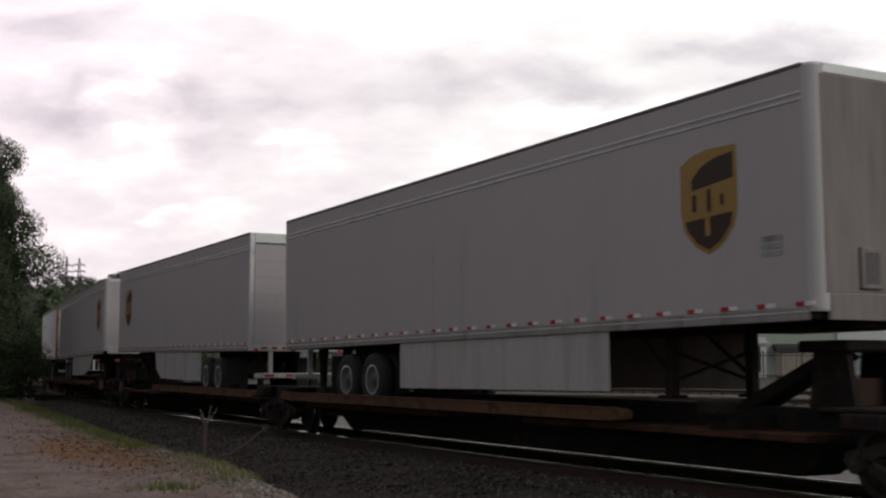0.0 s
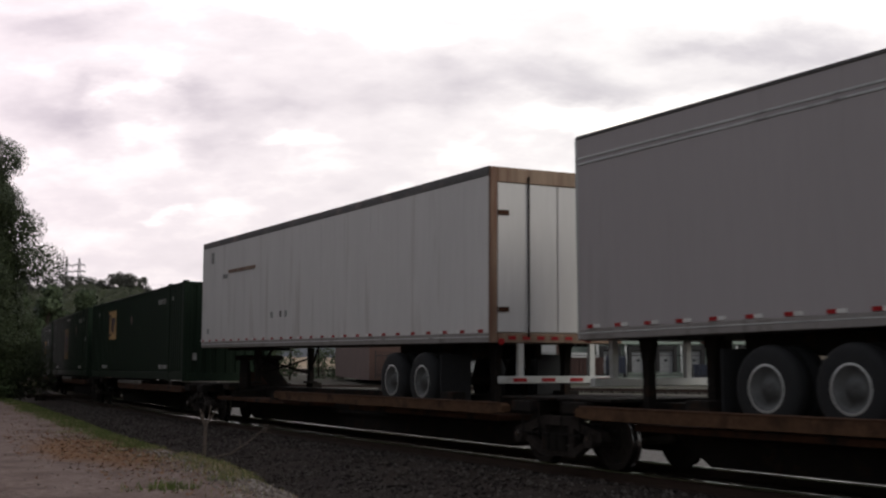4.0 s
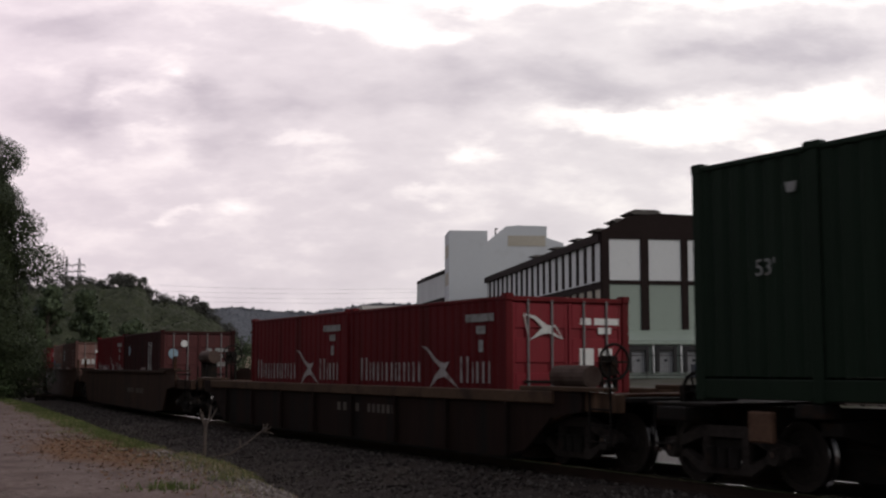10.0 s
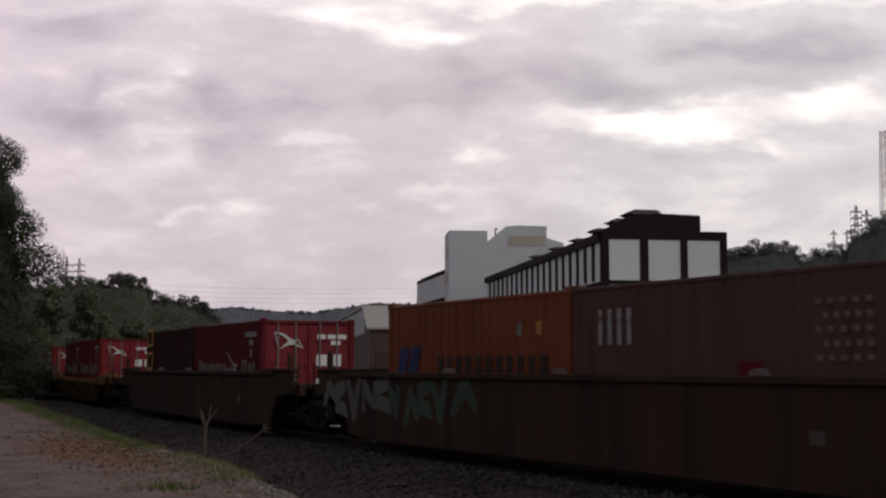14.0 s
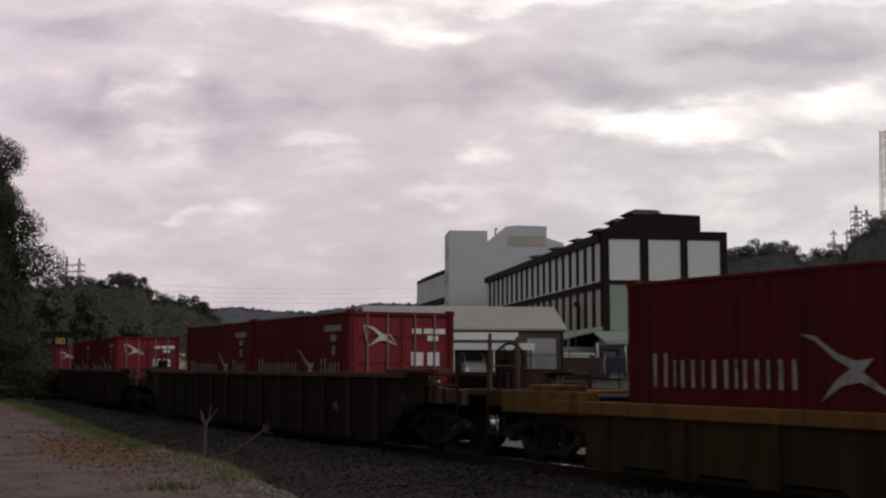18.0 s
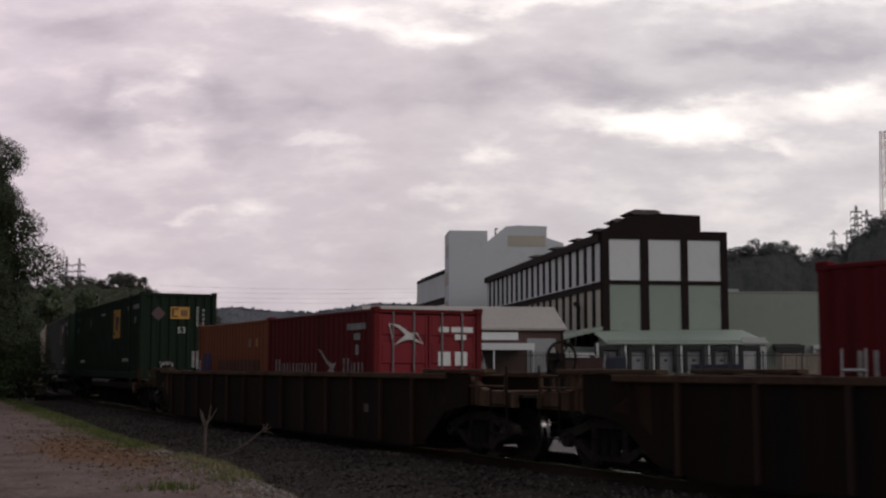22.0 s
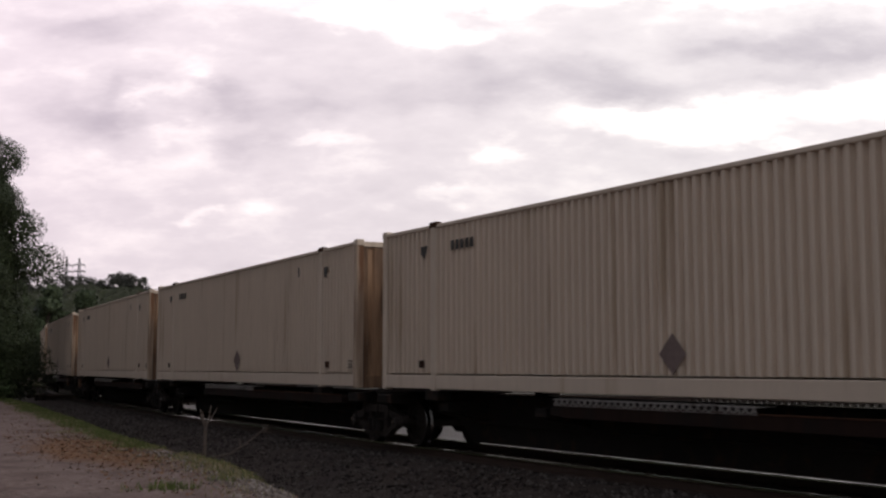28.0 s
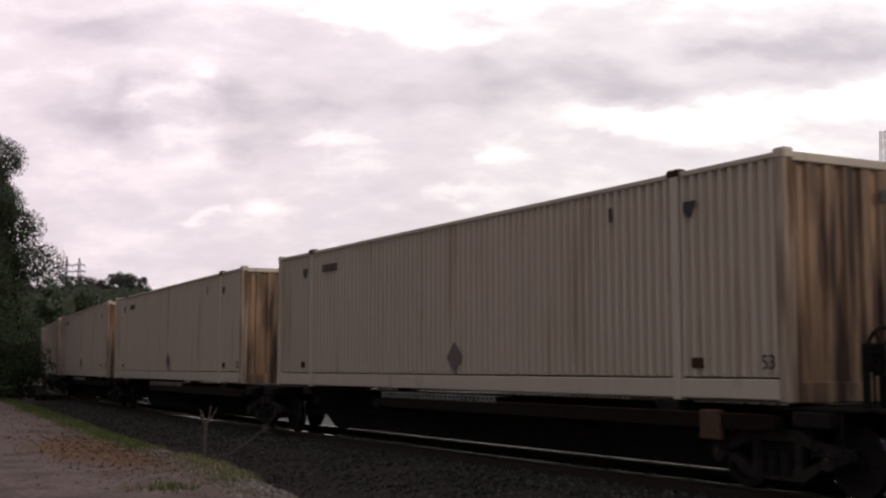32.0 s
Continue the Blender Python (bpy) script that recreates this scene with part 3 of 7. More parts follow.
        strokes(box, "side_mark", 1.52, 3, 0.375, 1.09, 1.53, y)
        part("emblem", flat([(0.12, 1.73), (0.32, 1.71), (0.66, 1.50), (0.92, 1.42), (1.16, 1.45), (1.00, 1.30), (1.50, 0.98), (0.96, 1.19), (0.70, 1.14), (0.40, 0.96), (0.62, 1.20), (0.84, 1.34), (0.62, 1.44), (0.34, 1.64)], y), M["side_mark"], box, "white emblem shape")
    elif logo == "dots":
        part("emblem", Geo().prism(disc(-0.80, 1.78, 0.16), p + 0.026, p + 0.030, "x"), M["blue_dot"], box, "pale blue round emblem")
        part("decal", Geo().prism(disc(-0.45, 2.10, 0.11), p + 0.026, p + 0.030, "x"), M["decal_white"], box)
        part("emblem", flat(disc(-1.92, 1.93, 0.15, rz=0.18), y), M["blue_dot"], box, "pale blue round emblem")
        for a, b, c, d in ((0.26, 0.46, 1.84, 1.96), (0.56, 0.98, 1.84, 1.96), (0.24, 0.48, 1.66, 1.76), (0.62, 0.84, 1.66, 1.76), (0.62, 0.90, 1.38, 1.52), (0.24, 0.40, 1.34, 1.42)):
            part("decal", Geo().box(p, p + 0.004, a, b, c, d), M["grey_mark"], box)
    elif logo == "block":
        bars("brand_bar", box, "white_mark", -0.95, -0.30, 1.48, 1.72, p + 0.026, 3, 0.25, "end", label="white brand lettering as bars")
        bars("brand_bar", box, "side_mark", -2.46, -1.60, 1.66, 2.16, y, 4, 0.58, label="white brand lettering as bars")
        part("decal", Geo().prism(disc(-0.25, 2.08, 0.08), p + 0.026, p + 0.03, "x"), M["decal_white"], box)
        part("decal", Geo().box(p + 0.002, p + 0.006, -0.35, -0.10, 1.30, 1.98), M["red_shaded"], box, "red patch of paint")
        for a, b, c, d in ((0.30, 0.90, 1.72, 1.82), (0.52, 0.86, 1.50, 1.58), (0.30, 0.55, 1.50, 1.58)):
            part("decal", Geo().box(p, p + 0.004, a, b, c, d), M["grey_mark"], box)
        part("decal", flat([(0.4, 1.02), (0.8, 1.02), (0.8, 1.42), (0.4, 1.42)], y), M["red_shaded"], box, "red patch of paint")
        for i in range(5):
            bars("marking", box, "pink_mark", 1.6 + 0.12 * (i % 2), 2.5, 2.06 - i * 0.16, 2.13 - i * 0.16, y, 5, 0.5)
    elif logo == "wordy":
        bars("brand_bar", box, "umber_mark", -1.12, 2.46, 1.24, 1.54, y, 11, 0.42, label="dark blue brand lettering as bars")
        for q in (-2.50, -2.05):
            part("emblem", flat([(q - 0.14, 1.22), (q + 0.20, 1.22), (q + 0.36, 1.72), (q + 0.02, 1.72)], y), M["blue_mark"], box, "blue slanted block emblem")
        part("decal", flat([(1.55, 1.85), (1.68, 1.85), (1.68, 2.05), (1.55, 2.05)], y), M["grey_mark"], box)
        part("decal", flat([(2.1, 1.85), (2.25, 1.85), (2.25, 2.05), (2.1, 2.05)], y), M["yellow_mark"], box)
    elif logo == "squares":
        g = Geo()
        for z in (1.25, 2.0):
            g.box(-2.9, -2.1, y - 0.004, y, z, z + 0.1).box(-2.9, -2.1, y - 0.004, y, z + 0.5, z + 0.6)
            g.box(-2.9, -2.78, y - 0.004, y, z + 0.1, z + 0.5).box(-2.22, -2.1, y - 0.004, y, z + 0.1, z + 0.5)
        part("emblem", g, M["yellow_mark"], box, "yellow painted squares")
    return box


def ride(ob, place, z):
    MOVERS.append((ob, place, z))
    return ob


GREEN_LABEL = "dark green corrugated 53-foot container on a spine car"
CREAM_LABEL = "cream corrugated 53-foot container with a rusty end wall"
cream = long_container("beige", "beige_end", CREAM_LABEL, "cream containers", None, False)
REST = Matrix.Identity(4)
GREEN = (
    (129.97, {"panel": (-4.36, -2.76, 1.45, 2.52), "number": (4.56, 5.74, 2.38, 2.54), "lift": (-5.02, 5.35), "lift_z": 0.41, "bare_end": True, "pale": True, "diamond": (0.21, 2.05, 0.20)}, 0),
    (112.38, {"panel": (-1.69, 0.06, 0.80, 2.25), "line": (-0.55, 0.89, 2.63, 2.71), "number": (4.71, 5.83, 2.38, 2.54), "lift": (-5.02, 5.35), "lift_z": 0.41, "worn": True, "diamond": (3.55, 2.11, 0.26), "end_diamond": (-0.40, 1.92, 0.24), "feet": ((-6.88, 1.57), (7.30, 1.58))}, 0),
    (94.97, {"panel": (-0.50, 0.99, 1.09, 1.99), "line": (-0.59, 0.96, 2.60, 2.68), "number": (4.72, 5.88, 2.42, 2.58), "diamond": (4.44, 1.85, 0.25), "end_strip": True, "end_diamond": (-0.45, 1.92, 0.24), "feet": ((-6.85, 1.57),)}, 1),
    (-96.10, {"panel": (2.56, 4.07, 1.48, 2.53), "line": (-0.33, 0.75, 2.43, 2.50), "number": (6.74, 7.80, 2.40, 2.56), "lift": (-5.2, 5.35), "lift_z": 0.65, "diamond": (-3.07, 2.23, 0.26), "feet": ((-6.84, 2.01), (7.17, 2.01))}, 0),
    (-114.65, {"panel": (2.65, 4.04, 1.55, 2.49), "worn": True, "diamond": (4.51, 2.27, 0.25), "end_diamond": (-0.62, 1.90, 0.25), "number": (6.2, 7.0, 2.42, 2.56), "feet": ((7.32, 2.05),)}, 1))
for place, logo, diamond_white in GREEN:
    ride(long_container("green", "green", "dark green corrugated 53-foot container with a white diamond placard" if diamond_white else GREEN_LABEL, "green containers",
                        logo, True, diamond_white), place, 1.07)
for i, place in enumerate((-132.0, -149.35, -166.75, -185.35, -204.2, -222.1, -240.0, -257.9)):
    ride(cream if i == 0 else copy_thing(cream, REST), place, 1.07)

# first paint holds the sides' shade, second the brighter light on the doors
red_box = short_container("red_shaded", "red", "red 20-foot container with white lettering bars, in a well car", "short containers")
dark_box = short_container("maroon", "maroon_lit", "dark maroon 20-foot container with a round emblem, in a well car", "short containers", "dots")
brown_box = short_container("brown_shaded", "brown_lit", "faded brown 20-foot container with white block emblem, in a well car", "short containers", "block")
orange_box = short_container("orange", "orange", "orange 20-foot container with a blue emblem, in a well car", "short containers", "wordy")
squares_box = short_container("maroon", "maroon_lit", "dark maroon 20-foot container with yellow squares, in a well car", "short containers", "squares")
used = set()
for k, place in ((red_box, 79.22), (red_box, 73.02), (dark_box, 57.48), (red_box, 51.38), (brown_box, 38.12), (orange_box, 32.02),
                 (red_box, 18.74), (squares_box, 12.52), (red_box, -3.10), (red_box, -9.28), (red_box, -24.60), (red_box, -30.75),
                 (red_box, -48.05), (red_box, -54.25), (red_box, -71.78), (orange_box, -77.85)):
    ride(k if k not in used else copy_thing(k, REST), place, 0.13)
    used.add(k)


# ---- the train: trailers ----
def trailer(paint, label, nose_leads=True, plain=False, axles=(-5.35, -4.12), skirt=(-3.5, 2.1), slope=0.0, grimy=False):
    """A 53-foot road trailer, its wheels on the deck. Origin between the tyres' feet at the middle of its length; built with its nose at +x."""
    l, w = 8.08, 1.295
    lo, hi = 1.18, 4.06 if plain else 4.135
    box = thing("semi_trailer", label, "trailer", "road trailers")
    mat = M[paint]
    trim = M["dark_trim" if plain else "rail_alu"]
    nose = [(l - 0.16 + 0.16 * math.sin(a), w - 0.16 + 0.16 * math.cos(a)) for a in [math.pi / 2 * i / 6 for i in range(7)]]
    plan = [(-l + 0.06, -w)] + [(x, -y) for x, y in nose] + [(x, y) for x, y in reversed(nose)] + [(-l + 0.06, w)]
    body = part("body", Geo().prism(plan, lo + 0.10, hi - 0.05, "z"), mat, box)
    part("roof", Geo().prism([(x * 0.998, y * 0.99) for x, y in plan], hi - 0.05, hi - 0.01, "z"), M["rail_alu"], box)
    for s in (-1, 1):
        y0, y1 = sorted((s * (w + 0.012), s * (w - 0.04)))
        part("top_rail", Geo().box(-l + 0.05, l - 0.16, y0, y1, hi - 0.16 if plain else hi - 0.055, hi, 0.012), M["dark_trim"], box)
        part("bottom_rail", Geo().box(-l + 0.05, l - 0.16, y0, y1, lo, lo + 0.16, 0.012), M["trailer_rail"], box)
        part("rail_lip", Geo().box(-l + 0.05, l - 0.16, min(s * (w + 0.016), s * w), max(s * (w + 0.016), s * w), lo + 0.085, lo + 0.105, 0.004), M["rail_alu"], box)
        if not plain:
            for z in (hi - 0.36, hi - 0.44):
                part("side_moulding", Geo().box(-l + 0.08, l - 0.18, y0, y1, z, z + 0.035, 0.008), M["rail_alu"], box)
        else:
            for i in range(12):
                x = -l + 0.9 + i * 1.28
                part("panel_seam", Geo().box(x - 0.02, x + 0.02, y0 + 0.006, y1 - 0.006, lo + 0.17, hi - 0.21, 0.004), mat, box)
        n = 26
        for i in range(n):
            x = -l + 0.25 + i * (2 * l - 0.6) / (n - 1)
            y0, y1 = sorted((s * (w + 0.014), s * (w + 0.0)))
            part("reflector", Geo().box(x, x + 0.14, y0, y1, lo + 0.165, lo + 0.215), M["red_refl"], box)
            part("reflector", Geo().box(x + 0.14, x + 0.28, y0, y1, lo + 0.165, lo + 0.215), M["white_refl"], box)
        y0, y1 = sorted((s * (w - 0.02), s * (w - 0.05)))
        if not plain:
            k0, k1 = skirt
            outline = [(k0, lo), (k0, 0.36), (k1 - slope, 0.36), (k1 - 0.3 * slope, 0.62), (k1, lo)] if slope else [(k0, lo), (k0, 0.36), (k1, 0.36), (k1, lo)]
            part("side_skirt", Geo().prism(outline, y0, y1), M["skirt"], box, "white side skirt")
    # nose end
    for s in (-1, 1):
        arc = [(math.pi / 2) * i / 8 for i in range(9)]
        out = [(l - 0.16 + 0.164 * math.sin(a), s * (w - 0.16 + 0.164 * math.cos(a))) for a in arc]
        inn = [(l - 0.16 + 0.158 * math.sin(a), s * (w - 0.16 + 0.158 * math.cos(a))) for a in arc]
        # this pale strip paints the bright highlight of the rounded corner
        part("nose_corner", Geo().prism(out + inn[::-1], lo + 0.12, hi - 0.06, "z"), M["corner_alu"], box, "rounded corner strip, pale for its highlight")
    if grimy:
        part("nose_panel", Geo().box(l + 0.001, l + 0.008, -w + 0.12, w - 0.12, lo + 0.31, hi - 0.15), M["grimy_nose"], box, "grimy brown nose panel")
    part("nose_trim", Geo().box(l - 0.05, l + 0.012, -w + 0.16, w - 0.16, hi - 0.14, hi - 0.02, 0.01), M["rail_alu"], box)
    part("nose_sill", Geo().box(l - 0.05, l + 0.012, -w + 0.16, w - 0.16, lo, lo + 0.30, 0.01), M["grimy_nose" if grimy else "door_rust" if plain else "corner_alu"], box)
    part("nose_box", Geo().box(l, l + 0.05, -0.66, -0.32, lo + 0.36, lo + 0.84, 0.01), M["grimy_nose" if grimy else "rail_alu"], box, "document box on the nose")
    part("nose_box_lid", Geo().box(l + 0.05, l + 0.056, -0.60, -0.38, lo + 0.42, lo + 0.78), M["dark_trim"], box)
    part("nose_lamp", Geo().tube((l, 0.35, hi - 0.38), (l + 0.04, 0.35, hi - 0.38), 0.07, 0.07, 12), M["dark_trim"], box)
    bars("marking", box, "grey_mark", 0.2, 0.75, hi - 0.62, hi - 0.46, l + 0.004, 6, 0.3, "end")
    # tail end
    part("door_frame", Geo().box(-l, -l + 0.08, -w, -w + 0.13, lo, hi - 0.01, 0.012).box(-l, -l + 0.08, w - 0.13, w, lo, hi - 0.01, 0.012)
         .box(-l, -l + 0.08, -w + 0.13, w - 0.13, hi - 0.26, hi - 0.01, 0.012).box(-l, -l + 0.08, -w + 0.13, w - 0.13, lo, lo + 0.16, 0.012), M["door_rust" if plain else "rail_alu"], box)
    if plain:
        for y0, y1 in ((-w + 0.14, -0.01), (0.01, w - 0.14)):
            d = part("rear_door", Geo().box(-l + 0.01, -l + 0.05, y0, y1, lo + 0.17, hi - 0.27, 0.01), mat, box)
            part("hinge", Geo().box(-l - 0.012, -l + 0.012, y0 if y0 < -0.5 else y1 - 0.2, y0 + 0.2 if y0 < -0.5 else y1, lo + 0.5, lo + 0.58), M["sill_rust"], d)
            part("hinge", Geo().box(-l - 0.012, -l + 0.012, y0 if y0 < -0.5 else y1 - 0.2, y0 + 0.2 if y0 < -0.5 else y1, hi - 0.8, hi - 0.72), M["sill_rust"], d)
            part("lock_rod", Geo().tube((-l - 0.02, (y0 + y1) / 2, lo + 0.1), (-l - 0.02, (y0 + y1) / 2, hi - 0.15), 0.017), M["steel_dark"], d)
    else:
        for i in range(6):
            z0 = lo + 0.17 + i * 0.415
            part("roll_door_slat", Geo().box(-l + 0.01, -l + 0.05, -w + 0.14, w - 0.14, z0, z0 + 0.412, 0.004), mat, box)
    for i in range(8):
        a = -1.1 + i * 0.275
        part("tail_reflector", Geo().box(-l - 0.012, -l, a, a + 0.14, lo + 0.05, lo + 0.11), M["red_refl"], box)
    bumper = part("bumper", Geo().box(-l + 0.02, -l + 0.12, -1.1, 1.1, 0.52, 0.64, 0.01).box(-l + 0.03, -l + 0.11, -0.75, -0.65, 0.64, lo).box(-l + 0.03, -l + 0.11, 0.65, 0.75, 0.64, lo), M["rail_alu"], box)
    for i in range(4):
        a = -1.05 + i * 0.55
        part("bumper_stripe", Geo().box(-l + 0.012, -l + 0.02, a, a + 0.26, 0.55, 0.61), M["red_refl"], bumper)
    for s in (-1, 1):
        part("tail_lamp", Geo().tube((-l - 0.02, s * 1.1, lo + 0.02), (-l + 0.02, s * 1.1, lo + 0.02), 0.055, 0.055, 10), M["red_refl"], box)
        part("mud_flap", Geo().box(axles[0] - 0.74, axles[0] - 0.71, s * 0.98 - 0.3, s * 0.98 + 0.3, 0.14, 1.0), M["rubber"], box)
        for x in (-l + 0.85, -l + 2.15):
            part("tail_strut", Geo().prism([(x - 0.14, lo), (x - 0.07, 0.85), (x - 0.07, 0.05), (x + 0.07, 0.05), (x + 0.07, 0.85), (x + 0.14, lo)], s * 0.7 - 0.06, s * 0.7 + 0.06), M["steel_dark"], box)
    # running gear
    slider = part("axle_slider", Geo().box(axles[0] - 1.0, axles[1] + 1.0, -0.62, -0.48, 0.92, lo, 0.01).box(axles[0] - 1.0, axles[1] + 1.0, 0.48, 0.62, 0.92, lo, 0.01), M["steel_dark"], box)
    tyre = Geo().lathe([(0.28, -0.12), (0.44, -0.135), (0.50, -0.10), (0.515, -0.05), (0.515, 0.05), (0.50, 0.10), (0.44, 0.135), (0.28, 0.12), (0.28, -0.12)], n=28).mesh("tyre", M["rubber"], True)
    rim = Geo().lathe([(0.0, -0.05), (0.10, -0.09), (0.12, -0.03), (0.20, -0.02), (0.255, -0.10), (0.285, -0.115), (0.285, 0.11), (0.0, 0.11)], n=20).mesh("rim", M["rim_grey"], True)
    lip = Geo().lathe([(0.262, -0.120), (0.288, -0.124), (0.292, -0.118)], n=24).mesh("rim_lip", M["rail_alu"], True)
    for x in axles:
        part("axle", Geo().tube((x, -1.1, 0.515), (x, 1.1, 0.515), 0.065), M["steel_dark"], box)
        for s in (-1, 1):
            for y in (1.16, 0.83):
                at = Matrix.Translation((x, s * y, 0.515)) @ (Matrix.Identity(4) if s < 0 else Matrix.Rotation(math.pi, 4, "Z"))
                wheel = part("wheel", tyre, None, box, "", at)
                if y > 1:
                    part("rim", rim, None, wheel)
                    part("rim_lip", lip, None, wheel)
    # landing legs and king pin plate
    part("king_pin_plate", Geo().box(5.9, 7.9, -0.55, 0.55, lo - 0.07, lo, 0.01), M["steel_dark"], box)
    part("floor", Geo().box(-l + 0.1, l - 0.1, -w + 0.03, w - 0.03, lo + 0.02, lo + 0.10), M["steel_dark"], box)
    for s in (-1, 1):
        leg = part("landing_leg", Geo().box(4.75, 4.90, s * 0.72 - 0.07, s * 0.72 + 0.07, 0.30, lo, 0.01).box(4.67, 4.98, s * 0.72 - 0.14, s * 0.72 + 0.14, 0.26, 0.31, 0.01), M["steel_dark"], box)
        part("brace", Geo().tube((4.82, s * 0.72, 0.55), (4.0, s * 0.6, lo), 0.03), M["steel_dark"], leg)
    part("cross_brace", Geo().tube((4.82, -0.7, 0.5), (4.82, 0.7, 0.9), 0.028).tube((4.82, 0.7, 0.5), (4.82, -0.7, 0.9), 0.028), M["steel_dark"], box)
    return box


def shield(x, z, y, box):
    """A brown and gold shield on the side that faces the camera; y is that side's plane."""
    def put(name, pts, d, mat, label=""):
        s = -1 if y < 0 else 1
        y0, y1 = sorted((y, y + s * d))
        part(name, Geo().prism([(x - s * a, z + 0.8 * b) for a, b in pts], y0, y1), M[mat], box, label)
    put("shield_emblem", [(-0.52, 0.55), (-0.30, 0.68), (0.0, 0.74), (0.52, 0.72), (0.52, -0.25), (0.46, -0.52), (0.25, -0.78), (0.0, -0.92), (-0.25, -0.78), (-0.46, -0.52), (-0.52, -0.25)], 0.003, "gold_mark", "gold and brown shield emblem")
    put("shield_field", [(-0.30, 0.30), (-0.12, 0.48), (0.14, 0.58), (0.46, 0.62), (0.46, 0.22), (-0.30, 0.12)], 0.005, "umber_mark")
    put("shield_field", [(-0.44, -0.36), (0.44, -0.30), (0.40, -0.50), (0.22, -0.72), (0.0, -0.85), (-0.22, -0.72), (-0.40, -0.50)], 0.005, "umber_mark")
    for a, b, c, d in ((-0.30, -0.22, -0.22, 0.05), (-0.02, 0.05, -0.25, 0.10), (0.22, 0.28, -0.18, 0.0)):
        put("shield_field", [(a, c), (b, c), (b, d), (a, d)], 0.005, "umber_mark")
    put("shield_bar", [(-0.06, -0.25), (0.03, -0.25), (0.03, -0.62), (-0.06, -0.62)], 0.007, "gold_mark")


for place, nose_leads, plain, axles, skirt, slope in ((204.65, True, False, (-4.72, -3.5), (-2.3, 4.13), 0.0), (185.85, False, False, (-5.35, -4.12), (-3.5, 2.1), 0.9),
                                                      (166.52, True, False, (-4.45, -3.2), (-2.15, 4.9), 3.0), (147.95, False, True, (-5.6, -4.35), (0, 0), 0.0)):
    if plain:
        t_label = "white panelled road trailer with rusty door frame"
    elif nose_leads:
        t_label = "grey road trailer with gold shield emblem, nose leading"
    else:
        t_label = "grey road trailer with gold shield emblem, doors leading"
    tr = trailer("trailer_white" if plain else "trailer", t_label, nose_leads, plain, axles, skirt, slope, place > 200)
    near = -1.299 if nose_leads else 1.299
    if not plain:
        shield(6.5 if 160 < place < 170 else 6.3, 2.80, near, tr)
        s = -1 if near < 0 else 1
        for dz in (0, 0.09, 0.18):
            part("marking", Geo().box(7.2, 7.55, min(near, near + s * 0.004), max(near, near + s * 0.004), 1.95 + dz, 2.01 + dz), M["grey_mark"], tr)
    else:
        for a, b, c, d, mm in ((6.9, 7.1, 3.45, 3.75, "grey_mark"), (3.5, 5.6, 3.12, 3.20, "door_rust"), (5.7, 6.05, 3.0, 3.1, "grey_mark"), (7.25, 7.4, 1.55, 1.7, "grey_mark"), (2.2, 2.32, 1.86, 2.0, "grey_mark"), (1.6, 1.70, 1.86, 2.0, "grey_mark"), (1.25, 1.35, 1.86, 2.0, "grey_mark")):
            part("decal", Geo().box(a, b, near, near + 0.016, c, d), M[mm], tr)
    if 160 < place < 170:
        for a0, b0, d0, mm in ((0.78, 1.22, 0.010, "dark_trim"), (0.84, 1.16, 0.014, "grimy_nose")):
            part("vent_panel", Geo().box(8.08, 8.08 + d0, a0, b0, 1.56 + (a0 - 0.78), 2.10 - (a0 - 0.78)), M[mm], tr, "dark vent panel on the nose")
        for zz in (1.72, 1.94):
            part("vent_ring", Geo().tube((8.094, 1.0, zz), (8.10, 1.0, zz), 0.09, 0.09, 14), M["dark_trim"], tr)
    ride(tr, place, 0.715)
    NOSE_UP[tr.name] = axles[0]
    if not nose_leads:
        BACKWARDS.append(tr)


# ---- the train: cars ----
WHEELSET = []


def wheelset_mesh():
    """Two wheels on their axle, with sooty plates and polished treads."""
    if not WHEELSET:
        g = Geo()
        for s in (-1, 1):
            g.lathe([(0.0, s * 0.69), (0.13, s * 0.72), (0.15, s * 0.66), (0.32, s * 0.64), (0.34, s * 0.69), (0.418, s * 0.69), (0.425, s * 0.683), (0.425, s * 0.60), (0.46, s * 0.575), (0.46, s * 0.555), (0.34, s * 0.56), (0.0, s * 0.56)], n=32)
        g.tube((0, -0.95, 0), (0, 0.95, 0), 0.075, 0.075, 10)
        for k in range(4):                      # cast marks that show the turning
            q = math.pi / 2 * k
            for s in (-1, 1):
                g.box(0.22 * math.cos(q) - 0.03, 0.22 * math.cos(q) + 0.03, min(s * 0.64, s * 0.675), max(s * 0.64, s * 0.675), 0.22 * math.sin(q) - 0.03, 0.22 * math.sin(q) + 0.03)
        me = g.mesh("wheelset", M["wheel_steel"])
        me.materials.append(M["wheel_tread"])
        for f in me.polygons:
            if all(math.hypot(me.vertices[i].co.x, me.vertices[i].co.z) > 0.417 for i in f.vertices):
                f.material_index = 1
        WHEELSET.append(me)
    return WHEELSET[0]


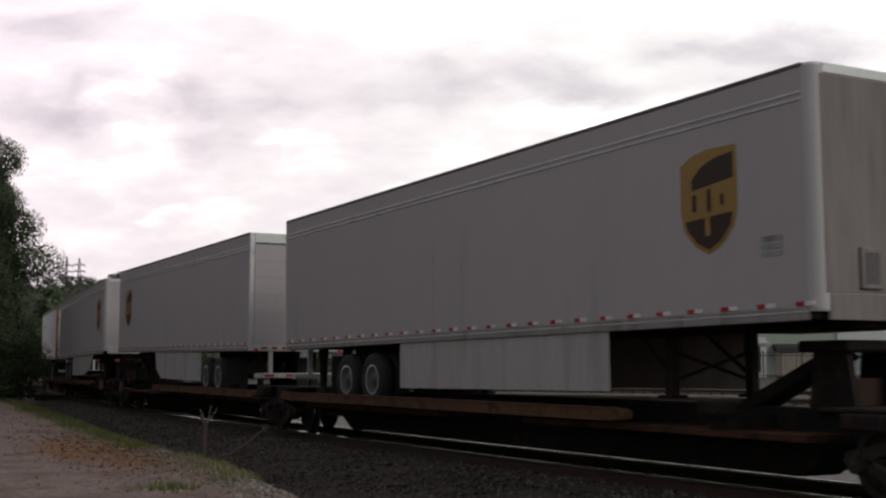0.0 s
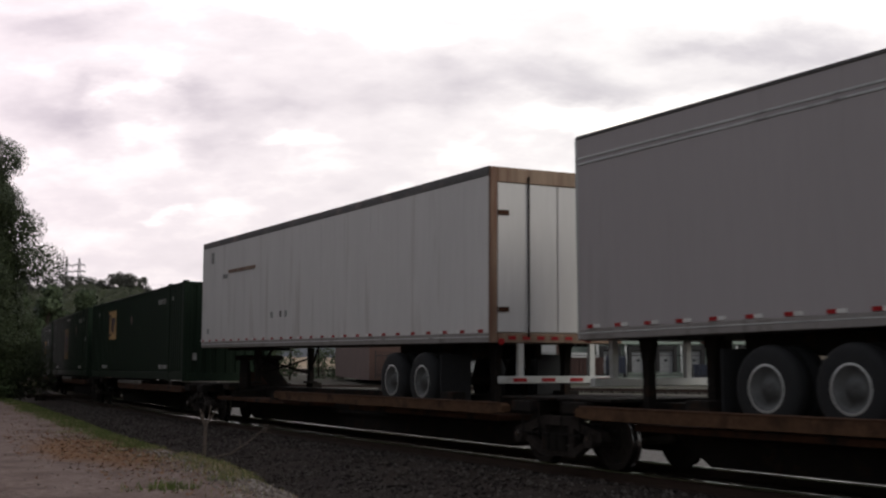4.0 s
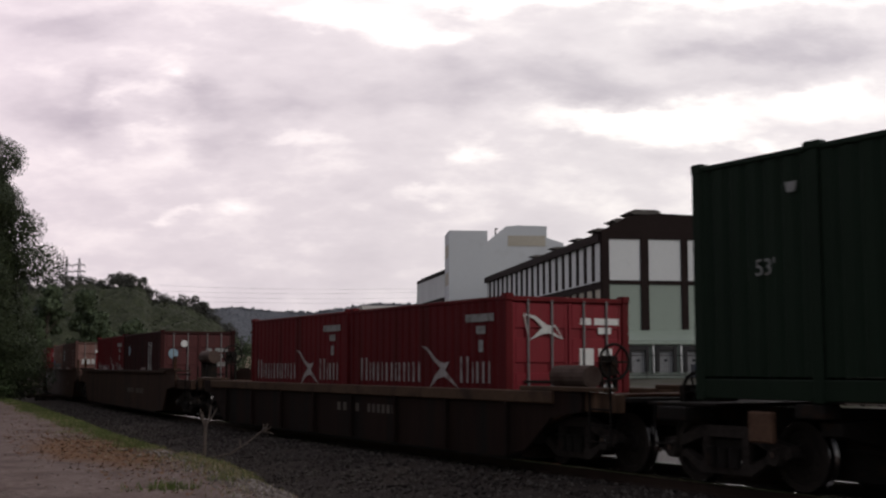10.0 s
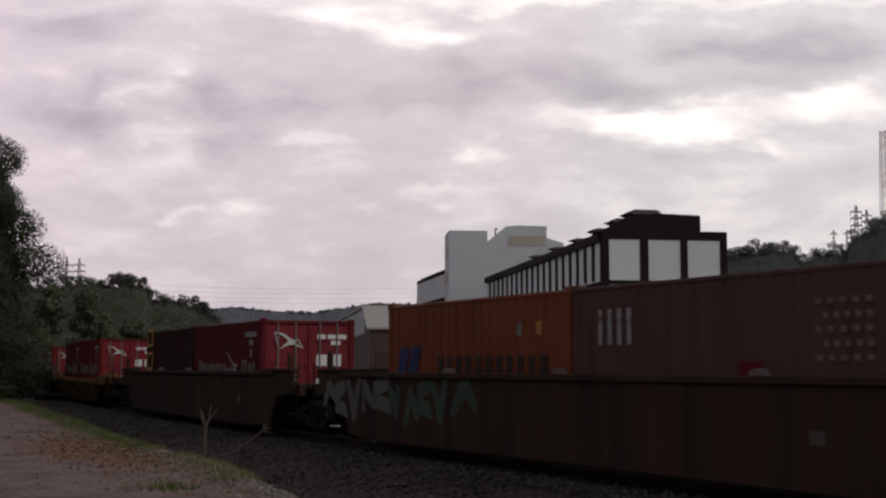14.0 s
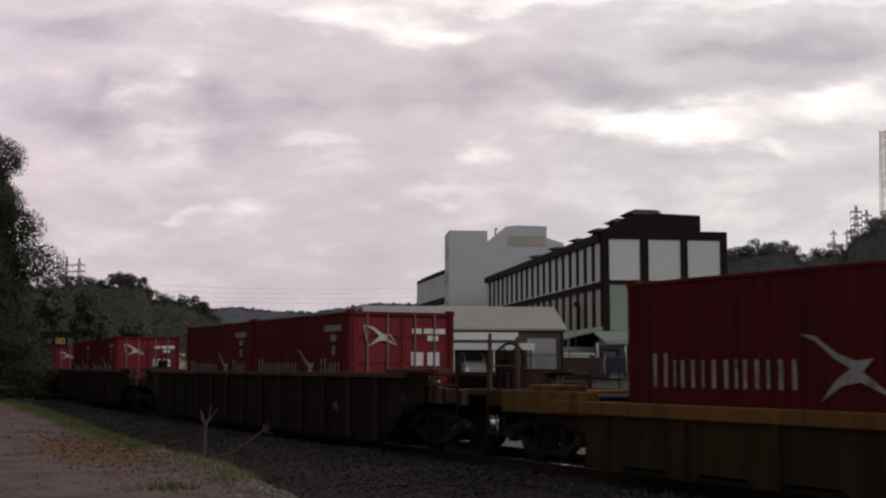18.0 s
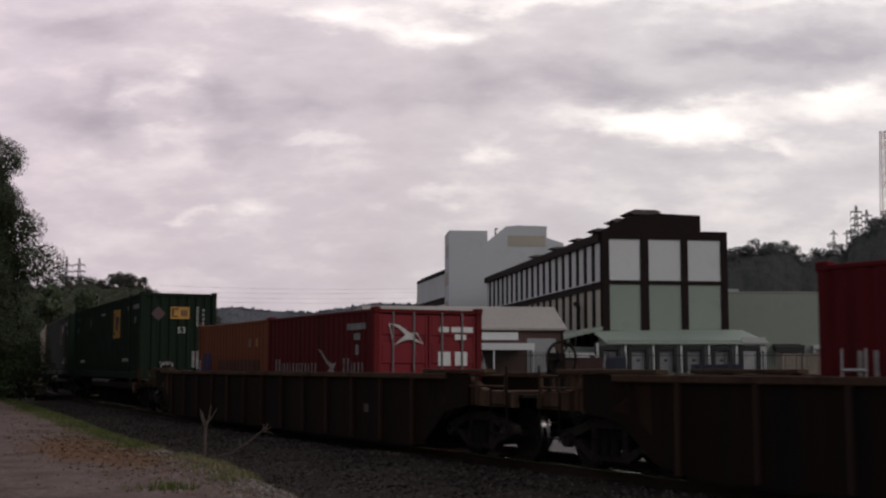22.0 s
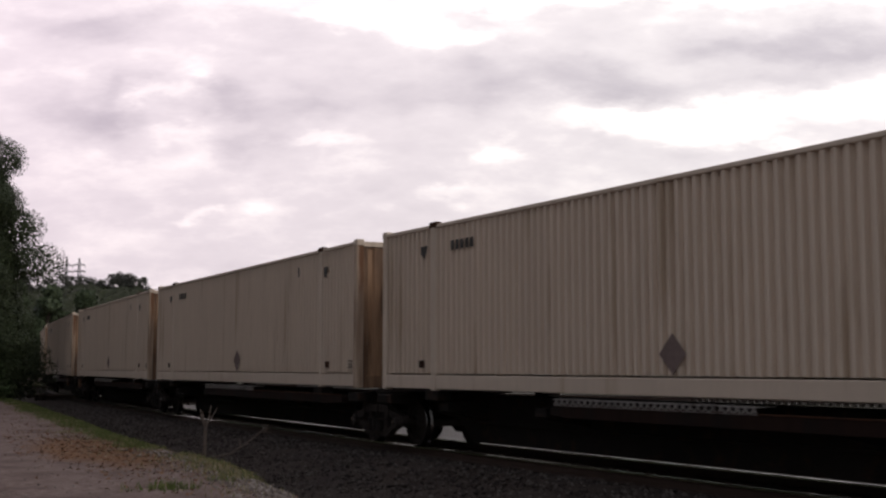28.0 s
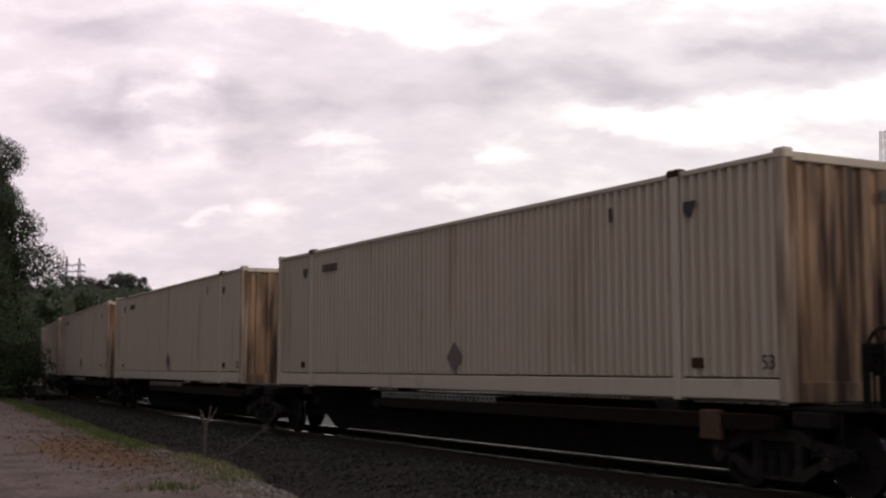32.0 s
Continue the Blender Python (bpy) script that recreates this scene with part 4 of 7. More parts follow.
def truck(car, x):
    """A two-axle truck under a car at x; its wheels turn."""
    bol = part("truck", Geo().box(-0.28, 0.28, -1.0, 1.0, 0.34, 0.62, 0.03), M["steel_dark"], car, "sooty cast-steel truck", Matrix.Translation((x, 0, 0)))
    arch = [(-1.12, 0.44), (-1.08, 0.56), (-0.62, 0.66), (-0.38, 0.76), (0.38, 0.76), (0.62, 0.66), (1.08, 0.56), (1.12, 0.44), (1.02, 0.40), (0.62, 0.53), (0.36, 0.62), (-0.36, 0.62), (-0.62, 0.53), (-1.02, 0.40)]
    basket = [(-0.98, 0.38), (-0.72, 0.44), (-0.44, 0.31), (0.44, 0.31), (0.72, 0.44), (0.98, 0.38), (0.70, 0.33), (0.44, 0.17), (-0.44, 0.17), (-0.70, 0.33)]
    for s in (-1, 1):
        y0, y1 = sorted((s * 0.94, s * 1.08))
        cast = Geo().prism(arch, y0, y1).prism(basket, y0 + 0.006, y1 - 0.006)
        for a in (-0.40, 0.28):
            cast.box(a, a + 0.12, y0 + 0.012, y1 - 0.012, 0.25, 0.68, 0.01)
        part("side_frame", cast, M["truck_dust"], bol, "dusty cast-steel side frame")
        for a in (-0.20, 0.0, 0.20):
            part("spring", Geo().tube((a, s * 1.10, 0.26), (a, s * 1.10, 0.50), 0.075, 0.075, 10), M["steel_dark"], bol)
        for a in (-0.89, 0.89):
            part("bearing_cap", Geo().tube((a, s * 1.06, 0.43), (a, s * 1.17, 0.43), 0.115, 0.10, 14), M["wheel_steel"], bol)
            part("cap_bolt", Geo().tube((a, s * 1.17, 0.46), (a, s * 1.185, 0.46), 0.045, 0.04, 10), M["wheel_tread"], bol)
    for a in (-0.89, 0.89):
        ws = part("wheelset", wheelset_mesh(), None, bol, "", Matrix.Translation((a, 0, 0.425)))
        WHEELS.append((ws, car, x + a, Matrix.Translation((a, 0, 0.425))))
    return bol


def brake_stand(car, x, z, y=-0.1, tall=0.72):
    """A hand-brake wheel with its gear box on a slim stand at a car's end."""
    st = part("brake_stand", Geo().box(x - 0.04, x + 0.04, y - 0.16, y - 0.10, z, z + tall - 0.05, 0.008).box(x - 0.04, x + 0.04, y + 0.10, y + 0.16, z, z + tall - 0.05, 0.008)
              .box(x - 0.05, x + 0.05, y - 0.16, y + 0.16, z + tall - 0.22, z + tall + 0.10, 0.02), M["steel_dark"], car, "sooty hand-brake stand")
    g, n, r = Geo(), 22, 0.27
    for i in range(n):
        a, b = 2 * math.pi * i / n, 2 * math.pi * (i + 1) / n
        g.tube((x + 0.16, y + r * math.cos(a), z + tall + r * math.sin(a)), (x + 0.16, y + r * math.cos(b), z + tall + r * math.sin(b)), 0.024, 0.024, 6)
    for i in range(6):
        a = math.pi / 3 * i
        g.tube((x + 0.09, y, z + tall), (x + 0.16, y + r * math.cos(a), z + tall + r * math.sin(a)), 0.016, 0.016, 5)
    g.tube((x + 0.03, y, z + tall), (x + 0.15, y, z + tall), 0.06, 0.045, 10)
    part("brake_wheel", g, M["steel_dark"], st, "black spoked hand-brake wheel")
    part("brake_chain", Geo().tube((x, y, z + tall - 0.22), (x - 0.05, y + 0.05, z - 0.15), 0.018, 0.018, 6), M["steel_dark"], st)
    return st


def spine_car(length, trucks, label, for_trailer, brake_at=0, sooty=False, brake_tall=0.62, railed=False):
    """One unit of an articulated spine car. Origin on the rails at its middle."""
    car = thing("spine_car", label, "rail car", "spine cars")
    e = length / 2
    part("center_sill", Geo().prism([(-e + 0.1, 0.72), (-e + 0.1, 0.98), (e - 0.1, 0.98), (e - 0.1, 0.72), (e - 1.8, 0.55), (e - 2.5, 0.145), (-e + 2.5, 0.145), (-e + 1.8, 0.55)], -0.33, 0.33), M["steel_dark"], car)
    for s in (-1, 1):
        y0, y1 = sorted((s * 1.32, s * 1.16))
        for x0, x1 in (((-e + 0.8, 4.4),) if for_trailer == "nose" else ((-2.4, e - 1.2),)):
            sill = [(x0, 0.88), (x0 + 0.1, 0.92), (x1 - 0.1, 0.92), (x1, 0.88), (x1, 0.78), (x1 - 0.4, 0.745), (x0 + 0.4, 0.745), (x0, 0.78)]
            p = part("side_sill", Geo().prism(sill, y0, y1), M["well_dark" if sooty else "deck_rust" if for_trailer else "sill_rust"], car, "sooty dark side sill" if sooty else "rusty brown side sill")
            # lighter rust strip puts the lit upper edge into the colour
            part("sill_lip", Geo().box(x0 + 0.1, x1 - 0.1, min(s * 1.335, s * 1.30), max(s * 1.335, s * 1.30), 0.915, 0.935, 0.004), M["sill_rust" if sooty else "rust_plate"], car, "paler top edge of the sill")
        if not for_trailer:
            mesh_walk = Geo()
            y6, y7 = sorted((s * 1.335, s * 1.32))
            mesh_walk.box(-2.3, 1.9, y6, y7, 1.0, 1.02).box(-2.3, 1.9, y6, y7, 0.915, 0.93).box(-2.3, 1.9, min(s * 1.32, s * 1.05), max(s * 1.32, s * 1.05), 1.005, 1.02)
            for k in range(30):
                xk = -2.3 + k * 0.14
                mesh_walk.prism([(xk, 0.93), (xk + 0.035, 0.93), (xk + 0.105, 1.0), (xk + 0.07, 1.0)], y6, y7)
                mesh_walk.prism([(xk + 0.105, 0.93), (xk + 0.14, 0.93), (xk + 0.07, 1.0), (xk + 0.035, 1.0)], y6 + 0.002, y7 - 0.002)
            part("grating_walkway", mesh_walk, M["grating"], car, "pale galvanised grating walkway")
        for x in (-5.9, -2.9, 3.1, 6.1):
            y2, y3 = sorted((s * 0.33, s * 1.16))
            part("outrigger", Geo().prism([(y2 if s > 0 else y3, 0.55), (y3 if s > 0 else y2, 0.72), (y3 if s > 0 else y2, 0.86), (y2 if s > 0 else y3, 0.90)], x - 0.16, x + 0.16, "x"), M["steel_dark"], car)
        y2, y3 = sorted((s * 0.45, s * 1.15))
        if for_trailer:
            for x0, x1 in ((-e + 1.9, -0.8), (1.6, e - 1.6)):
                part("wheel_runway", Geo().box(x0, x1, y2, y3, 0.62, 0.712, 0.01), M["sill_rust"], car)
        for x in (-6.1, 6.1):
            y4, y5 = sorted((s * 1.02, s * 1.30))
            ped = part("container_pedestal", Geo().box(x - 0.22, x + 0.22, y4, y5, 0.90, 1.065, 0.015), M["steel_dark"], car)
    if for_trailer:
        x = 7.25 if for_trailer == "nose" else -7.25
        q = 1 if x > 0 else -1
        hitch = part("hitch", Geo().box(x - 0.40, x + 0.40, -0.55, 0.55, 1.66, 1.80, 0.03), M["steel_dark"], car, "black folding trailer hitch")
        for y0, y1 in ((-0.46, -0.36), (0.36, 0.46)):
            part("stanchion", Geo().prism([(x - 0.30, 0.95), (x + 0.42, 0.95), (x + 0.30, 1.66), (x - 0.22, 1.66)], y0, y1), M["steel_dark"], hitch)
        part("diagonal_strut", Geo().prism([(x - q * 1.95, 0.95), (x - q * 1.55, 0.95), (x - q * 0.10, 1.60), (x - q * 0.25, 1.68)], -0.22, 0.22), M["steel_dark"], hitch)
        part("cross_plate", Geo().box(x - 0.05, x + 0.12, -0.36, 0.36, 1.0, 1.35, 0.02), M["well_brown"], hitch)
    for s in (-1, 1):
        part("end_platform", Geo().box(s * (e - 0.75) - 0.65, s * (e - 0.75) + 0.65, -1.15, 1.15, 0.985, 1.03, 0.01), M["steel_dark"], car)
        part("end_bolster", Geo().box(s * (e - 0.7) - 0.28, s * (e - 0.7) + 0.28, -1.28, 1.28, 0.80, 0.98, 0.02), M["steel_dark"], car)
        for q in (-1, 1):
            part("grab_rail", Geo().tube((s * (e - 0.3), q * 1.2, 0.98), (s * (e - 0.3), q * 1.2, 0.45), 0.014, 0.014, 6).tube((s * (e - 0.75), q * 1.2, 0.98), (s * (e - 0.75), q * 1.2, 0.45), 0.014, 0.014, 6)
                 .tube((s * (e - 0.3), q * 1.2, 0.5), (s * (e - 0.75), q * 1.2, 0.5), 0.014, 0.014, 6), M["steel_dark"], car)
    part("brake_pipe", Geo().tube((-e + 2.7, -0.42, 0.50), (e - 2.7, -0.42, 0.50), 0.03, 0.03, 6), M["steel_dark"], car)
    part("air_tank", Geo().tube((-1.3, 0.62, 0.56), (0.0, 0.62, 0.56), 0.17, 0.17, 12), M["steel_dark"], car)
    for x in trucks:
        truck(car, x)
    if brake_at:
        for s in (-1, 1):
            y0, y1 = sorted((s * 1.34, s * 1.24))
            pad = brake_at * (e - 2.3)
            part("jacking_pad", Geo().box(pad - 0.19, pad + 0.19, y0, y1, 0.60, 0.965, 0.02), M["rust_plate"], car, "orange rusty jacking pad")
        brake_stand(car, brake_at * (e - 0.35), 1.03, -0.62, brake_tall)
        part("brake_box", Geo().box(brake_at * (e - 0.35) - 0.16, brake_at * (e - 0.35) + 0.16, -0.28, 0.12, 1.03, 1.42, 0.02), M["steel_dark"], car, "sooty brake cylinder box")
        for s in (-1, 1) if railed else ():
            k = brake_at * (e - 1.25)
            for p0, p1 in (((k - 0.22, 0.86), (k - 0.22, 1.52)), ((k + 0.22, 0.86), (k + 0.22, 1.52)), ((k - 0.22, 1.52), (k + 0.22, 1.52)), ((k - 0.22, 1.10), (k + 0.22, 1.10))):
                part("handrail", Geo().tube((p0[0], s * 1.33, p0[1]), (p1[0], s * 1.33, p1[1]), 0.016, 0.016, 8), M["sill_rust"], car, "rusty handrail")
        part("coupler", Geo().box(min(brake_at * (e - 0.1), brake_at * (e + 0.25)), max(brake_at * (e - 0.1), brake_at * (e + 0.25)), -0.12, 0.12, 0.72, 0.96, 0.03), M["steel_dark"], car)
    return car


TRAILER_CAR = "rusty articulated spine car carrying a road trailer"
BOX_CAR = "rusty articulated spine car carrying a long container"
# rear end, front end, has a truck of its own at the front, load, which end carries the brake wheel
for a, b, front_truck, load, brake in ((195.6, 213.9, False, "nose", 0), (176.4, 195.6, False, "tail", -1), (157.6, 176.4, True, "nose", 1), (139.2, 157.6, False, "tail", 0),
                                (121.5, 139.2, False, "", 0), (103.95, 121.5, False, "", 0), (85.7, 103.95, False, "", -1),
                                (-105.4, -86.5, True, "", 1), (-123.4, -105.4, False, "", 0), (-140.75, -123.4, False, "", 0), (-158.2, -140.75, False, "", 0), (-176.3, -158.2, False, "", -1),
                                (-194.8, -176.3, True, "", 1), (-213.0, -194.8, False, "", 0), (-230.95, -213.0, False, "", 0), (-248.85, -230.95, False, "", 0), (-266.9, -248.85, False, "", -1)):
    n = b - a
    last = brake == -1
    at = [-n / 2 + (1.45 if last else 0.0)] + ([n / 2 - 1.45] if front_truck else []) + ([n / 2] if b > 210 else [])
    ride(spine_car(n, at, TRAILER_CAR if load else BOX_CAR, load, brake, b < -80, {85.7: 0.12, -105.4: 0.42}.get(a, 0.62), b == -86.5), (a + b) / 2, 0.0)


def well_car(a, b, well_a, well_b, top, style, trucks, brake=0):
    """A well car from a to b along the train; its well lies between well_a and well_b, its side sills reach up to top."""
    mid = (a + b) / 2
    e = (b - a) / 2
    w0, w1 = well_a - mid, well_b - mid
    paint = {"smooth": "well_brown", "ribbed": "well_dark", "yellow": "well_yellow_side", "tan": "well_dark"}[style]
    chord = {"smooth": "well_brown", "ribbed": "well_tan", "yellow": "well_yellow", "tan": "well_tan"}[style]
    label = {"smooth": "brown smooth-sided articulated well car with faded paint", "ribbed": "dark weathered well car with ribbed steel sides",
             "yellow": "grimy yellow well car with a bright top chord", "tan": "dark well car with a tan top chord"}[style]
    car = thing("well_car", label, "rail car", "well cars")
    for s in (-1, 1):
        y0, y1 = sorted((s * 1.36, s * 1.30))
        if style == "smooth":
            side = [(w0 - 2.3, 0.92), (w0 - 1.2, 0.80), (w0 - 0.7, 0.16), (w0 + 0.4, 0.10), (w1 - 0.4, 0.10), (w1 + 0.7, 0.16), (w1 + 1.2, 0.80), (w1 + 2.3, 0.92), (w1 + 2.3, top), (w0 - 2.3, top)]
        elif style == "yellow":
            side = [(w0 - 0.2, 0.15)]
            n = 9
            for i in range(n):
                x = w0 + 0.2 + (w1 - w0 - 0.4) * i / n
                q = (w1 - w0 - 0.4) / n
                side += [(x, 0.06), (x + 0.25 * q, 0.06), (x + 0.35 * q, 0.16), (x + 0.9 * q, 0.16)]
            side += [(w1 + 0.2, 0.10), (w1 + 0.2, top), (w0 - 0.2, top)]
        else:
            side = [(w0 - 1.7, 0.86), (w0 - 0.9, 0.74), (w0 - 0.2, 0.24), (w0 + 0.5, 0.10), (w1 - 0.5, 0.10), (w1 + 0.2, 0.24), (w1 + 0.9, 0.74), (w1 + 1.7, 0.86), (w1 + 1.7, top), (w0 - 1.7, top)]
        part("side_plate", Geo().prism(side, y0, y1), M[paint], car)
        y0, y1 = sorted((s * 1.42, s * 1.26))
        c = 0.18 if style in ("yellow", "tan") else 0.10
        part("top_chord", Geo().box(w0 - 1.0, w1 + 1.0, y0, y1, top - c, top + 0.004, 0.015), M[chord], car)
        part("floor_beam", Geo().box(w0 + 0.4, w1 - 0.4, min(s * 1.34, s * 1.10), max(s * 1.34, s * 1.10), 0.06, 0.125), M["steel_dark"], car)
        if style != "smooth":
            n = {"ribbed": 13, "yellow": 9, "tan": 8}[style]
            for i in range(n):
                x = w0 + 0.3 + (w1 - w0 - 0.6) * i / (n - 1)
                y2, y3 = sorted((s * 1.355, s * 1.43))
                part("rib", Geo().box(x - 0.045, x + 0.045, y2, y3, 0.12, top - c, 0.01), M["well_brown" if style == "ribbed" else paint], car)
        # sloped shoulder plates and end sills over the trucks
        y0, y1 = sorted((s * 1.40, s * 1.18))
        for x0, x1 in ((w1 + 0.1, w1 + 2.3), (w0 - 2.3, w0 - 0.1)):
            part("shoulder_plate", Geo().box(x0, x1, y0, y1, top - 0.20 if style == "yellow" else top + 0.006, top + (0.13 if style == "yellow" else 0.07), 0.01), M[chord], car)
        for q in (-1, 1):
            x0 = q * (e - 0.35)
            x1 = w1 + 0.2 if q > 0 else w0 - 0.2
            y2, y3 = sorted((s * 1.30, s * 1.16))
            arm = [(x1, 0.50), (x1, top), (x1 + q * 1.2, top), (x1 + q * 1.9, 1.12), (x0, 1.10), (x0, 0.86), (x1 + q * 1.2, 0.86)]
            part("end_arm", Geo().prism(arm, y2, y3), M["well_arm" if style in ("ribbed", "tan") else paint], car)
            if style == "ribbed":
                y4, y5 = sorted((s * 1.36, s * 1.31))
                part("knee_bracket", Geo().prism([(x1 + q * 0.05, top - 0.02), (x1 + q * 0.62, top - 0.02), (x1 + q * 0.50, 1.10), (x1 + q * 0.90, 0.90), (x1 + q * 0.50, 0.84), (x1 + q * 0.05, 0.60)], y4, y5), M["well_arm"], car, "brown knee bracket")
                rail = Geo().tube((x1 + q * 0.5, s * 1.33, top - 0.03), (x0 - q * 0.15, s * 1.33, top - 0.03), 0.022, 0.022, 8).tube((x1 + q * 1.2, s * 1.33, 1.18), (x0 - q * 0.15, s * 1.33, 1.18), 0.018, 0.018, 8)
                part("end_handrail", rail, M["well_tan"], car, "worn brown handrail")
                for k in (0.30, 0.62, 0.95):
                    xk = x1 + (x0 - x1) * k
                    part("rail_post", Geo().box(xk - 0.03, xk + 0.03, min(s * 1.35, s * 1.30), max(s * 1.35, s * 1.30), 0.88, top, 0.006), M["well_arm"], car)
            elif style == "smooth":
                xk = x1 + q * 1.7
                part("stake_post", Geo().box(xk - 0.05, xk + 0.05, min(s * 1.33, s * 1.23), max(s * 1.33, s * 1.23), 1.10, top + 0.42, 0.01), M["sill_rust"], car, "brown steel stake")
                part("deck_edge", Geo().box(min(x1, x0), max(x1, x0), min(s * 1.34, s * 1.30), max(s * 1.34, s * 1.30), top - 0.03, top + 0.01, 0.004), M["well_tan"], car, "pale deck edge")
            lad = Geo()
            for z in (0.45, 0.68, 0.90):
                lad.tube((x0 - q * 0.1, s * 1.33, z), (x0 - q * 0.6, s * 1.33, z), 0.014, 0.014, 6)
            lad.tube((x0 - q * 0.1, s * 1.33, 0.40), (x0 - q * 0.1, s * 1.33, 1.5), 0.016, 0.016, 6).tube((x0 - q * 0.6, s * 1.33, 0.40), (x0 - q * 0.6, s * 1.33, 1.15), 0.016, 0.016, 6)
            part("ladder", lad, M["well_yellow_side" if style == "yellow" else "steel_dark"], car)
    if style == "yellow":
        for q in (-1, 1):
            for k, hi in ((0.35, 2.02), (1.15, 1.95)):
                part("grab_post", Geo().tube((q * (e - k), -1.22, 1.05), (q * (e - k), -1.22, hi), 0.035, 0.03, 8), M["well_arm"], car, "brown steel grab post")
            part("handrail", Geo().tube((q * (e - 0.35), -1.22, 1.50), (q * (e - 1.15), -1.22, 1.50), 0.016, 0.016, 6), M["well_yellow"], car, "grimy yellow handrail")
            part("deck_box", Geo().box(q * (e - 2.0) - 0.45, q * (e - 2.0) + 0.45, -1.30, -0.85, 1.06, 1.22, 0.02), M["well_yellow"], car, "ochre deck box")
    if style == "smooth":
        for s in (-1, 1):
            for x in ((w0 + w1) / 2 - 3.4, (w0 + w1) / 2 - 0.1, (w0 + w1) / 2 + 4.0):
                y2, y3 = sorted((s * 1.40, s * 1.26))
                part("container_lock", Geo().prism([(x - 0.13, top), (x - 0.09, top + 0.07), (x + 0.03, top + 0.09), (x + 0.13, top)], y2, y3), M["pink_mark"], car, "pale worn container lock")
    for q in (-1, 1):
        x0, x1 = sorted((q * (e - 0.25), (w1 + 0.2) if q > 0 else (w0 - 0.2)))
        part("end_deck", Geo().box(x0, x1, -1.16, 1.16, 1.00, 1.06, 0.01), M["steel_dark"], car)
        part("draft_sill", Geo().box(x0, x1, -0.30, 0.30, 0.66, 1.00, 0.02), M["steel_dark"], car)
        part("bulkhead", Geo().box(min(q * 0 + (w1 if q > 0 else w0), (w1 if q > 0 else w0) + q * 0.10), max((w1 if q > 0 else w0), (w1 if q > 0 else w0) + q * 0.10), -1.30, 1.30, 0.12, 1.0), M[paint], car)
        part("walkway", Geo().box(q * (e - 0.9) - 0.32, q * (e - 0.9) + 0.32, -1.25, 1.25, 1.07, 1.11, 0.008), M["well_yellow" if style == "yellow" else "sill_rust"], car)
    for i in range(7):
        x = w0 + 0.6 + (w1 - w0 - 1.2) * i / 6
        part("floor_slat", Geo().box(x - 0.15, x + 0.15, -1.10, 1.10, 0.05, 0.125), M["steel_dark"], car)
    if style == "tan" or style == "smooth":
        if brake > 0 and style == "smooth":
            tank = part("reservoir", Geo().tube((w1 + 1.75, -0.35, 1.78), (w1 + 2.95, -0.35, 1.78), 0.19, 0.19, 16), M["tank_brown"], car, "dusty brown brake reservoir")
            part("tank_bracket", Geo().box(w1 + 1.95, w1 + 2.05, -0.5, -0.2, 1.06, 1.62), M["steel_dark"], tank)
            part("tank_bracket", Geo().box(w1 + 2.6, w1 + 2.7, -0.5, -0.2, 1.06, 1.62), M["steel_dark"], tank)
        elif brake > 0:
            part("reservoir", Geo().tube((w1 + 0.2, -0.75, 1.34), (w1 + 1.1, -0.75, 1.34), 0.17, 0.17, 16), M["tank_brown"], car, "dusty brown brake reservoir")
    else:
        part("reservoir", Geo().tube((w1 + 1.0, -0.4, 0.78), (w1 + 1.0, 0.5, 0.78), 0.16, 0.16, 12), M["steel_dark"], car)
    if brake:
        brake_stand(car, brake * (e - (2.2 if style == "tan" else 0.55)), 1.11, -0.35 if style == "ribbed" else -0.1, {"ribbed": 0.50, "tan": 0.45}.get(style, 0.72))
    for q in (-1, 1):
        if any(abs(t - q * e) > 0.8 and abs(t - q * e) < 3 for t in trucks):
            part("coupler", Geo().box(min(q * (e - 0.3), q * (e + 0.05)), max(q * (e - 0.3), q * (e + 0.05)), -0.12, 0.12, 0.70, 0.94, 0.03), M["steel_dark"], car)
            part("air_hose", Geo().tube((q * (e - 0.1), -0.35, 0.75), (q * (e + 0.02), -0.3, 0.35), 0.025, 0.025, 6), M["rubber"], car)
    for t in trucks:
        truck(car, t)
    for x in (4.62, 4.94) if style == "smooth" and brake > 0 else (-5.54, -5.22) if style == "ribbed" else ():
        hi = 2.28 if style == "smooth" else 1.68
        part("grab_post", Geo().tube((x, -1.40, top - 0.02), (x, -1.40, hi), 0.013, 0.013, 8), M["rail_alu"], car, "pale steel grab post")
    if style == "ribbed":
        part("grab_rung", Geo().tube((-5.54, -1.40, 1.45), (-5.22, -1.40, 1.45), 0.018, 0.018, 8), M["rail_alu"], car)
    z = 0.62
    shift = 0.7 if style == "smooth" else 0.0
    for x0, x1, k in ((0.2, 1.4, 4), (1.7, 3.0, 6)) if style != "ribbed" and not (style == "smooth" and brake <= 0) else ((w1 - 2.6, w1 - 2.2, 1),):
        bars("marking", car, "faint_mark", x0 + shift, x1 + shift, z, z + 0.16, -1.362, k, 0.45, label="faded reporting mark as bars")
    ride(car, mid, 0.0)
    return car


def ends(a, b, front=True, rear=True):
    n = b - a
    return ([n / 2 - 1.75] if front else []) + ([-n / 2 + 1.75] if rear else [])


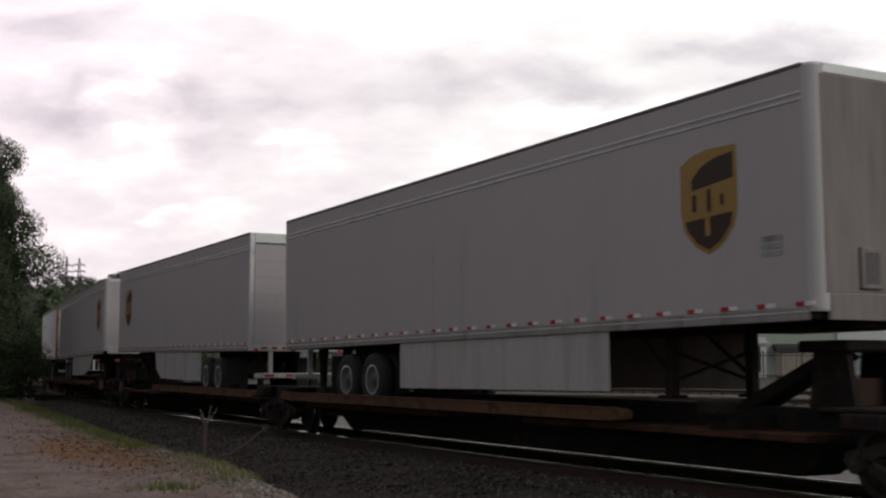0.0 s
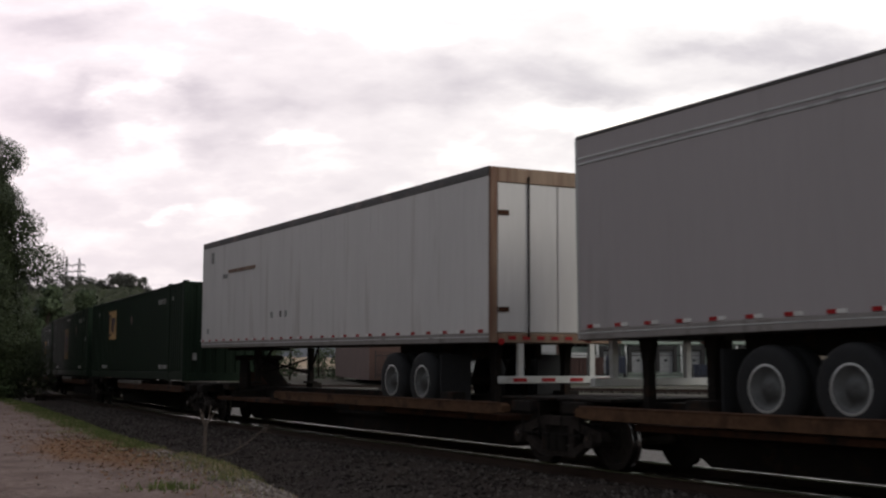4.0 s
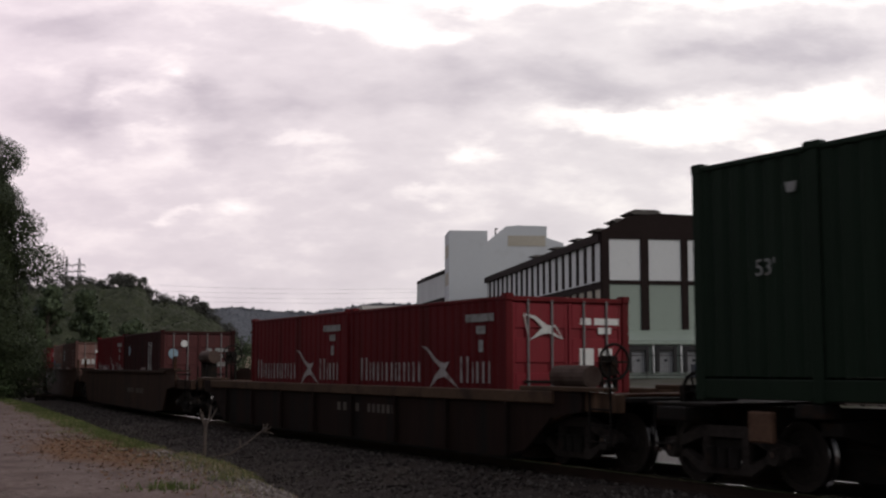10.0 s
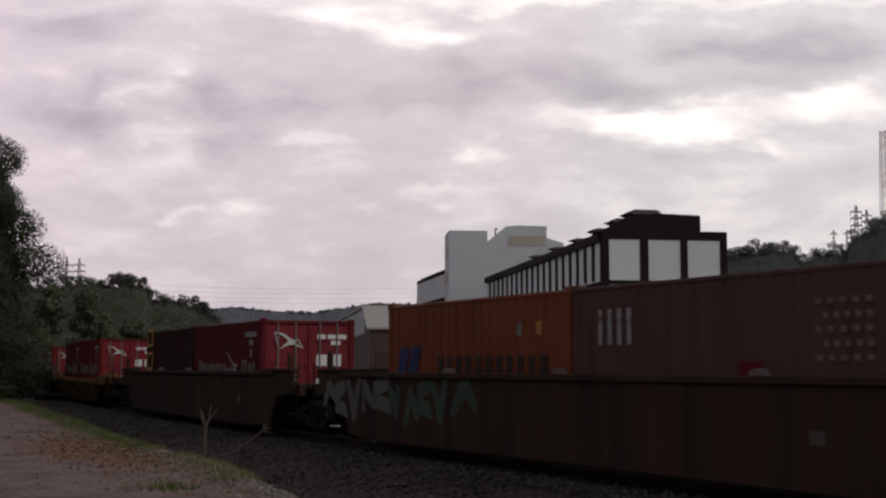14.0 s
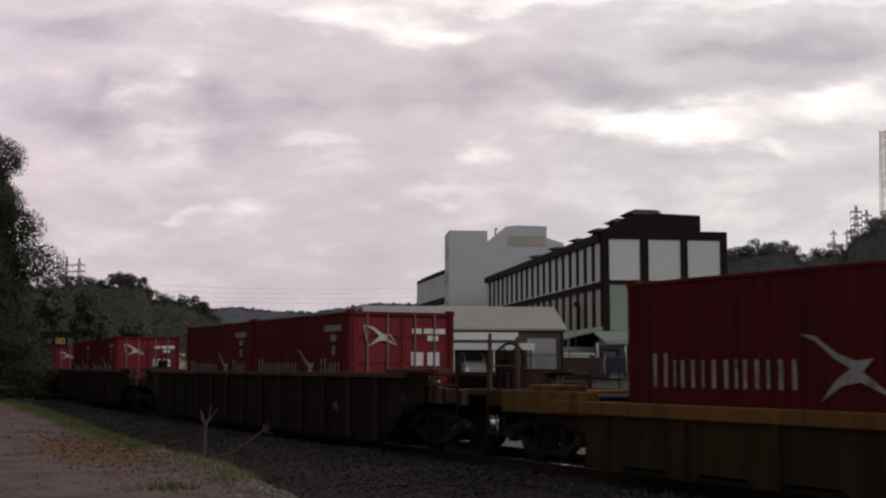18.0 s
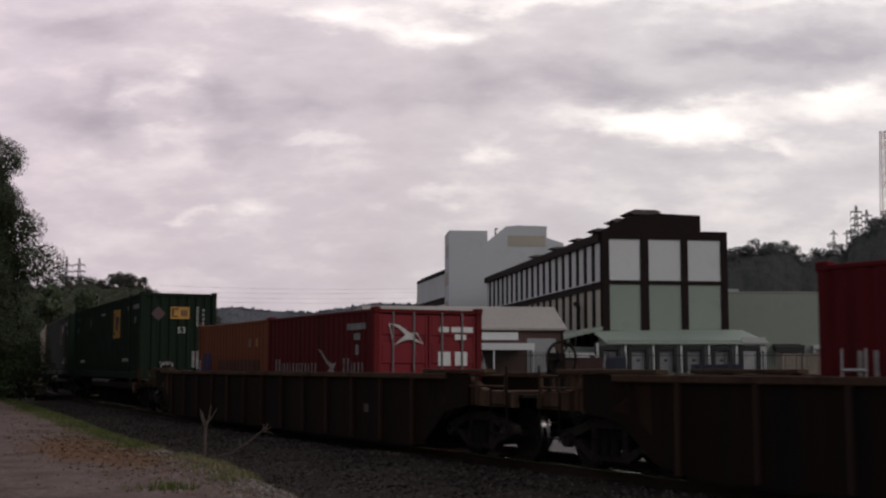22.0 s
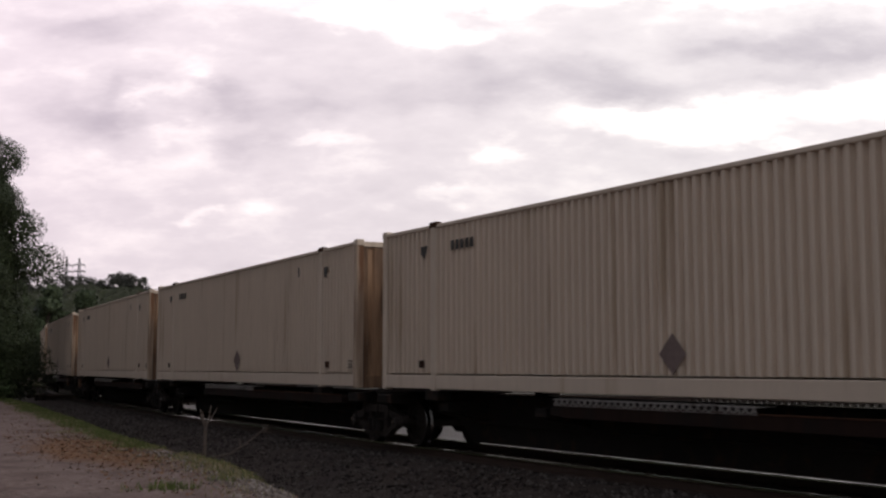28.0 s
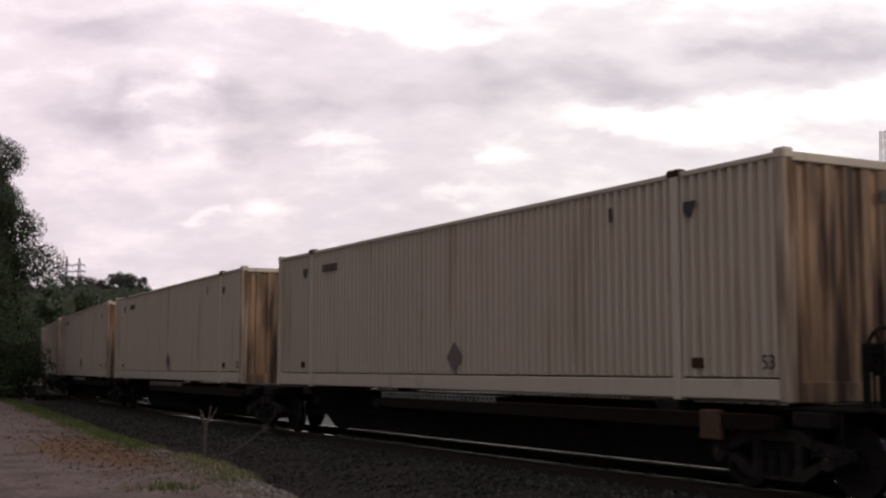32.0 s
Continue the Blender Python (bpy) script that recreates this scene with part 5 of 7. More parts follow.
well_car(65.5, 85.7, 68.4, 82.9, 1.13, "tan", ends(65.5, 85.7), 1)
well_car(44.75, 65.5, 48.0, 61.1, 1.38, "smooth", ends(44.75, 65.5, True, False), 1)
tagged_car = well_car(25.3, 44.75, 28.4, 41.6, 1.38, "smooth", [9.72])
well_car(4.2, 25.3, 8.9, 22.3, 1.38, "smooth", [10.55, -8.8])
well_car(-16.1, 4.2, -12.85, 0.45, 1.00, "yellow", ends(-16.1, 4.2))
well_car(-39.5, -16.1, -36.2, -19.4, 1.38, "ribbed", ends(-39.5, -16.1), 1)
well_car(-62.95, -39.5, -59.7, -42.8, 1.38, "ribbed", ends(-62.95, -39.5), 1)
well_car(-86.5, -62.95, -83.2, -66.3, 1.38, "ribbed", ends(-86.5, -62.95), 1)

# spray paint on the second smooth well car
random.seed(11)
x = -8.7
for k in range(10):
    w = random.uniform(0.45, 0.85)
    top, low = random.uniform(1.12, 1.30), random.uniform(0.42, 0.70)
    lean = random.uniform(-0.18, 0.22)
    if k % 3 == 0:
        pts = [(x, low), (x + 0.16, low), (x + 0.5 * w + lean, (low + top) / 2), (x + w, low + 0.05), (x + w + 0.1, low + 0.2), (x + 0.6 * w + lean, top), (x + 0.2 + lean, top - 0.05)]
    elif k % 3 == 1:
        pts = [(x + 0.05, low + 0.1), (x + w, low), (x + w - 0.12, low + 0.3), (x + 0.35 * w, low + 0.35), (x + 0.8 * w + lean, top - 0.2), (x + 0.7 * w + lean, top), (x + lean * 0.5, top - 0.08)]
    else:
        pts = [(x + 0.3 * w, low), (x + 0.5 * w, low - 0.05), (x + w + lean, top), (x + w - 0.2 + lean, top + 0.04), (x + 0.42 * w, low + 0.4), (x + 0.15 + lean, top), (x + lean, top - 0.03)]
    part("graffiti", Geo().prism(pts, -1.364, -1.36), M["graffiti_a" if k > 4 else "graffiti_b"], tagged_car, "faded graffiti strokes")
    x += w * 0.95


# ---- ground, ballast, track ----
def colour_material(name, build, rough=0.9, bump=0.0, bump_scale=30.0, distance=0.03):
    """A rough surface whose colour comes from build(node_tree, position socket)."""
    m = bpy.data.materials.new(name)
    m.use_nodes = True
    t = m.node_tree
    b = t.nodes["Principled BSDF"]
    b.inputs["Roughness"].default_value = rough
    b.inputs["Specular IOR Level"].default_value = 0.15
    geo = t.nodes.new("ShaderNodeNewGeometry")
    t.links.new(build(t, geo.outputs["Position"]), b.inputs["Base Color"])
    if bump:
        n = t.nodes.new("ShaderNodeTexNoise")
        n.inputs["Scale"].default_value = bump_scale
        n.inputs["Detail"].default_value = 6
        t.links.new(geo.outputs["Position"], n.inputs[0])
        bp = t.nodes.new("ShaderNodeBump")
        bp.inputs["Strength"].default_value, bp.inputs["Distance"].default_value = bump, distance
        t.links.new(n.outputs[0], bp.inputs["Height"])
        t.links.new(bp.outputs[0], b.inputs["Normal"])
    return m


def noise_mix(t, pos, scale, lo, hi, a, b, detail=6):
    """Colour a to b by noise; a and b are colours or sockets."""
    n = t.nodes.new("ShaderNodeTexNoise")
    n.inputs["Scale"].default_value, n.inputs["Detail"].default_value = scale, detail
    t.links.new(pos, n.inputs[0])
    r = t.nodes.new("ShaderNodeMapRange")
    r.inputs[1].default_value, r.inputs[2].default_value = lo, hi
    t.links.new(n.outputs[0], r.inputs[0])
    return blend(t, r.outputs[0], a, b)


def blend(t, fac, a, b):
    x = t.nodes.new("ShaderNodeMixRGB")
    t.links.new(fac, x.inputs[0])
    for i, c in ((1, a), (2, b)):
        if isinstance(c, tuple):
            x.inputs[i].default_value = (*c, 1)
        else:
            t.links.new(c, x.inputs[i])
    return x.outputs[0]


# how far from the track's middle the edge of the path's bank lies, by s
BANK_EDGE = ((-64.5, 4.2), (-43, 4.0), (-27, 3.5), (-16, 3.85), (-10, 4.05), (-3, 4.65), (0.4, 4.82), (6.4, 5.0), (8.7, 5.37), (11.6, 5.86), (25.4, 7.0))


def bank_edge(s):
    return float(np.interp(s, [p[0] for p in BANK_EDGE], [p[1] for p in BANK_EDGE]))


def ground_colour(t, pos):
    """Grey stony path, leaf litter and grass towards the track's bank, dull grass and gravel beyond."""
    dirt = noise_mix(t, pos, 9.0, 0.35, 0.65, (0.112, 0.076, 0.067), (0.21, 0.153, 0.137))
    dirt = noise_mix(t, pos, 45.0, 0.50, 0.72, dirt, (0.27, 0.21, 0.19))
    dirt = noise_mix(t, pos, 1.1, 0.45, 0.70, dirt, (0.10, 0.068, 0.056))
    litter = noise_mix(t, pos, 14.0, 0.35, 0.65, (0.10, 0.050, 0.028), (0.21, 0.115, 0.06))
    grass = noise_mix(t, pos, 7.0, 0.3, 0.7, (0.075, 0.080, 0.032), (0.135, 0.125, 0.058))
    d = t.nodes.new("ShaderNodeVectorMath")
    d.operation = "DISTANCE"
    t.links.new(pos, d.inputs[0])
    d.inputs[1].default_value = (TURN_X, TURN_Y, 0)
    wob = t.nodes.new("ShaderNodeTexNoise")
    wob.inputs["Scale"].default_value, wob.inputs["Detail"].default_value = 0.8, 5
    t.links.new(pos, wob.inputs[0])
    off = t.nodes.new("ShaderNodeMath")
    off.operation = "MULTIPLY_ADD"
    off.inputs[1].default_value = 2.4
    t.links.new(wob.outputs[0], off.inputs[0])
    t.links.new(d.outputs["Value"], off.inputs[2])

    sep = t.nodes.new("ShaderNodeSeparateXYZ")
    t.links.new(pos, sep.inputs[0])
    along_x = t.nodes.new("ShaderNodeMapRange")
    along_x.inputs[1].default_value, along_x.inputs[2].default_value = -90.0, 0.0
    t.links.new(sep.outputs[0], along_x.inputs[0])
    edge = t.nodes.new("ShaderNodeValToRGB")
    els = edge.color_ramp.elements
    stops = [(min(1.0, max(0.0, (s - 25.5 + 90) / 90)), e / 10) for s, e in BANK_EDGE if s < 25]
    for i, (p, v) in enumerate(stops):
        el = els[i] if i < 2 else els.new(p)
        el.position, el.color = p, (v, v, v, 1)
    t.links.new(along_x.outputs[0], edge.inputs[0])
    past = t.nodes.new("ShaderNodeMath")
    past.operation = "MULTIPLY_ADD"
    past.inputs[1].default_value = -10.0
    t.links.new(edge.outputs[0], past.inputs[0])
    t.links.new(off.outputs[0], past.inputs[2])
    away = t.nodes.new("ShaderNodeVectorMath")
    away.operation = "SUBTRACT"
    away.inputs[1].default_value = (-23.6, 5.0, 0)
    t.links.new(pos, away.inputs[0])
    squash = t.nodes.new("ShaderNodeVectorMath")
    squash.operation = "MULTIPLY"
    squash.inputs[1].default_value = (0.24, 0.8, 0)
    t.links.new(away.outputs[0], squash.inputs[0])
    reach = t.nodes.new("ShaderNodeVectorMath")
    reach.operation = "LENGTH"
    t.links.new(squash.outputs[0], reach.inputs[0])
    ragged = t.nodes.new("ShaderNodeMath")
    ragged.operation = "MULTIPLY_ADD"
    ragged.inputs[1].default_value = 0.9
    t.links.new(wob.outputs[0], ragged.inputs[0])
    t.links.new(reach.outputs["Value"], ragged.inputs[2])
    drift = t.nodes.new("ShaderNodeMapRange")
    drift.inputs[1].default_value, drift.inputs[2].default_value = 1.55, 1.15
    t.links.new(ragged.outputs[0], drift.inputs[0])

    def step(lo, hi, value=None):
        r = t.nodes.new("ShaderNodeMapRange")
        r.inputs[1].default_value, r.inputs[2].default_value = LINE + lo, LINE + hi
        t.links.new((value or off).outputs[0], r.inputs[0])
        return r.outputs[0]
    bare = t.nodes.new("ShaderNodeMapRange")
    bare.inputs[1].default_value, bare.inputs[2].default_value = -25.0, -20.5
    t.links.new(sep.outputs[0], bare.inputs[0])
    grass = blend(t, bare.outputs[0], grass, dirt)
    near = blend(t, step(1.55, 1.95, past), grass, dirt)
    near = blend(t, drift.outputs[0], near, litter)
    far = noise_mix(t, pos, 0.35, 0.40, 0.60, (0.080, 0.071, 0.064), (0.058, 0.058, 0.036))
    pale = noise_mix(t, pos, 30.0, 0.35, 0.65, (0.085, 0.078, 0.072), (0.20, 0.188, 0.178))
    far = blend(t, step(-8.5, -7.0), far, pale)
    return blend(t, step(-2.0, 1.0), far, near)


def ballast_colour(t, pos):
    v = t.nodes.new("ShaderNodeTexVoronoi")
    v.inputs["Scale"].default_value = 17.0
    t.links.new(pos, v.inputs[0])
    b = t.nodes.new("ShaderNodeRGBToBW")
    t.links.new(v.outputs["Color"], b.inputs[0])
    base = blend(t, b.outputs[0], (0.020, 0.015, 0.013), (0.058, 0.045, 0.040))
    return noise_mix(t, pos, 1.2, 0.4, 0.65, base, (0.044, 0.033, 0.027))


M["ground"] = colour_material("stony_ground", ground_colour, 0.95, 0.6, 22.0)
M["ballast"] = colour_material("crushed_stone_ballast", ballast_colour, 0.95, 0.9, 26.0, 0.05)


def offset_of(x, y):
    return LINE - math.hypot(x - TURN_X, y - TURN_Y)


def smooth(a, b, x):
    x = min(1.0, max(0.0, (x - a) / (b - a)))
    return x * x * (3 - 2 * x)


def ground_height(x, y):
    o = offset_of(x, y)
    rough = 0.10 * noise.noise(Vector((x * 0.35, y * 0.35, 0))) + 0.04 * noise.noise(Vector((x * 1.6, y * 1.6, 3)))
    far = math.hypot(x, y)
    z = -0.62
    if o < -2.5:
        e = bank_edge(math.atan2(x - TURN_X, TURN_Y - y) * ARC)
        z = -0.66 + 0.57 * smooth(e - 0.75, e + 0.1, -o)
        if far < 120:
            z += 0.5 * rough * smooth(e - 0.5, e + 0.5, -o) * (1.0 if -o < 9 else 0.4)
    if o > 4.5:
        z = -0.62 + 0.45 * smooth(5, 14, o) + 0.67 * smooth(30, 80, o)
        if far < 150:
            z += rough * 0.3
    return z


def spread(lo, hi, step, far, grow=1.35):
    """Coordinates, even from lo to hi, then ever wider to both sides."""
    a = list(np.arange(lo, hi + step / 2, step))
    s = step
    left, right = [], []
    p, q = lo, hi
    while p > -far or q < far:
        s *= grow
        p, q = p - s, q + s
        left.append(p), right.append(q)
    return left[::-1] + a + right


xs, ys = spread(-86, 6, 0.28, 4500), spread(-3, 13, 0.25, 4500)
verts = [(x, y, ground_height(x, y)) for x in xs for y in ys]
n = len(ys)
faces = [(i * n + j, (i + 1) * n + j, (i + 1) * n + j + 1, i * n + j + 1) for i in range(len(xs) - 1) for j in range(n - 1)]
g = Geo()
g.v, g.f = verts, faces
solo("ground", g, M["ground"], "stony verge with leaf litter, grass and flat yard ground", "ground", kind="structure", smooth=True)


def strip(profile, s0, s1, step, wob=0.0):
    """A sheet along the track with a cross profile of (offset, z)."""
    g = Geo()
    count = int((s1 - s0) / step) + 1
    m = len(profile)
    for i in range(count):
        s = s0 + i * step
        a = s / ARC
        for k, (o, z) in enumerate(profile):
            r = LINE - o
            x, y = TURN_X + r * math.sin(a), TURN_Y - r * math.cos(a)
            w = wob * noise.noise(Vector((x * 3.1, y * 3.1, k))) if 0 < k < m - 1 else 0.0
            g.v.append((x, y, z + w))
    for i in range(count - 1):
        for k in range(m - 1):
            p = i * m + k
            g.f.append((p, p + m, p + m + 1, p + 1))
    return g


prof = [(-4.95, -0.66), (-4.4, -0.60), (-3.8, -0.52), (-3.3, -0.43), (-2.8, -0.34), (-2.3, -0.25), (-1.9, -0.19), (-1.4, -0.17), (-0.7, -0.17), (0, -0.17), (0.7, -0.17), (1.5, -0.17), (2.0, -0.20), (2.6, -0.30), (3.4, -0.44), (4.4, -0.60), (5.0, -0.66)]
solo("ballast", strip(prof, -170, 45, 0.5, 0.05), M["ballast"], "dark crushed-stone ballast under the track", "ballast", kind="structure", smooth=True)

track = tagged(new("track"), "rusty railway track with shiny rail heads on wooden ties", "track", kind="structure")


def sweep_rail(off, s0, s1, step, mat_side, mat_top, parent, base=-0.165):
    foot = [(-0.075, base), (-0.075, base + 0.012), (-0.012, base + 0.03), (-0.012, -0.042), (-0.036, -0.034), (-0.036, -0.027)]
    full = foot + [(-o, z) for o, z in reversed(foot)]
    part("rail", strip([(off + o, z) for o, z in full], s0, s1, step), mat_side, parent, "rusty rail web")
    part("rail_head", strip([(off - 0.0385, -0.020), (off - 0.037, -0.006), (off - 0.031, 0.0), (off + 0.031, 0.0), (off + 0.037, -0.006), (off + 0.0385, -0.020)], s0, s1, step), mat_top, parent, "polished rail head")


for off in (-0.755, 0.755):
    sweep_rail(off, -170, 45, 1.0, M["rail_side"], M["tread"], track)
tie_mesh = Geo().box(-0.115, 0.115, -1.30, 1.30, -0.18, 0.0, 0.012).mesh("tie", M["tie"])
random.seed(5)
for i in range(230):
    ob = new("tie", tie_mesh)
    ob.parent = track
    ob.matrix_basis = on_line(-95 + i * 0.55 + random.uniform(-0.03, 0.03), random.uniform(-0.03, 0.03), -0.163) @ pose(0, 0, 0, 0, 0, random.uniform(-1.2, 1.2))


def rows_of(name, items, mat, label, category, smooth_it=False):
    """Many small loose pieces as one object of kind stuff: items are (verts, faces)."""
    g = Geo()
    for v, f in items:
        g.put(v, f)
    return solo(name, g, mat, label, category, kind="stuff", smooth=smooth_it)


def stone(p, r):
    """A small broken stone at p."""
    v = []
    for a, b, c in ((1, 0, 0), (-1, 0, 0), (0, 1, 0), (0, -1, 0), (0, 0, 1), (0, 0, -1)):
        k = r * random.uniform(0.6, 1.25)
        v.append((p[0] + a * k + random.uniform(-0.3, 0.3) * r, p[1] + b * k + random.uniform(-0.3, 0.3) * r, p[2] + c * k * 0.8))
    return v, [(0, 2, 4), (2, 1, 4), (1, 3, 4), (3, 0, 4), (2, 0, 5), (1, 2, 5), (3, 1, 5), (0, 3, 5)]


def along(s, off):
    a = s / ARC
    r = LINE - off
    return TURN_X + r * math.sin(a), TURN_Y - r * math.cos(a)


def bed(off):
    for (o0, z0), (o1, z1) in zip(prof, prof[1:]):
        if o0 <= off <= o1:
            return z0 + (z1 - z0) * (off - o0) / (o1 - o0)
    return -0.66


random.seed(21)
items = []
for i in range(15000):
    s = 21 - 52 * random.random() ** 1.3
    o = random.uniform(-4.9, -0.9)
    x, y = along(s, o)
    items.append(stone((x, y, bed(o) + 0.012), random.uniform(0.022, 0.048)))
for i in range(2500):
    s, o = random.uniform(-25, 22), random.uniform(-0.6, 2.4)
    x, y = along(s, o)
    items.append(stone((x, y, bed(o) + 0.012), random.uniform(0.022, 0.048)))


def island_material(name, ramp, rough=0.9):
    """Each loose piece takes its own colour from the ramp."""
    m = bpy.data.materials.new(name)
    m.use_nodes = True
    t = m.node_tree
    b = t.nodes["Principled BSDF"]
    b.inputs["Roughness"].default_value = rough
    b.inputs["Specular IOR Level"].default_value = 0.2
    geo = t.nodes.new("ShaderNodeNewGeometry")
    r = t.nodes.new("ShaderNodeValToRGB")
    els = r.color_ramp.elements
    for i, c in enumerate(ramp):
        e = els[i] if i < 2 else els.new(0.5)
        e.color = (*c, 1)
    for i, e in enumerate(els):
        e.position = i / (len(ramp) - 1)
    for i, c in enumerate(ramp):
        els[i].color = (*c, 1)
    t.links.new(geo.outputs["Random Per Island"], r.inputs[0])
    t.links.new(r.outputs[0], b.inputs["Base Color"])
    return m


M["stones"] = island_material("loose_ballast_stone", [(0.020, 0.016, 0.0145), (0.042, 0.033, 0.029), (0.064, 0.052, 0.046), (0.11, 0.096, 0.086)])
M["pebbles"] = island_material("path_pebbles", [(0.11, 0.088, 0.078), (0.17, 0.14, 0.125), (0.30, 0.265, 0.24)])
M["leaves_dry"] = island_material("dry_leaf_litter", [(0.09, 0.05, 0.032), (0.16, 0.075, 0.04), (0.21, 0.115, 0.06), (0.13, 0.09, 0.065), (0.27, 0.205, 0.145)])
M["grass_blades"] = island_material("verge_grass", [(0.055, 0.078, 0.022), (0.09, 0.118, 0.035), (0.15, 0.158, 0.062)])
M["grass_dry"] = island_material("dry_grass", [(0.18, 0.15, 0.075), (0.28, 0.24, 0.13), (0.12, 0.12, 0.05)])
rows_of("ballast_stones", items, M["stones"], "loose crushed stones on the ballast shoulder", "stones")

items = []
for i in range(1500):
    s = random.uniform(-45, 12)
    o = -bank_edge(s) - random.uniform(0.0, 6.0)
    x, y = along(s, o)
    items.append(stone((x, y, ground_height(x, y) + 0.006), random.uniform(0.008, 0.022)))
for i in range(2600):
    s = random.uniform(1.5, 13)
    o = -bank_edge(s) - random.gauss(0.0, 0.35)
    x, y = along(s, o)
    items.append(stone((x, y, max(ground_height(x, y), bed(o)) + 0.008), random.uniform(0.015, 0.042)))
rows_of("path_pebbles", items, M["pebbles"], "grey pebbles scattered on the stony path", "stones")

items = []
for i in range(2600):
    s = random.gauss(1.5, 4.2) if i % 4 else random.uniform(-40, 12)
    o = -bank_edge(s) - (abs(random.gauss(0.9, 0.75)) if i % 4 else random.uniform(0, 2.5))
    x, y = along(s, o)
    z = ground_height(x, y) + 0.012
    r, a = random.uniform(0.018, 0.045), random.uniform(0, 6.28)
    c, d = r * math.cos(a), r * math.sin(a)
    items.append(([(x - c, y - d, z), (x + d * 0.6, y - c * 0.6, z + random.uniform(0, 0.03)), (x + c, y + d, z + random.uniform(0, 0.03)), (x - d * 0.6, y + c * 0.6, z + random.uniform(0, 0.03))], [(0, 1, 2), (0, 2, 3)]))
rows_of("leaf_litter", items, M["leaves_dry"], "dry brown fallen leaves along the bank", "leaves")


def blade(x, y, z, h, w):
    a, b = random.uniform(0, 6.28), random.uniform(0.1, 0.5) * h
    c, d = math.cos(a), math.sin(a)
    return ([(x - d * w, y + c * w, z), (x + d * w, y - c * w, z), (x + c * b * 0.4 + d * w * 0.6, y + d * b * 0.4 - c * w * 0.6, z + h * 0.6), (x + c * b, y + d * b, z + h)], [(0, 1, 2), (0, 2, 3)])


items, dry = [], []
for i in range(5200):
    s = random.uniform(-75, 3) if random.random() < 0.94 else random.uniform(3, 9)
    if noise.noise(Vector((s * 0.45, 4.0, 0.0))) < -0.12:
        continue
    o = -bank_edge(s) - random.gauss(0.16 if s < -6 else 0.06, 0.30 if s < -6 else 0.22)
    x0, y0 = along(s, o)
    green_one = random.random() < (0.85 if s < 2 else 0.35)
    for k in range(9):
        x, y = x0 + random.gauss(0, 0.06), y0 + random.gauss(0, 0.06)
        (items if green_one else dry).append(blade(x, y, ground_height(x, y) - 0.01, random.uniform(0.04, 0.13), 0.008))
for cx, cy, count in ((-15.7, 4.25, 160), (-25.4, 6.2, 120), (-28.5, 6.3, 130)):
    for k in range(count):
        x, y = cx + random.gauss(0, 0.16), cy + random.gauss(0, 0.20)
        items.append(blade(x, y, ground_height(x, y) - 0.01, random.uniform(0.06, 0.16), 0.009))
for k in range(2600):
    s = random.uniform(-30, 12)
    o = -bank_edge(s) - random.gauss(0.5, 0.4)
    x, y = along(s, o)
    dry.append(blade(x, y, ground_height(x, y) - 0.01, random.uniform(0.03, 0.10), 0.006))
rows_of("verge_grass", items, M["grass_blades"], "green grass tufts along the bank edge", "grass")
rows_of("dry_grass", dry, M["grass_dry"], "straw-coloured dry grass on the verge", "grass")

# ---- dead stump of a sapling and fallen branch ----
M["dead_wood"] = material("bleached_dead_wood", (0.085, 0.066, 0.056), 0.85, vary=0.35, grain=12, dirt=(0.09, 0.065, 0.05), dirt_amount=0.4, bump=0.5)
sx, sy = -20.46, 6.11
sz = ground_height(sx, sy)


def limb(g, pts, r0, r1, n=7):
    for i, (a, b) in enumerate(zip(pts, pts[1:])):
        k = len(pts) - 1
        g.tube(a, b, r0 + (r1 - r0) * i / k, r0 + (r1 - r0) * (i + 1) / k, n)
    return g


stub = thing("dead_sapling", "broken grey dead sapling with forked tip on the bank", "dead plant", m=pose(sx, sy, sz))
part("trunk", limb(Geo(), [(0, 0, -0.05), (0.02, 0.01, 0.3), (-0.01, 0.02, 0.52), (0.01, 0.04, 0.68)], 0.038, 0.026), M["dead_wood"], stub)
for tip, k in (((-0.02, 0.12, 0.95), 0.5), ((0.02, -0.08, 0.88), 0.55), ((0.07, 0.20, 0.90), 0.6), ((-0.03, -0.03, 0.84), 0.62)):
    part("twig", limb(Geo(), [(0.0, 0.02, k), (tip[0] * 0.6, tip[1] * 0.7, (k + tip[2]) / 2 + 0.03), tip], 0.017, 0.008, 6), M["dead_wood"], stub)
branch = thing("fallen_branch", "fallen grey branch leaning out over the ballast", "dead plant", m=pose(sx + 0.05, sy + 0.08, sz + 0.03))
part("stem", limb(Geo(), [(-0.05, -0.05, 0), (0.22, 0.30, 0.10), (0.36, 0.55, 0.28), (0.46, 0.76, 0.47), (0.50, 0.84, 0.52)], 0.022, 0.009), M["dead_wood"], branch)
part("twig", limb(Geo(), [(0.30, 0.45, 0.2), (0.27, 0.45, 0.36)], 0.02, 0.01), M["dead_wood"], branch)
for tip in ((0.52, 0.93, 0.56), (0.44, 0.90, 0.62), (0.60, 0.80, 0.60), (0.56, 0.95, 0.44), (0.40, 0.82, 0.60)):
    part("twig", limb(Geo(), [(0.47, 0.78, 0.48), ((0.47 + tip[0]) / 2, (0.78 + tip[1]) / 2 + 0.03, (0.48 + tip[2]) / 2), tip], 0.012, 0.006), M["dead_wood"], branch)

# ---- trees ----
M["bark"] = material("grey_brown_bark", (0.07, 0.055, 0.042), 0.9, vary=0.35, grain=9, bump=0.7)


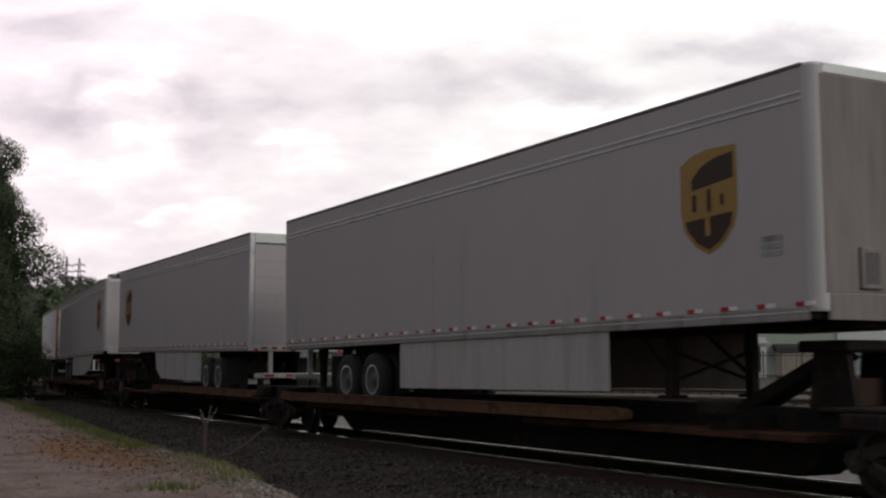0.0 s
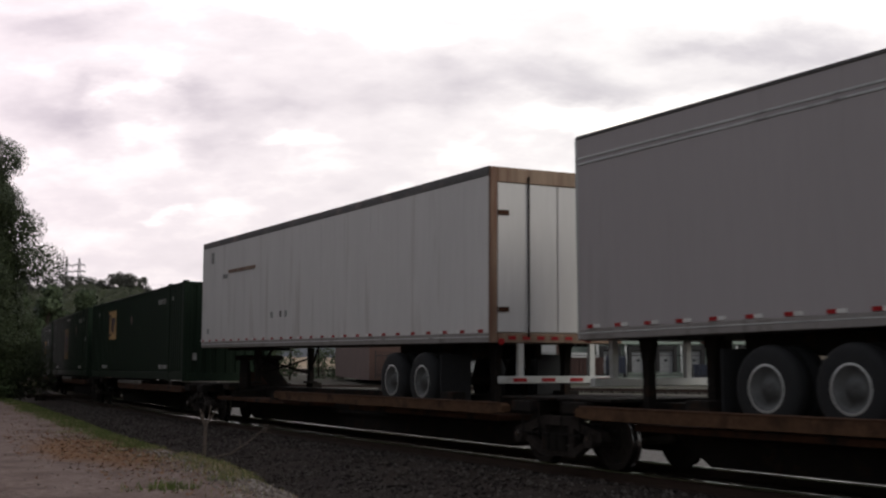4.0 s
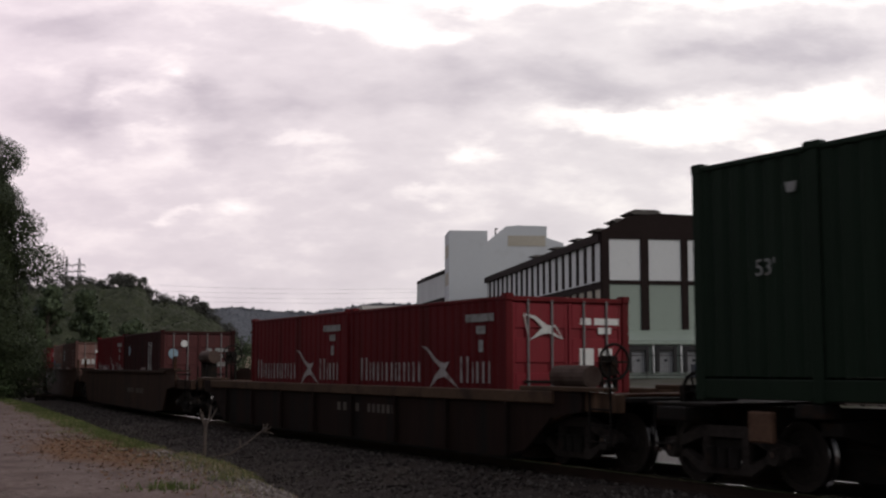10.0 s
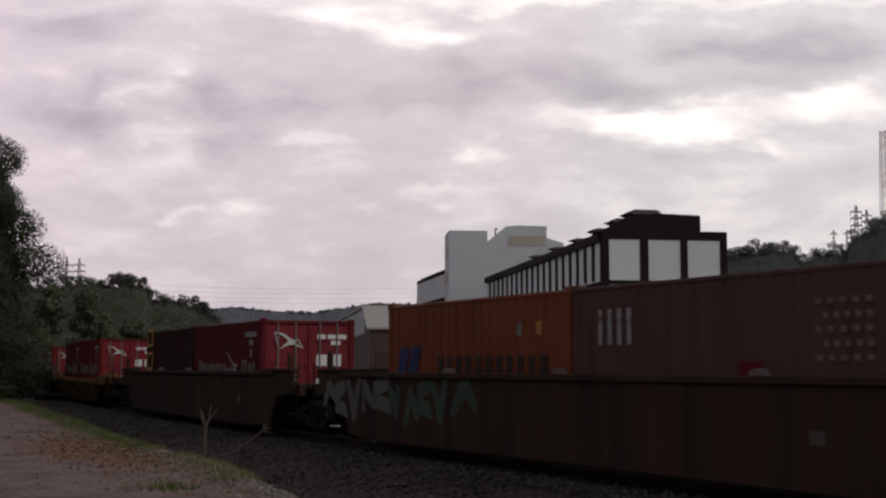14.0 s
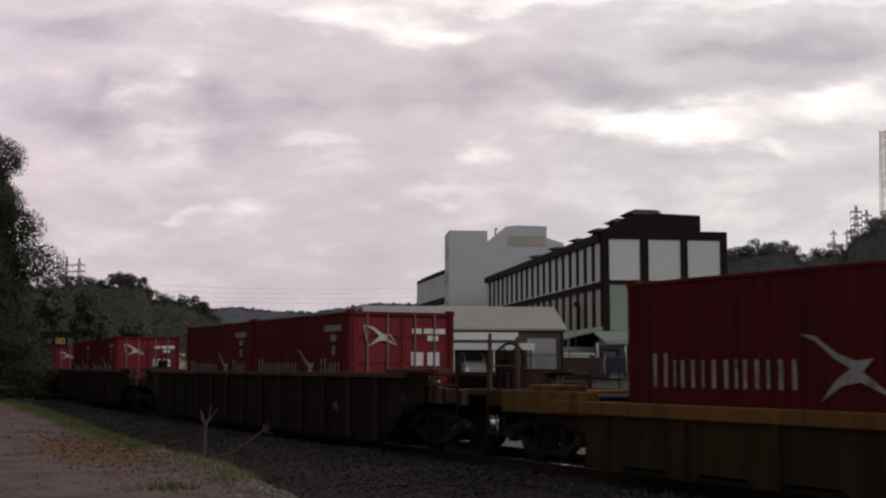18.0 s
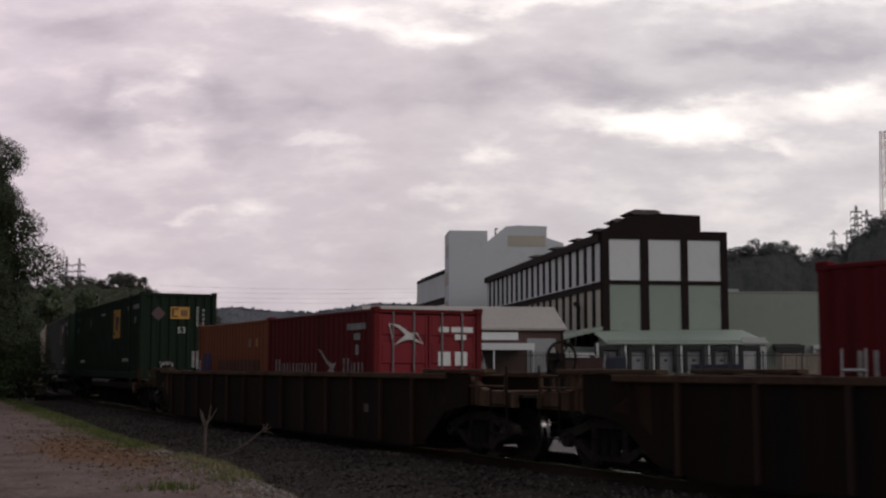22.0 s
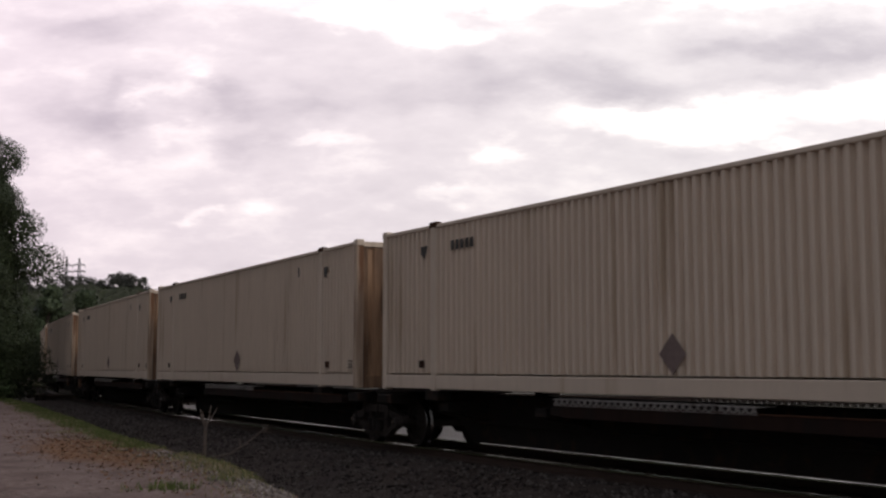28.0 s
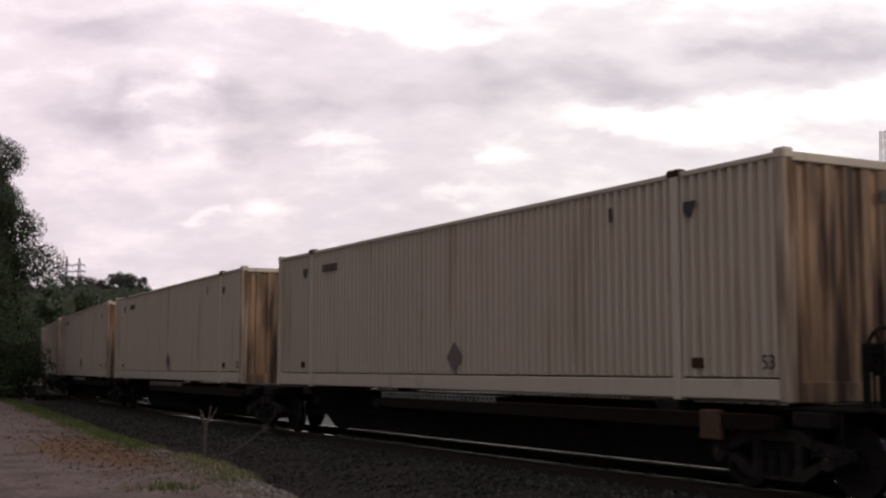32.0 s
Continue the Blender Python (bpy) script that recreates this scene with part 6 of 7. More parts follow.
def leaf_material(name, dark, light, rough=0.6):
    m = island_material(name, [dark, tuple((a + b) / 2 for a, b in zip(dark, light)), light], rough)
    m.node_tree.nodes["Principled BSDF"].inputs["Subsurface Weight"].default_value = 0.0
    return m


M["leaf_near"] = leaf_material("tree_leaves", (0.026, 0.036, 0.017), (0.050, 0.062, 0.029))
M["leaf_bush"] = leaf_material("shrub_leaves", (0.022, 0.040, 0.014), (0.06, 0.085, 0.03))
M["leaf_far"] = leaf_material("far_wood_leaves", (0.036, 0.042, 0.024), (0.068, 0.076, 0.038))
# west crest is coloured paler and greyer to make up for its dark undersides
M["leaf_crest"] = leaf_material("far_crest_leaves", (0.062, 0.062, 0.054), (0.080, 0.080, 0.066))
# east hill: haze is painted in as grey, the crest paler to offset shade
M["leaf_east_crest"] = leaf_material("haze_paled_crest_leaves", (0.105, 0.110, 0.112), (0.125, 0.130, 0.130))
M["leaf_east"] = leaf_material("haze_tinted_grey_green_leaves", (0.050, 0.053, 0.050), (0.060, 0.063, 0.057))
# haze is put into this green by lightening it
M["leaf_mid"] = leaf_material("haze_lightened_tree_leaves", (0.045, 0.062, 0.034), (0.085, 0.108, 0.056))
# blue-grey of distant haze is mixed straight into this leaf colour
M["leaf_blue"] = leaf_material("haze_tinted_hill_leaves", (0.150, 0.158, 0.176), (0.156, 0.164, 0.182), 0.95)


def leaf_cloud(lumps, leaf, per_m2, rng, lie=0.0):
    """Leaves as folded quads on the skins of the lumps (x, y, z, rx, ry, rz)."""
    vs, fs = [], []
    total = 0
    for x, y, z, a, b, c in lumps:
        count = max(6, int(per_m2 * 4.2 * ((a * b + b * c + a * c) / 3)))
        d = rng.normal(size=(count, 3))
        d /= np.linalg.norm(d, axis=1)[:, None]
        r = rng.uniform(0.55, 1.08, size=(count, 1)) ** 0.6
        p = np.array((x, y, z)) + d * r * np.array((a, b, c))
        u = rng.normal(size=(count, 3))
        u -= lie * d * np.sum(u * d, axis=1)[:, None]
        u /= np.linalg.norm(u, axis=1)[:, None]
        v = np.cross(u, d + 0.6 * (1 - 0.6 * lie) * rng.normal(size=(count, 3)))
        v /= np.linalg.norm(v, axis=1)[:, None] + 1e-9
        s = leaf * rng.uniform(0.55, 1.3, size=(count, 1))
        q = np.stack([p - u * s, p + v * s * 0.55, p + u * s, p - v * s * 0.55], axis=1).reshape(-1, 3)
        vs.append(q)
        fs.append(np.arange(count * 4).reshape(-1, 4) + total)
        total += count * 4
    g = Geo()
    g.v = np.concatenate(vs).tolist()
    g.f = np.concatenate(fs).tolist()
    return g


def tree(name, label, base, height, radius, lump_count, leaf, per_m2, leaf_mat, seed, low=0.22, group="trees"):
    rng = np.random.default_rng(seed)
    tr = thing(name, label, "tree", group, pose(*base))
    trunk = Geo()
    bend = rng.normal(size=2) * 0.04 * height
    spine = [(bend[0] * k * k, bend[1] * k * k, height * 0.85 * k) for k in (0, 0.25, 0.5, 0.75, 1.0)]
    limb(trunk, spine, 0.022 * height, 0.005 * height, 8)
    lumps = []
    for i in range(lump_count):
        k = low + (1 - low) * (i + rng.uniform(0, 1)) / lump_count
        spread_r = radius * (math.sin(math.pi * min(1.0, 0.18 + 0.80 * (k - low) / (1 - low))) ** 0.7)
        a, d = rng.uniform(0, 2 * math.pi), spread_r * rng.uniform(0.25, 0.85)
        z = k * height * 0.93
        s = radius * rng.uniform(0.22, 0.42)
        x, y = bend[0] * k * k + d * math.cos(a), bend[1] * k * k + d * math.sin(a)
        lumps.append((x, y, z, s, s * rng.uniform(0.8, 1.1), s * rng.uniform(0.6, 0.9)))
        if i % 2 == 0:
            z0 = max(0.1, k - 0.2) * height * 0.85
            limb(trunk, [(bend[0] * k * k * 0.6, bend[1] * k * k * 0.6, z0), (x * 0.5, y * 0.5, (z0 + z) / 2 + 0.03 * height), (x, y, z)], 0.009 * height, 0.002 * height, 5)
    part("trunk", trunk, M["bark"], tr)
    inner = [(x * 0.8, y * 0.8, z, a * 0.9, b * 0.9, c * 0.9) for x, y, z, a, b, c in lumps] if lump_count > 25 else []
    for i in range(14 if lump_count > 60 else 0):
        k = 0.10 + 0.76 * i / 13
        s = radius * 0.52 * math.sin(math.pi * min(1.0, 0.22 + 0.75 * k)) ** 0.6
        inner.append((bend[0] * k * k, bend[1] * k * k, k * height, s, s, s * 1.1))
    crown = leaf_cloud(lumps, leaf, per_m2, rng, 0.3)
    if inner:
        core = leaf_cloud(inner, leaf * 1.6, per_m2 * 0.85, rng, 0.7)
        crown.put(core.v, core.f)
    part("crown", crown, leaf_mat, tr)
    return tr


def site(x, y, z=0.0):
    p = SITE @ Vector((x, y, z))
    return p.x, p.y, p.z


def stand(x, y):
    p = SITE @ Vector((x, y, 0))
    return p.x, p.y, ground_height(p.x, p.y)


# unseen wooded bank behind the path, away from the track, added to block skylight
rng = np.random.default_rng(77)
lumps = []
for i in range(400):
    k = rng.uniform(0, 1)
    x = rng.uniform(-120, -16)
    s = rng.uniform(1.0, 2.2)
    lumps.append((x, -12.0 - 7.0 * k + rng.normal() * 0.6, 0.5 + 15.0 * k, s, s, s * 0.8))
g = Geo().prism([(-14.5, -1), (-21.5, 13.5), (-30, 13.5), (-30, -1)], -125, -18, "x")
bank = tagged(new("bank_south"), "unseen wooded bank added behind the path for shade", "bank", kind="structure")
part("slope", g, M["bark"], bank)
part("woodland", leaf_cloud(lumps, 0.42, 7.0, rng), M["leaf_near"], bank)["kind"] = "stuff"
tree("tree", "leafy dark green tree beside the track", stand(-23.0, 60), 14.3, 4.1, 90, 0.052, 360, M["leaf_near"], 3, 0.02)
tree("tree", "leafy dark green tree on the verge", stand(-26.8, 62), 12.0, 4.2, 70, 0.065, 210, M["leaf_near"], 4, 0.03)
random.seed(8)
for x, y, h, r, sd in ((-21.6, 57.5, 2.3, 1.3, 31), (-22.9, 63, 2.6, 1.5, 32), (-22.2, 52, 1.2, 0.9, 33), (-24.6, 58, 2.8, 1.6, 34)):
    b = tree("bush", "low green shrub beside the track", stand(x, y), h, r, 12, 0.06, 70, M["leaf_bush"], sd, 0.05, "shrubs")
    b["category"] = "shrub"
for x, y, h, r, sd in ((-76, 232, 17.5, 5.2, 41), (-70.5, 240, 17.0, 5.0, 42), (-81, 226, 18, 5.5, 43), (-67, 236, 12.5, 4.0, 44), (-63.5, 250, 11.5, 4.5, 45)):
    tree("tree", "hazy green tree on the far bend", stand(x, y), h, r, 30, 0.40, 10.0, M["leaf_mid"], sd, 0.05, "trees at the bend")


# ---- wooded hills ----
def wooded_hill(name, label, base_y, crest, depth, tree_h, count, leaf, leaf_mat, crest_mat, seed, earth_mat, ground_z=0.5):
    """A hill whose crest height over the plan's x is given by crest, a list of (x, z); trees cover the slope that faces the yard."""
    rng = np.random.default_rng(seed)
    cx, cz = np.array([c[0] for c in crest]), np.array([c[1] for c in crest])
    hill = tagged(new(name), label, "hill", kind="structure")
    g = Geo()
    cols = np.linspace(cx[0], cx[-1], 60)
    steps = 9
    for x in cols:
        top = max(0.0, float(np.interp(x, cx, cz)) - tree_h * 0.9)
        for k in range(steps + 1):
            q = k / steps
            g.v.append((x * (1 + q * depth / base_y), base_y + depth * q, ground_z - 1.0 + (top + 1.0) * math.sin(q * math.pi / 2) * (1 + 0.9 * q * depth / base_y)))
        g.v.append((x * (1 + depth / base_y), base_y + depth * 1.02, ground_z - 2.0))
    m = steps + 2
    g.f = [(i * m + k, (i + 1) * m + k, (i + 1) * m + k + 1, i * m + k + 1) for i in range(59) for k in range(m - 1)]
    part("slope", g, earth_mat, hill, at=SITE.copy(), smooth=True)
    nx, ny = 300, 34

    def lift(x, q):
        top = max(0.0, float(np.interp(x, cx, cz)) - tree_h * 0.9)
        return ground_z - 1 + (top + 1) * math.sin(q * math.pi / 2) * (1 + 0.9 * q * depth / base_y)
    # the closed canopy: rounded crowns side by side
    grid = np.zeros((nx, ny, 3))
    wide = tree_h * 0.62
    for i, x in enumerate(np.linspace(cx[0], cx[-1], nx)):
        for j in range(ny):
            q = j / (ny - 1)
            px, py = x * (1 + q * depth / base_y), base_y + depth * q
            near = noise.voronoi(Vector((px / wide, py / wide, seed)))[0][0]
            grid[i, j] = px, py, lift(x, q) + tree_h * (0.62 - 0.30 * near * near + 0.16 * noise.noise(Vector((px / wide * 0.35, py / wide * 0.35, 2.0))))
    canopy = Geo()
    canopy.v = grid.reshape(-1, 3).tolist()
    canopy.f = [(i * ny + j, (i + 1) * ny + j, (i + 1) * ny + j + 1, i * ny + j + 1) for i in range(nx - 1) for j in range(ny - 1)]
    part("canopy", canopy, earth_mat, hill, at=SITE.copy(), smooth=True)
    canopy = Geo()
    # leaves lying on it
    m = 90 * count
    i, j = rng.integers(0, nx - 1, m), rng.integers(0, ny - 1, m)
    a, b = rng.uniform(0, 1, (m, 1)), rng.uniform(0, 1, (m, 1))
    ex, ey = grid[i + 1, j] - grid[i, j], grid[i, j + 1] - grid[i, j]
    up = np.cross(ex, ey)
    up /= np.linalg.norm(up, axis=1)[:, None]
    p = grid[i, j] + a * ex + b * ey + up * rng.uniform(0.0, 0.6, (m, 1)) * leaf
    tilt = up + 0.25 * rng.normal(size=(m, 3))
    u = np.cross(tilt, rng.normal(size=(m, 3)))
    u /= np.linalg.norm(u, axis=1)[:, None]
    w = np.cross(tilt, u)
    w /= np.linalg.norm(w, axis=1)[:, None]
    size = leaf * rng.uniform(0.6, 1.4, (m, 1))
    quads = np.stack([p - u * size, p + w * size * 0.6, p + u * size, p - w * size * 0.6], axis=1).reshape(-1, 3)
    canopy.put(quads.tolist(), np.arange(4 * m).reshape(-1, 4).tolist())
    # single crowns standing up along the crest
    lumps = []
    for i in range(count // 3):
        x, q = rng.uniform(cx[0], cx[-1]), rng.uniform(0.85, 1.0)
        h = tree_h * rng.uniform(0.6, 1.12)
        px, py, z = x * (1 + q * depth / base_y), base_y + depth * q, lift(x, q)
        for k in range(9):
            s, u = h * rng.uniform(0.09, 0.20), rng.uniform(0.3, 0.95)
            w = 0.20 * math.sin(math.pi * min(1.0, 0.25 + 0.7 * u))
            lumps.append((px + rng.normal() * h * w, py + rng.normal() * h * w, z + h * u, s * rng.uniform(0.9, 1.4), s, s * 0.8))
    crest_leaves = leaf_cloud(lumps, leaf, 1.1 / leaf ** 2, rng, 0.5)
    part("crest_trees", crest_leaves, crest_mat, hill, at=SITE.copy())["kind"] = "stuff"
    wood = part("woodland", canopy, leaf_mat, hill, at=SITE.copy())
    wood["kind"] = "stuff"
    return hill


M["ground_far"] = material("wooded_slope_earth", (0.046, 0.052, 0.030), 0.95, vary=0.3, grain=0.2)
# haze is painted into the east slope's grey
M["ground_east"] = material("haze_tinted_slope_earth", (0.052, 0.055, 0.051), 0.95, vary=0.15, grain=0.2)
# the far slope carries the same blue haze tint
M["ground_blue"] = material("haze_tinted_far_slope", (0.150, 0.160, 0.178), 0.95, vary=0.05, grain=0.12)

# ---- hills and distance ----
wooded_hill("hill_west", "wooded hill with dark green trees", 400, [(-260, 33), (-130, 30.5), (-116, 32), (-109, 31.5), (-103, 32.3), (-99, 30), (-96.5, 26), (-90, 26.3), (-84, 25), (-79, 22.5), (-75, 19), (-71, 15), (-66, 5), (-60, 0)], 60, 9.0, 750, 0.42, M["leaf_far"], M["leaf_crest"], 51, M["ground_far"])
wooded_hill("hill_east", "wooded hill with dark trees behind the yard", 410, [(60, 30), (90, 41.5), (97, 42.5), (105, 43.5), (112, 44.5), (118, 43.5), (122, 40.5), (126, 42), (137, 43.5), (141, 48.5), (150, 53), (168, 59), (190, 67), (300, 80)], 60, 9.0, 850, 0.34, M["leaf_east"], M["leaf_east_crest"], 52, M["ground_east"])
wooded_hill("hill_north", "distant wooded ridge, tinted blue for haze", 1900, [(-900, 120), (-456, 82), (-380, 91), (-333, 97), (-267, 91), (-211, 88), (-154, 95), (-117, 102), (-79, 103), (0, 100), (500, 100), (1500, 140)], 150, 9.0, 3600, 1.9, M["leaf_blue"], M["leaf_blue"], 53, M["ground_blue"])

# ---- factory ----
M["frame_dark"] = material("dark_brown_steel_frame", (0.022, 0.0145, 0.0135), 0.8, spec=0.08, vary=0.2, grain=1.0)
M["infill_white"] = material("white_infill_panel", (0.60, 0.60, 0.60), 0.7, vary=0.03, grain=0.7, dirt=(0.54, 0.535, 0.53), dirt_amount=0.2, random_tone=0.04)
M["infill_green"] = material("pale_green_infill_panel", (0.265, 0.305, 0.265), 0.75, vary=0.03, grain=0.7, dirt=(0.24, 0.275, 0.24), dirt_amount=0.2, random_tone=0.04)
M["infill_tan"] = material("tan_infill_panel", (0.40, 0.36, 0.30), 0.75, vary=0.1, grain=0.7, random_tone=0.12)
M["wall_green"] = material("grey_green_wall", (0.255, 0.282, 0.240), 0.8, vary=0.03, grain=0.5, dirt=(0.23, 0.255, 0.215), dirt_amount=0.2)
M["wall_light"] = material("light_grey_wall", (0.44, 0.435, 0.43), 0.8, vary=0.03, grain=0.5, dirt=(0.39, 0.385, 0.38), dirt_amount=0.2)
M["wall_white"] = material("off_white_cladding", (0.52, 0.53, 0.55), 0.75, vary=0.03, grain=0.4, dirt=(0.46, 0.465, 0.48), dirt_amount=0.25)
M["roof_green"] = material("green_metal_roof", (0.27, 0.315, 0.265), 0.6, vary=0.1, grain=0.8)
M["roof_pale"] = material("weathered_pale_roof", (0.36, 0.33, 0.30), 0.75, vary=0.12, grain=0.8)
M["brick_dark"] = material("dark_red_brown_brick", (0.085, 0.050, 0.042), 0.85, vary=0.2, grain=2.0)
M["door_grey"] = material("grey_dock_door", (0.29, 0.29, 0.295), 0.6, vary=0.12, grain=2.0, random_tone=0.2)
M["dock_seal"] = material("black_dock_cushion", (0.035, 0.033, 0.033), 0.8)
M["white_frame"] = material("white_dock_frame", (0.62, 0.62, 0.61), 0.7, vary=0.1, grain=2.0)
M["fence_black"] = material("black_steel_fence", (0.020, 0.019, 0.019), 0.55)
M["glass_dark"] = material("dark_window_glass", (0.03, 0.035, 0.04), 0.1, spec=0.6)
M["galvanised"] = material("galvanised_steel", (0.34, 0.35, 0.36), 0.5, 0.6, vary=0.1)
M["vehicle_white"] = material("white_vehicle_paint", (0.66, 0.66, 0.66), 0.3, vary=0.04)
M["vehicle_dark"] = material("dark_blue_vehicle_paint", (0.03, 0.035, 0.06), 0.3, vary=0.1)
M["tower_red"] = material("red_mast_paint", (0.36, 0.20, 0.18), 0.6)
M["tower_white"] = material("white_mast_paint", (0.6, 0.58, 0.56), 0.6)


def house(name, label, x, y, rz, category="building"):
    """A building's empty at a place of the site plan."""
    return thing(name, label, category, "", SITE @ pose(x, y, 0, 0, 0, rz))


M["vent_grey"] = material("weathered_roof_ventilator", (0.10, 0.088, 0.080), 0.8, vary=0.2, grain=1.0)
fac = house("factory", "long factory with dark steel frame, white and pale green infill panels", 17.95, 136, 8.7)
W_F, L_F, Z0 = 14.9, 70.0, 0.3
part("wall", Geo().box(0.25, W_F - 0.25, 0.25, L_F, Z0, 16.2), M["infill_green"], fac)
for x0, x1 in ((0.87, 4.55), (5.5, 9.35), (10.15, 14.1)):
    part("infill_panel", Geo().box(x0, x1, 0.10, 0.24, 11.25, 15.95), M["infill_white"], fac, "white infill panel")
    part("infill_panel", Geo().box(x0, x1, 0.10, 0.24, 5.6, 10.8), M["infill_green"], fac, "pale green infill panel")
for x0, x1, top in ((0, 0.87, 16.8), (4.55, 5.5, 16.6), (9.35, 10.15, 16.6), (14.1, 14.9, 16.9)):
    part("column", Geo().box(x0, x1, -0.06, 0.26, 5.0, top, 0.02), M["frame_dark"], fac)
for z0, z1 in ((10.8, 11.25), (15.95, 16.95)):
    part("beam", Geo().box(0.0, W_F, -0.03, 0.25, z0, z1, 0.02), M["frame_dark"], fac)
part("beam", Geo().box(4.55, 9.6, -0.02, 0.25, 5.0, 5.6, 0.02), M["frame_dark"], fac)
part("parapet", Geo().prism([(0.2, 16.95), (3.1, 18.55), (6.9, 18.95), (11.75, 18.8), (11.75, 16.95)], 0.0, 0.6), M["frame_dark"], fac, "dark stepped parapet")
part("roof", Geo().prism([(-0.3, 16.6), (3.2, 18.0), (11.5, 18.0), (11.5, 16.8), (15.1, 16.75), (15.1, 16.5), (-0.3, 16.4)], 0.6, L_F), M["frame_dark"], fac)
bays = 20
bw = L_F / bays
for i in range(bays):
    y0 = i * bw
    part("side_window", Geo().box(0.06, 0.24, y0 + 0.45, y0 + bw - 0.45, 11.2, 15.6), M["infill_white"], fac, "pale panelled window bay")
    part("side_panel", Geo().box(0.06, 0.24, y0 + 0.45, y0 + bw - 0.45, 5.2, 10.3), M["infill_tan"], fac)
    part("column", Geo().box(-0.10, 0.26, y0 - 0.45 + (0.48 if i == 0 else 0), y0 + 0.45, 4.0, 15.8), M["frame_dark"], fac)
part("beam", Geo().box(-0.12, 0.25, 0.5, L_F, 10.3, 11.2), M["frame_dark"], fac)
part("eave", Geo().box(-0.35, 0.25, 0.3, L_F, 15.65, 16.45), M["frame_dark"], fac)
part("sill_ledge", Geo().box(-0.30, -0.12, 0.6, L_F, 11.1, 11.22), M["infill_white"], fac)
for i, y in enumerate((2.5, 9.5, 18, 28, 40, 53)):
    k = (1.0, 0.9, 0.75, 0.6, 0.6, 0.6)[i]
    vent = part("roof_vent", Geo().box(4.6, 7.2, y, y + 3.0 * k, 17.9, 18.0 + 1.1 * k), M["frame_dark"], fac)
    part("vent_cap", Geo().prism([(3.9, 18.0 + 1.35 * k), (4.5, 18.0 + 1.1 * k), (7.3, 18.0 + 1.1 * k), (7.9, 18.0 + 1.35 * k), (7.2, 18.0 + 1.65 * k), (4.6, 18.0 + 1.65 * k)], y - 0.4, y + 3.0 * k + 0.4), M["vent_grey"], vent, "weathered flared roof ventilator")
part("wall_duct", Geo().tube((-0.5, 8.5, 4.5), (-0.5, 8.5, 8.6), 0.25).tube((-0.5, 8.5, 8.6), (-0.5, 10.0, 9.1), 0.25), M["frame_dark"], fac)
part("side_lean_to", Geo().prism([(-9.0, 3.9), (-0.1, 6.0), (-0.1, 5.6), (-9.0, 3.5)], -0.4, 14.0), M["roof_green"], fac, "pale green lean-to roof")
part("lean_to_wall", Geo().box(-8.8, 0, 0.2, 14, Z0, 3.7), M["infill_green"], fac)

# dock annex in front of the factory's end
dock = house("dock_annex", "low pale green loading dock annex with six dock doors", 17.4, 127.5, 2.0)
part("wall", Geo().box(0, 16.6, 0.0, 9.5, Z0, 4.3), M["infill_green"], dock)
part("roof", Geo().prism([(-0.5, 4.05), (9.6, 5.7), (9.6, 5.5), (-0.5, 3.85)], -0.3, 17.0, "x"), M["roof_green"], dock, "sloped green roof")
part("end_wall", Geo().box(14.2, 16.7, -0.25, 0.0, Z0, 4.6), M["wall_light"], dock)
for i in range(6):
    x = -1.3 + i * 2.95
    part("dock_frame", Geo().box(x + 0.02, x + 0.22, -0.32, 0.02, 0.9, 4.0), M["white_frame"], dock)
    part("dock_cushion", Geo().box(x + 0.35, x + 0.75, -0.42, 0.0, 1.0, 3.7, 0.05).box(x + 2.2, x + 2.6, -0.42, 0.0, 1.0, 3.7, 0.05).box(x + 0.75, x + 2.2, -0.42, 0.0, 3.2, 3.7, 0.05), M["dock_seal"], dock)
    d = part("dock_door", Geo().box(x + 0.75, x + 2.2, -0.06, -0.01, 0.9, 3.2), M["door_grey"], dock)
    part("door_window", Geo().box(x + 1.3, x + 1.65, -0.075, -0.062, 2.05, 2.3), M["glass_dark"], d)

# long green and light grey warehouse
shed = house("warehouse", "long flat warehouse, green and light grey walls with dock doors", 35.0, 148.5, 0.0)
part("wall", Geo().box(-1.0, 13.3, 0, 40, Z0, 10.6), M["wall_green"], shed)
part("wall", Geo().box(13.3, 70, -0.25, 40, Z0, 10.65), M["wall_light"], shed, "light grey wall")
part("parapet_cap", Geo().box(-1.0, 13.3, -0.08, 0.2, 10.6, 10.72).box(13.3, 70, -0.33, 0.0, 10.65, 10.78), M["roof_pale"], shed)
for i, (x, awning) in enumerate(((6.3, True), (10.2, False), (13.9, True), (17.6, False), (21.5, True), (25.4, False), (29.2, True))):
    y = 0 if x < 13 else -0.25
    d = part("dock_door", Geo().box(x + 0.3, x + 2.6, y - 0.1, y - 0.02, 1.0, 3.6), M["door_grey"], shed)
    part("dock_cushion", Geo().box(x, x + 0.35, y - 0.5, y, 0.9, 4.0, 0.05).box(x + 2.55, x + 2.9, y - 0.5, y, 0.9, 4.0, 0.05).box(x, x + 2.9, y - 0.6, y, 3.6, 4.15, 0.05), M["dock_seal"] if awning else M["wall_light"], shed)
part("awning", Geo().prism([(0, 3.6), (-1.6, 3.2), (-1.6, 3.9), (0, 4.3)], 5.4, 8.8, "x"), M["dock_seal"], shed, "dark dock awning")
part("sign_board", Geo().box(18.8, 22.5, -0.30, -0.25, 6.2, 6.9).box(18.8, 22.5, -0.30, -0.25, 5.7, 5.95), M["white_frame"], shed, "white sign bars")
part("wall_lamp", Geo().box(2.2, 2.9, -0.3, 0, 5.0, 5.25), M["dock_seal"], shed)
